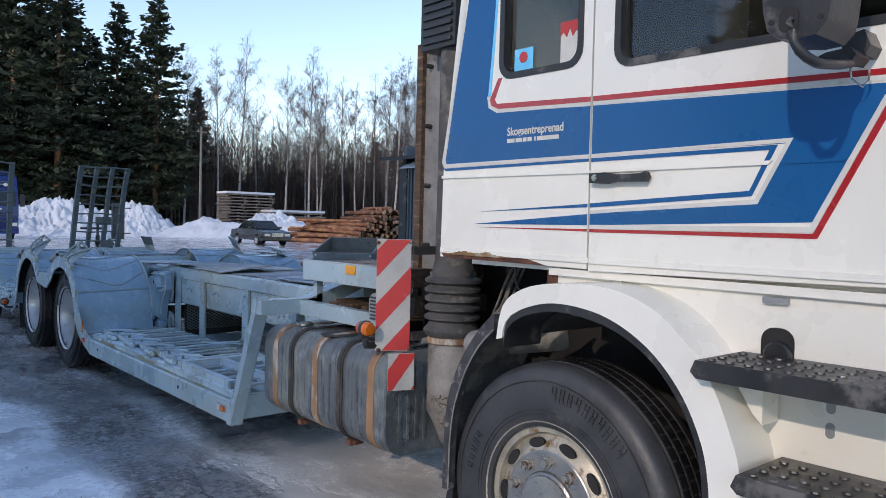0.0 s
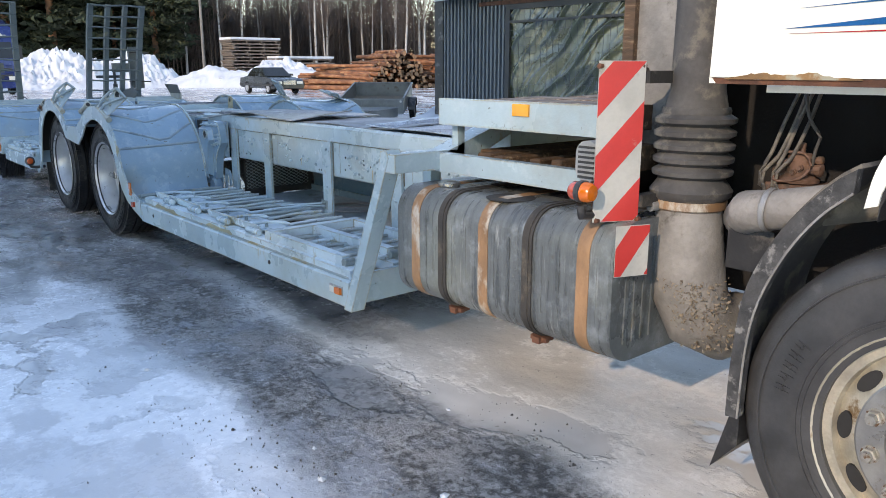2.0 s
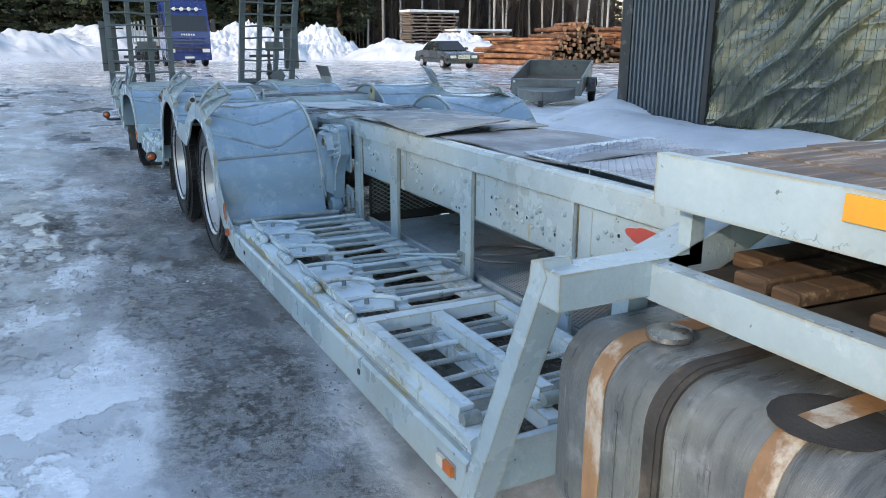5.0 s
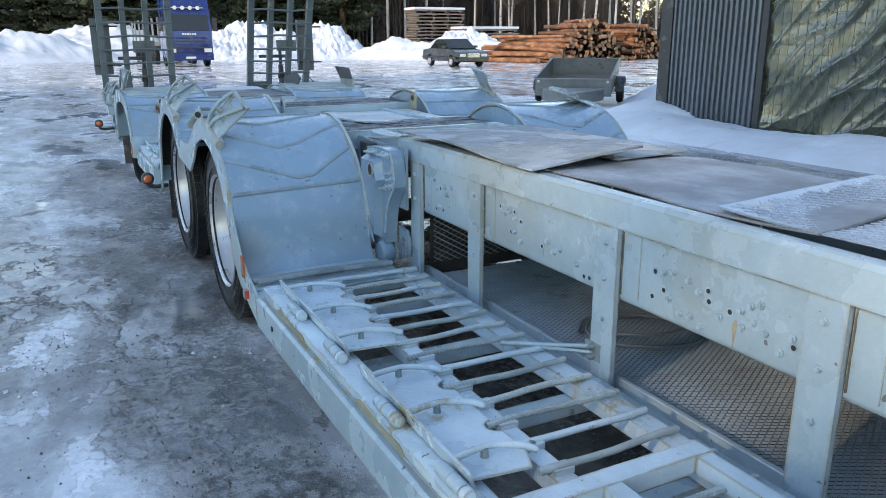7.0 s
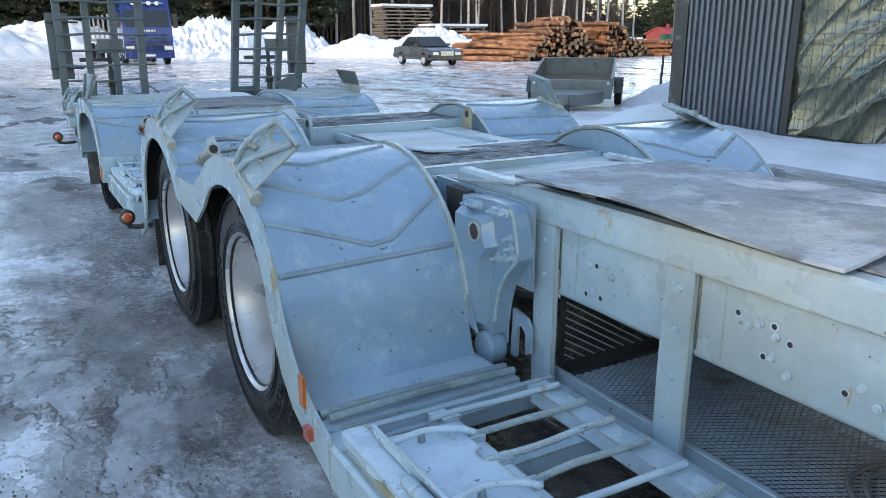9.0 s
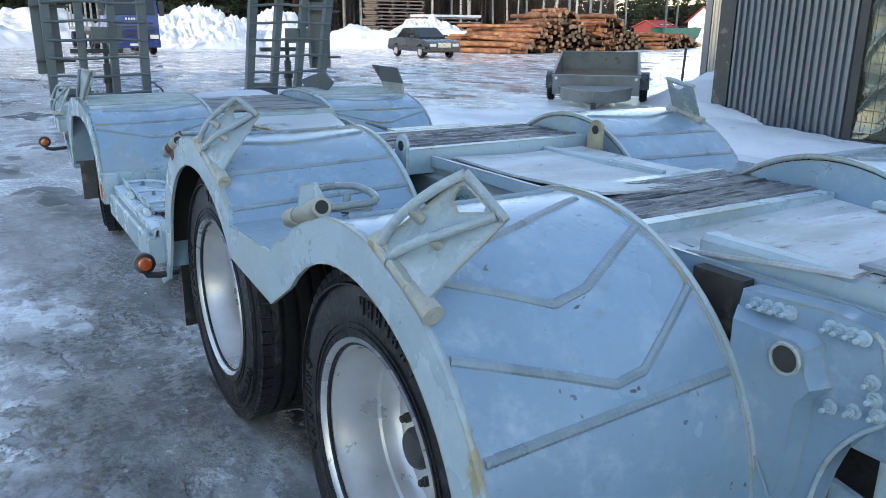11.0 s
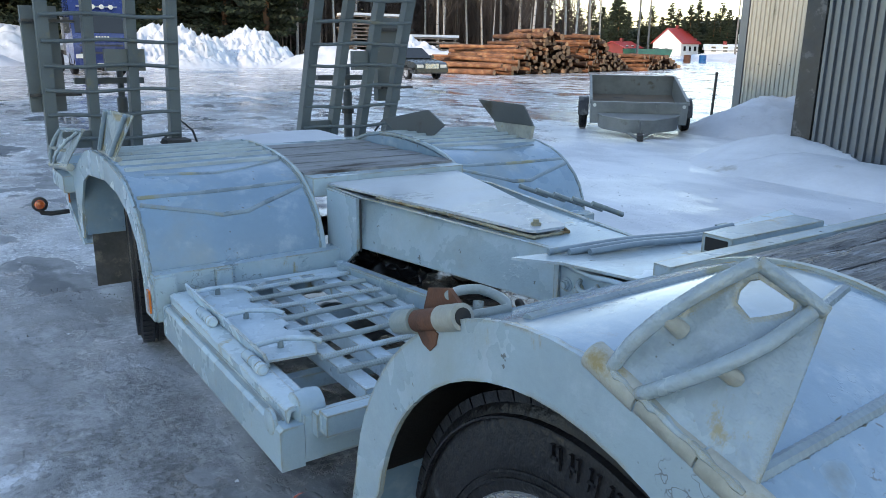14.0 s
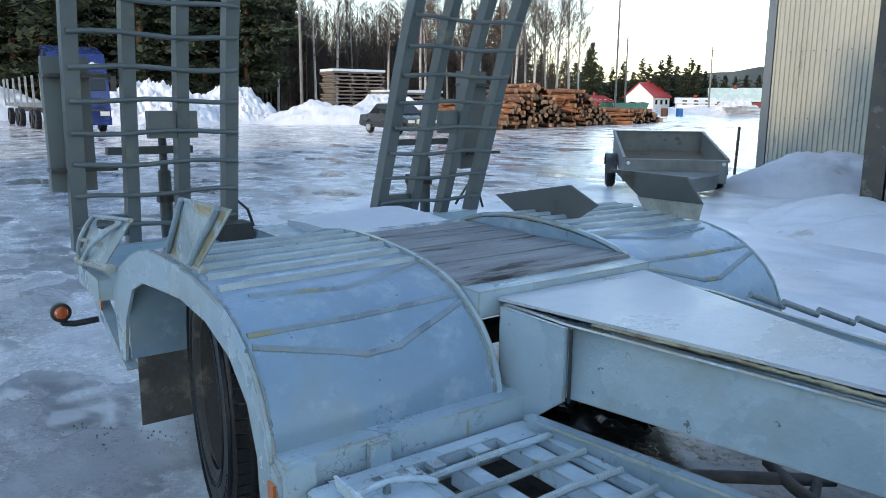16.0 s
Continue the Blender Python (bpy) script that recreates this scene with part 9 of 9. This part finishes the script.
# ---- log piles ----
def log_pile(cx, cy, ang, rows, cols, length, label, seed, lean, turn=0.0):
    random.seed(seed)
    rnd = random.Random(seed)
    pile = thing("log_pile", (cx, cy, 0), label, "log pile")
    M = Matrix.Translation((cx, cy, 0)) @ Matrix.Rotation(ang, 4, "Z")
    mesh_cache = []
    for v in range(4):
        bm = bmesh.new()
        r = (0.095, 0.11, 0.13, 0.15)[v]
        lathe(bm, [(r, 0.0), (r * 0.94, length * 0.5), (r * 0.88, length)], (0, 0, 0), 11, "y")
        for f in bm.faces:
            f.material_index = 1 if len(f.verts) > 4 else 0
        me = bpy.data.meshes.new("log")
        bm.to_mesh(me)
        bm.free()
        me.polygons.foreach_set("use_smooth", [len(p.vertices) < 5 for p in me.polygons])
        me.materials.append(BARKL)
        me.materials.append(LOGEND)
        mesh_cache.append((r, me))
    z = 0.14
    for row in range(rows):
        lo, hi = int(row * lean[0] + rnd.uniform(0, 1)), cols - int(row * lean[1] + rnd.uniform(0, 1))
        n = hi - lo
        for c in range(max(2, n)):
            r, me = rnd.choice(mesh_cache)
            ob = new("log", me)
            ob.parent = pile
            ob.matrix_parent_inverse = Matrix.Translation((-cx, -cy, 0))
            x = (c + lo - cols / 2) * 0.245 + rnd.uniform(-0.06, 0.06) + 0.12 * (row % 2)
            ob.matrix_basis = M @ Matrix.Translation((x, -length / 2 + rnd.uniform(-0.8, 0.8), z + rnd.uniform(-0.06, 0.07))) @ Euler((radians(rnd.uniform(-3.5, 3.5)), rnd.uniform(0, 6), radians(rnd.gauss(0, 12) + (turn if c + lo > cols * 0.36 else 4.0)))).to_matrix().to_4x4() @ Matrix.Diagonal((1, 1.0 + max(0.0, (rows - row) / rows * rnd.uniform(0.1, 0.75)), 1, 1))
        z += 0.200
    return pile


AX = math.atan2(0.30, 0.95)
log_pile(29.5, 46.0, AX, 13, 37, 3.6, "long pile of peeled reddish logs with cut ends", 3, (1.7, 1.0), -34.0)
log_pile(37.0, 48.2, AX + 0.05, 11, 30, 3.5, "low pile of reddish logs", 5, (0.5, 1.6), -34.0)
log_pile(45.0, 50.3, AX + 0.1, 5, 34, 3.6, "low pile of thin logs", 6, (0.8, 3.0), -30.0)


# ---- stacks of pallets and boards ----
def stack(cx, cy, w, d, z0, n, step, label):
    st = thing("board_stack", (cx, cy, 0), label, "stack")
    for k in range(n):
        z = z0 + step * k
        off = 0.15 * math.sin(k * 1.9)
        part("layer", B((cx - w / 2 + off, cx + w / 2 + off, cy - d / 2, cy + d / 2, z + step * 0.45, z + step * 0.82)), WOOD, st)
        for u in (-0.46, -0.15, 0.15, 0.46):
            part("spacer", B((cx + w * u - 0.06 + off, cx + w * u + 0.06 + off, cy - d / 2 + 0.02, cy + d / 2 - 0.02, z, z + step * 0.45)), WOOD, st)
    part("snow_cap", B((cx - w / 2 - 0.05, cx + w / 2 + 0.05, cy - d / 2 - 0.05, cy + d / 2 + 0.05, z0 + step * n - 0.02, z0 + step * n + 0.16)), SNOW, st, "flat cap of snow", bevel=0.06)
    part("plinth", B((cx - w / 2, cx + w / 2, cy - d / 2, cy + d / 2, 0, z0)), WOOD, st)


stack(28.4, 62.0, 4.4, 2.0, 1.0, 10, 0.27, "tall stack of weathered wooden pallets capped with snow")
stack(32.0, 60.0, 5.2, 2.0, 1.3, 3, 0.30, "low stack of boards under a thick snow cap")


# ---- trees ----
def needle_tree(name, h, spread, seed, bare, label):
    """Whorls of boughs of uneven length, each a fan of many drooping sprays."""
    rnd = random.Random(seed)
    tr = thing(name, (0, 0, 0), label, "tree", "trees at the yard's edge")
    part("trunk", T([(0, 0, 0), (0.08, 0.05, h * 0.5), (0, 0, h)], [h * 0.014, h * 0.009, 0.02], 8), PINEBARK, tr)
    verts, faces = [], []
    z = h * bare
    while z < h * 0.99:
        u = (z - h * bare) / (h * (1 - bare))
        base = spread * min(1.0, (1.02 - u) * 1.35) * min(1, 0.6 + u * 3)
        for k in range(rnd.randint(4, 6)):
            ln = base * rnd.choice((0.55, 0.75, 0.9, 1.0, 1.25)) * rnd.uniform(0.8, 1.1) + 0.25
            a = rnd.uniform(0, 6.283)
            dz = ln * (rnd.uniform(-0.30, 0.10) + 0.45 * u)
            d = Vector((math.cos(a), math.sin(a), 0))
            sd = Vector((-d.y, d.x, 0))
            m = max(8, int(ln * 17))
            for j in range(m):
                t = ((j + rnd.uniform(0.2, 1)) / m) ** 0.8
                p = d * ln * t + Vector((0, 0, z + dz * t + rnd.uniform(-0.18, 0.12))) + sd * rnd.uniform(-0.32, 0.32) * ln * t
                s = rnd.uniform(0.32, 0.66)
                q = sd * rnd.uniform(-1, 1) * s + d * s * rnd.uniform(0.2, 1.0) + Vector((0, 0, s * rnd.uniform(-0.5, 0.45)))
                w = d.lerp(sd, rnd.uniform(-0.5, 0.5)) * s * 0.35 + Vector((0, 0, s * rnd.uniform(-0.3, 0.45)))
                i = len(verts)
                verts += [p - w * 0.6, p + q * 0.6 - w * 0.7, p + q, p + w * 0.9]
                faces.append((i, i + 1, i + 2, i + 3))
        z += h * rnd.uniform(0.010, 0.020)
    me = bpy.data.meshes.new("crown")
    me.from_pydata([tuple(v) for v in verts], [], faces)
    me.materials.append(NEEDLE)
    cr = new("crown", me)
    cr.parent = tr
    cr["label"] = "dark green needle crown"
    return tr


def bare_birch(name, h, seed, label):
    """White trunk, rising limbs and a haze of fine hanging twigs."""
    rnd = random.Random(seed)
    tr = thing(name, (0, 0, 0), label, "tree", "bare birches")
    lean = Vector((rnd.uniform(-0.04, 0.04), rnd.uniform(-0.04, 0.04), 1))
    part("trunk", T([lean * (h * u) + Vector((0.12 * math.sin(u * 5 + seed), 0, 0)) for u in (0, 0.3, 0.6, 0.85, 1)], [h * 0.007, h * 0.0055, h * 0.0036, h * 0.0018, 0.012], 7), BIRCHM, tr, "white birch trunk")
    bm = bmesh.new()
    verts, faces = [], []

    def strip(pts, r):
        a = rnd.uniform(0, 3.14)
        s = Vector((math.cos(a), math.sin(a), 0)) * r
        i = len(verts)
        for p in pts:
            verts.append(tuple(p - s))
            verts.append(tuple(p + s))
        for k in range(len(pts) - 1):
            faces.append((i + 2 * k, i + 2 * k + 1, i + 2 * k + 3, i + 2 * k + 2))

    def branch(p, d, ln, r, depth):
        k = 3
        pts = [p]
        dd = d.copy()
        for i in range(k):
            dd = (dd + Vector((rnd.uniform(-0.22, 0.22), rnd.uniform(-0.22, 0.22), rnd.uniform(0.0, 0.2) if depth < 2 else rnd.uniform(-0.45, 0.05)))).normalized()
            pts.append(pts[-1] + dd * ln / k)
        if depth < 1:
            tube(bm, pts, [r * (1 - 0.28 * i) for i in range(k + 1)], 4)
        else:
            strip(pts, max(0.007, r))
        if depth < 3:
            for i in range((6, 6, 5)[depth]):
                q = pts[0].lerp(pts[-1], rnd.uniform(0.2, 1))
                nd = (dd + Vector((rnd.uniform(-0.9, 0.9), rnd.uniform(-0.9, 0.9), rnd.uniform(-0.3, 0.5)))).normalized()
                branch(q, nd, ln * rnd.uniform(0.35, 0.6), max(0.007, r * 0.42), depth + 1)
    for i in range(48):
        u = rnd.uniform(0.25, 0.98)
        a = rnd.uniform(0, 6.283)
        branch(lean * (h * u), Vector((math.cos(a), math.sin(a), rnd.uniform(0.6, 1.6))).normalized(), h * 0.23 * (1.18 - u) * rnd.uniform(0.7, 1.2), 0.05 * (1.2 - u), 0 if u < 0.85 else 1)
    tagged(part("branchwork", bm, TWIG, tr, "rising brown limbs", smooth=0), kind="stuff")
    me = bpy.data.meshes.new("crown")
    me.from_pydata(verts, [], faces)
    me.materials.append(TWIG)
    cr = new("crown", me)
    cr.parent = tr
    cr["label"] = "fine bare brown twigs"
    tagged(cr, kind="stuff")
    return tr


def plant(src, spots, first=True):
    for i, (x, y, s, a) in enumerate(spots):
        m = Matrix.Translation((x, y, 0)) @ Matrix.Rotation(a, 4, "Z") @ Matrix.Diagonal((s, s, s, 1))
        if i == 0:
            src.matrix_basis = m
        else:
            c = copy_thing(src, Matrix.Identity(4))
            c.matrix_basis = m


rt = random.Random(12)
A = needle_tree("pine", 24, 4.1, 1, 0.10, "tall broad dark green pine at the forest edge")
Bt = needle_tree("spruce", 22, 3.6, 2, 0.05, "dark green spruce at the forest edge")
C = needle_tree("pine", 22, 2.9, 3, 0.34, "tall pine with a reddish bare lower trunk")
D = needle_tree("spruce", 23, 4.6, 4, 0.06, "young spruce beyond the fields")
plant(A, [(10.5, 83.1, 1.15, 0), (13.6, 78.5, 1.2, 2.6), (16.5, 75.8, 1.12, 5.2), (21.9, 76.3, 0.92, 1.6), (24.9, 74.3, 0.98, 4.2), (8.6, 85.3, 1.1, 0.6), (3.8, 89.8, 1.1, 3.2)])
plant(Bt, [(13, 86.7, 1.2, 1.3), (16.5, 84, 1.12, 3.9), (20.4, 85.1, 1, 0.3), (25.9, 83.4, 0.85, 2.9), (30.1, 84.1, 0.7, 5.5), (7, 91.6, 1.2, 1.9), (0.2, 95, 1.15, 4.5)])
plant(C, [(15.2, 90.4, 1.1, 0.2), (22.5, 86.6, 0.95, 2.1), (33.4, 84.9, 0.75, 3.3), (61.9, 89.5, 0.6, 1), (64.5, 87.6, 0.62, 4)])
plant(D, [(145.1, 147, 0.72, 0)])
# trees behind the far houses: bearing, height over the eye line in degrees, kind
FAR_TREES = ((46.5, 3.9, D), (45.6, 3.0, D), (44.8, 3.3, A), (43.9, 2.9, D), (43.1, 3.4, A), (47.4, 2.7, D), (48.2, 2.5, A), (49.0, 2.9, A), (49.7, 2.3, D), (50.3, 3.1, A), (50.8, 2.7, A), (51.2, 2.3, D),
             (51.6, 3.0, A), (52.1, 3.3, A), (52.7, 2.7, D), (53.2, 2.4, A), (53.6, 3.1, A), (54.1, 2.8, D), (54.6, 2.3, D), (55.2, 1.9, A), (55.9, 2.0, D), (56.6, 1.8, A), (57.3, 2.0, D), (58.1, 1.9, A), (59.0, 2.1, D))
for bearing, lift, src in FAR_TREES:
    d = 212 + rt.uniform(-10, 14)
    sc = (1.6 + d * math.tan(radians(lift))) / 24.0
    tree = copy_thing(src, Matrix.Identity(4))
    tree.matrix_basis = Matrix.Translation((-0.7 + d * math.sin(radians(bearing)), 9.8 + d * math.cos(radians(bearing)), 0)) @ Matrix.Rotation(rt.uniform(0, 6.28), 4, "Z") @ Matrix.Diagonal((sc * 1.3, sc * 1.3, sc, 1))
    tagged(tree, "dark green conifer beyond the far houses")
# unseen rows of spruce, added to keep the sun off the transporter
for k in range(7):
    for src, x, y, sc in ((Bt, -36.0, -1.7 + 3.0 * k, 1.30), (D, -39.5, -2.75 + 3.1 * k, 1.36), (A, -43.0, -3.35 + 3.1 * k, 1.40)):
        tree = copy_thing(src, Matrix.Identity(4))
        tree.matrix_basis = Matrix.Translation((x + rt.uniform(-0.8, 0.8), y, 0)) @ Matrix.Rotation(rt.uniform(0, 6.28), 4, "Z") @ Matrix.Diagonal((sc * 1.15, sc * 1.15, sc * rt.uniform(0.86, 0.94), 1))
        tagged(tree, "tall dark green spruce added out of view to shade the transporter")
b1 = bare_birch("birch", 19, 5, "bare birch with white trunk at the forest edge")
b2 = bare_birch("birch", 18, 6, "bare birch with white trunk at the forest edge")
b3 = bare_birch("birch", 20, 7, "tall bare birch with white trunk")
plant(b1, [(28.6, 76.1, 1, 0), (38.7, 80.3, 0.8, 2.7), (45.8, 69.1, 0.62, 5.4), (35.3, 88.5, 0.9, 2.1), (49.1, 80.1, 0.62, 4.8), (38.4, 72.9, 0.95, 0), (48.9, 77.8, 1, 2.1), (48.2, 68.2, 1, 4.2), (48.1, 63, 0.95, 0.3), (58.8, 69.3, 1, 2.4), (64.3, 79.3, 1, 4.5)])
plant(b2, [(30.8, 73, 1.02, 0.9), (35.7, 63.6, 0.98, 3.6), (46.6, 66, 0.62, 0.3), (43.1, 84.7, 0.7, 3), (44.2, 78.7, 1, 0.7), (47.9, 73.6, 0.95, 2.8), (45.3, 62.8, 1.02, 4.9), (54.4, 68.1, 1.05, 1), (62.4, 71.3, 0.9, 3.1)])
plant(b3, [(33.4, 73.9, 1.02, 1.8), (39.6, 68.3, 0.72, 4.5), (48.6, 67, 0.55, 1.2), (45.5, 85.7, 0.62, 3.9), (43.5, 74.3, 0.9, 1.4), (53.1, 77.1, 1, 3.5), (51.4, 68.1, 1, 5.6), (52.3, 64.5, 0.9, 1.7), (59.8, 79.4, 1, 3.8)])

# the wood behind: trunks and a tangle of twigs too many to count
rw = random.Random(77)
bm = bmesh.new()


def quick_tree(x, y, h, conifer):
    tube(bm, [(x, y, 0), (x + rw.uniform(-0.3, 0.3), y, h)], [0.085, 0.02], 3)
    n = 80 if not conifer else 80
    for _ in range(n):
        u = rw.uniform(0.12, 1.0)
        a = rw.uniform(0, 6.283)
        ln = (0.9 + 2.2 * (1 - u)) * rw.uniform(0.5, 1.0)
        d = Vector((math.cos(a), math.sin(a), rw.uniform(0.2, 1.4) if not conifer else rw.uniform(-0.5, 0.1)))
        p = Vector((x, y, h * u))
        s = Vector((-d.y, d.x, rw.uniform(-0.3, 0.3))).normalized() * (0.035 if not conifer else 0.6)
        q = p + d * ln
        bm.faces.new([bm.verts.new(v) for v in (p - s * 0.4, p + s * 0.4, q + s * 0.5, q - s * 0.5)])


for k in range(1500):
    x = rw.uniform(14, 66)
    quick_tree(x, rw.uniform(84, 118) - 0.12 * x, rw.uniform(5, 13), False)
forest = tagged(part("forest", bm, TWIG, None, "", 0, 0), "dense leafless birch wood behind the yard", "forest", "", "stuff")
bm = bmesh.new()
for k in range(650):
    x = rw.uniform(-80, 78)
    quick_tree(x, rw.uniform(92, 128) - 0.08 * x, rw.uniform(10, 19) * (1.1 if x < 22 else 0.52), True)
tagged(part("forest", bm, NEEDLE, None, "", 0, 0), "dark evergreen wood behind the yard", "forest", "", "stuff")
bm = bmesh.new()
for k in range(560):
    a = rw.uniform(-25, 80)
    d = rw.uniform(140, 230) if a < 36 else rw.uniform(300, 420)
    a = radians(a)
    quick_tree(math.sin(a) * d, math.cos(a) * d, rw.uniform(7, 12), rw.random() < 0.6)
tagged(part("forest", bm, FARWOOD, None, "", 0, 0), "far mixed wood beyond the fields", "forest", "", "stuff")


def hill(a0, a1, r, h, n=120):
    bm = bmesh.new()
    lo, hi = [], []
    for k in range(n):
        a = radians(a0 + (a1 - a0) * k / (n - 1))
        z = h * (0.75 + 0.5 * noise.noise(Vector((k * 0.05, 1, 2))) + 0.08 * noise.noise(Vector((k * 0.8, 4, 2))))
        lo.append(bm.verts.new((math.sin(a) * r, math.cos(a) * r, -2)))
        hi.append(bm.verts.new((math.sin(a) * (r + 60), math.cos(a) * (r + 60), z)))
    for i in range(n - 1):
        bm.faces.new((lo[i], lo[i + 1], hi[i + 1], hi[i]))
    return bm


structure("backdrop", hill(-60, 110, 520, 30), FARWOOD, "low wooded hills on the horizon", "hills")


# ---- houses, skip, poles ----
def house(x, y, w, d, h, rh, ang, wall, roofm, label):
    M = Matrix.Translation((x, y, 0)) @ Matrix.Rotation(ang, 4, "Z")
    ho = thing("house", (x, y, 0), label, "house")
    part("wall", place(P([(-d / 2, 0), (d / 2, 0), (d / 2, h), (0, h + rh), (-d / 2, h)], "x", -w / 2, w / 2), M), wall, ho)
    for s in (-1, 1):
        part("roof", place(P([(s * (d / 2 + 0.5), h - 0.3), (s * (d / 2 + 0.5), h - 0.1), (0, h + rh + 0.25), (0, h + rh + 0.02)], "x", -w / 2 - 0.4, w / 2 + 0.4), M), roofm, ho)
    for u in (-0.3, 0.0, 0.3):
        wd = part("window", place(B((w * u - 0.5, w * u + 0.5, -d / 2 - 0.06, -d / 2 + 0.02, 1.1, 2.2)), M), GLASSD, ho)
        for z in (1.0, 2.2):
            part("window_board", place(B((w * u - 0.6, w * u + 0.6, -d / 2 - 0.05, -d / 2 + 0.01, z, z + 0.1)), M), HOUSEW, wd)
    part("chimney", place(B((-0.4, 0.4, -0.3, 0.3, h + rh - 0.3, h + rh + 0.9)), M), HOUSER, ho)
    return ho


house(154.2, 136.3, 8.8, 7.5, 3.0, 3.2, 0.2, HOUSEW, ROOFR, "white wooden house with a red roof")
house(170.5, 122.7, 12.0, 8, 2.2, 2.8, -0.9, HOUSER, surface("pale_green_roof", (0.42, 0.52, 0.48), 0.5, 0.0, 0.12, 0.8, (0.62, 0.65, 0.66), 0.55, 0.5), "red wooden house with a pale green roof")
house(142.0, 142.8, 10, 6, 1.8, 1.2, 0.3, HOUSER, ROOFR, "low red barn with a red roof")
house(154.6, 122.6, 8.5, 5, 1.7, 0.8, -0.85, HOUSEW, SNOW, "low white shed with a snow-covered roof")
for x, y, mat, label in ((73.2, 67.8, RUSTY, "rusty brown steel drum on the snow"), (74.3, 66.5, BLUE, "blue plastic drum on the snow")):
    dr = thing("drum", (x, y, 0), label, "drum", "drums")
    part("shell", LT([(0.02, 0.0), (0.40, 0.0), (0.42, 0.03), (0.40, 0.06), (0.40, 0.28), (0.42, 0.30), (0.40, 0.32), (0.40, 0.55), (0.42, 0.57), (0.40, 0.59), (0.40, 0.86), (0.42, 0.88), (0.40, 0.90)], (x, y, 0), 20, "z"), mat, dr)
    part("drum_lid", LT([(0.40, 0.885), (0.38, 0.87), (0.02, 0.87)], (x, y, 0), 20, "z"), mat, dr)
bank("snow_bank", 83.0, 64.8, 5.5, 3.2, 1.9, 71.0, 0.4, label="ploughed snow heap with boards on it")
for k in range(7):
    bd = part("board", B((-2.2, 2.2, -0.10, 0.10, 0.0, 0.05)), WOOD, None)
    bd.matrix_basis = Matrix.Translation((79.6 + 0.25 * k, 61.4 + 0.28 * k, 0.35 + 0.13 * k)) @ Matrix.Rotation(radians(-35 + 7 * k % 11), 4, "Z") @ Matrix.Rotation(radians(3.0 - k), 4, "Y")
    tagged(bd, "grey weathered board lying on the snow heap", "board", "boards on the snow heap")
SKX, SKY = 75.5, 74.8
skip = thing("skip", (SKX, SKY, 0), "green steel skip full of scrap beyond the log piles", "container")
part("tub", P([(SKX - 2.9, 0.3), (SKX - 3.5, 1.5), (SKX + 3.5, 1.5), (SKX + 2.9, 0.3)], "y", SKY, SKY + 2), GREENC, skip, bevel=0.03)
for o in (0.2, 1.5):
    part("skid", B((SKX - 2.8, SKX + 2.8, SKY + o, SKY + o + 0.3, 0, 0.3)), GRIME, skip)
part("scrap", lump(SKX - 3.2, SKX + 3.2, SKY + 0.1, SKY + 1.9, 18, 8, 1.45, lambda x, y: 0.35 * abs(noise.noise(Vector((x * 2, y * 2, 3))))), GRIME, skip, "dark scrap heap")
for x, y, h in ((70.5, 73, 19), (75, 75.4, 9.5), (97.4, 78.8, 9.5), (25.3, 64.5, 9.5)):
    po = thing("utility_pole", (x, y, 0), "tall wooden utility pole", "pole", "poles")
    part("mast", T([(x, y, 0), (x, y, h)], [0.14, 0.09], 8), POLEM, po)
    part("cross_arm", B((x - 0.5, x + 0.5, y - 0.05, y + 0.05, h - 0.5, h - 0.4)), WOOD, po)
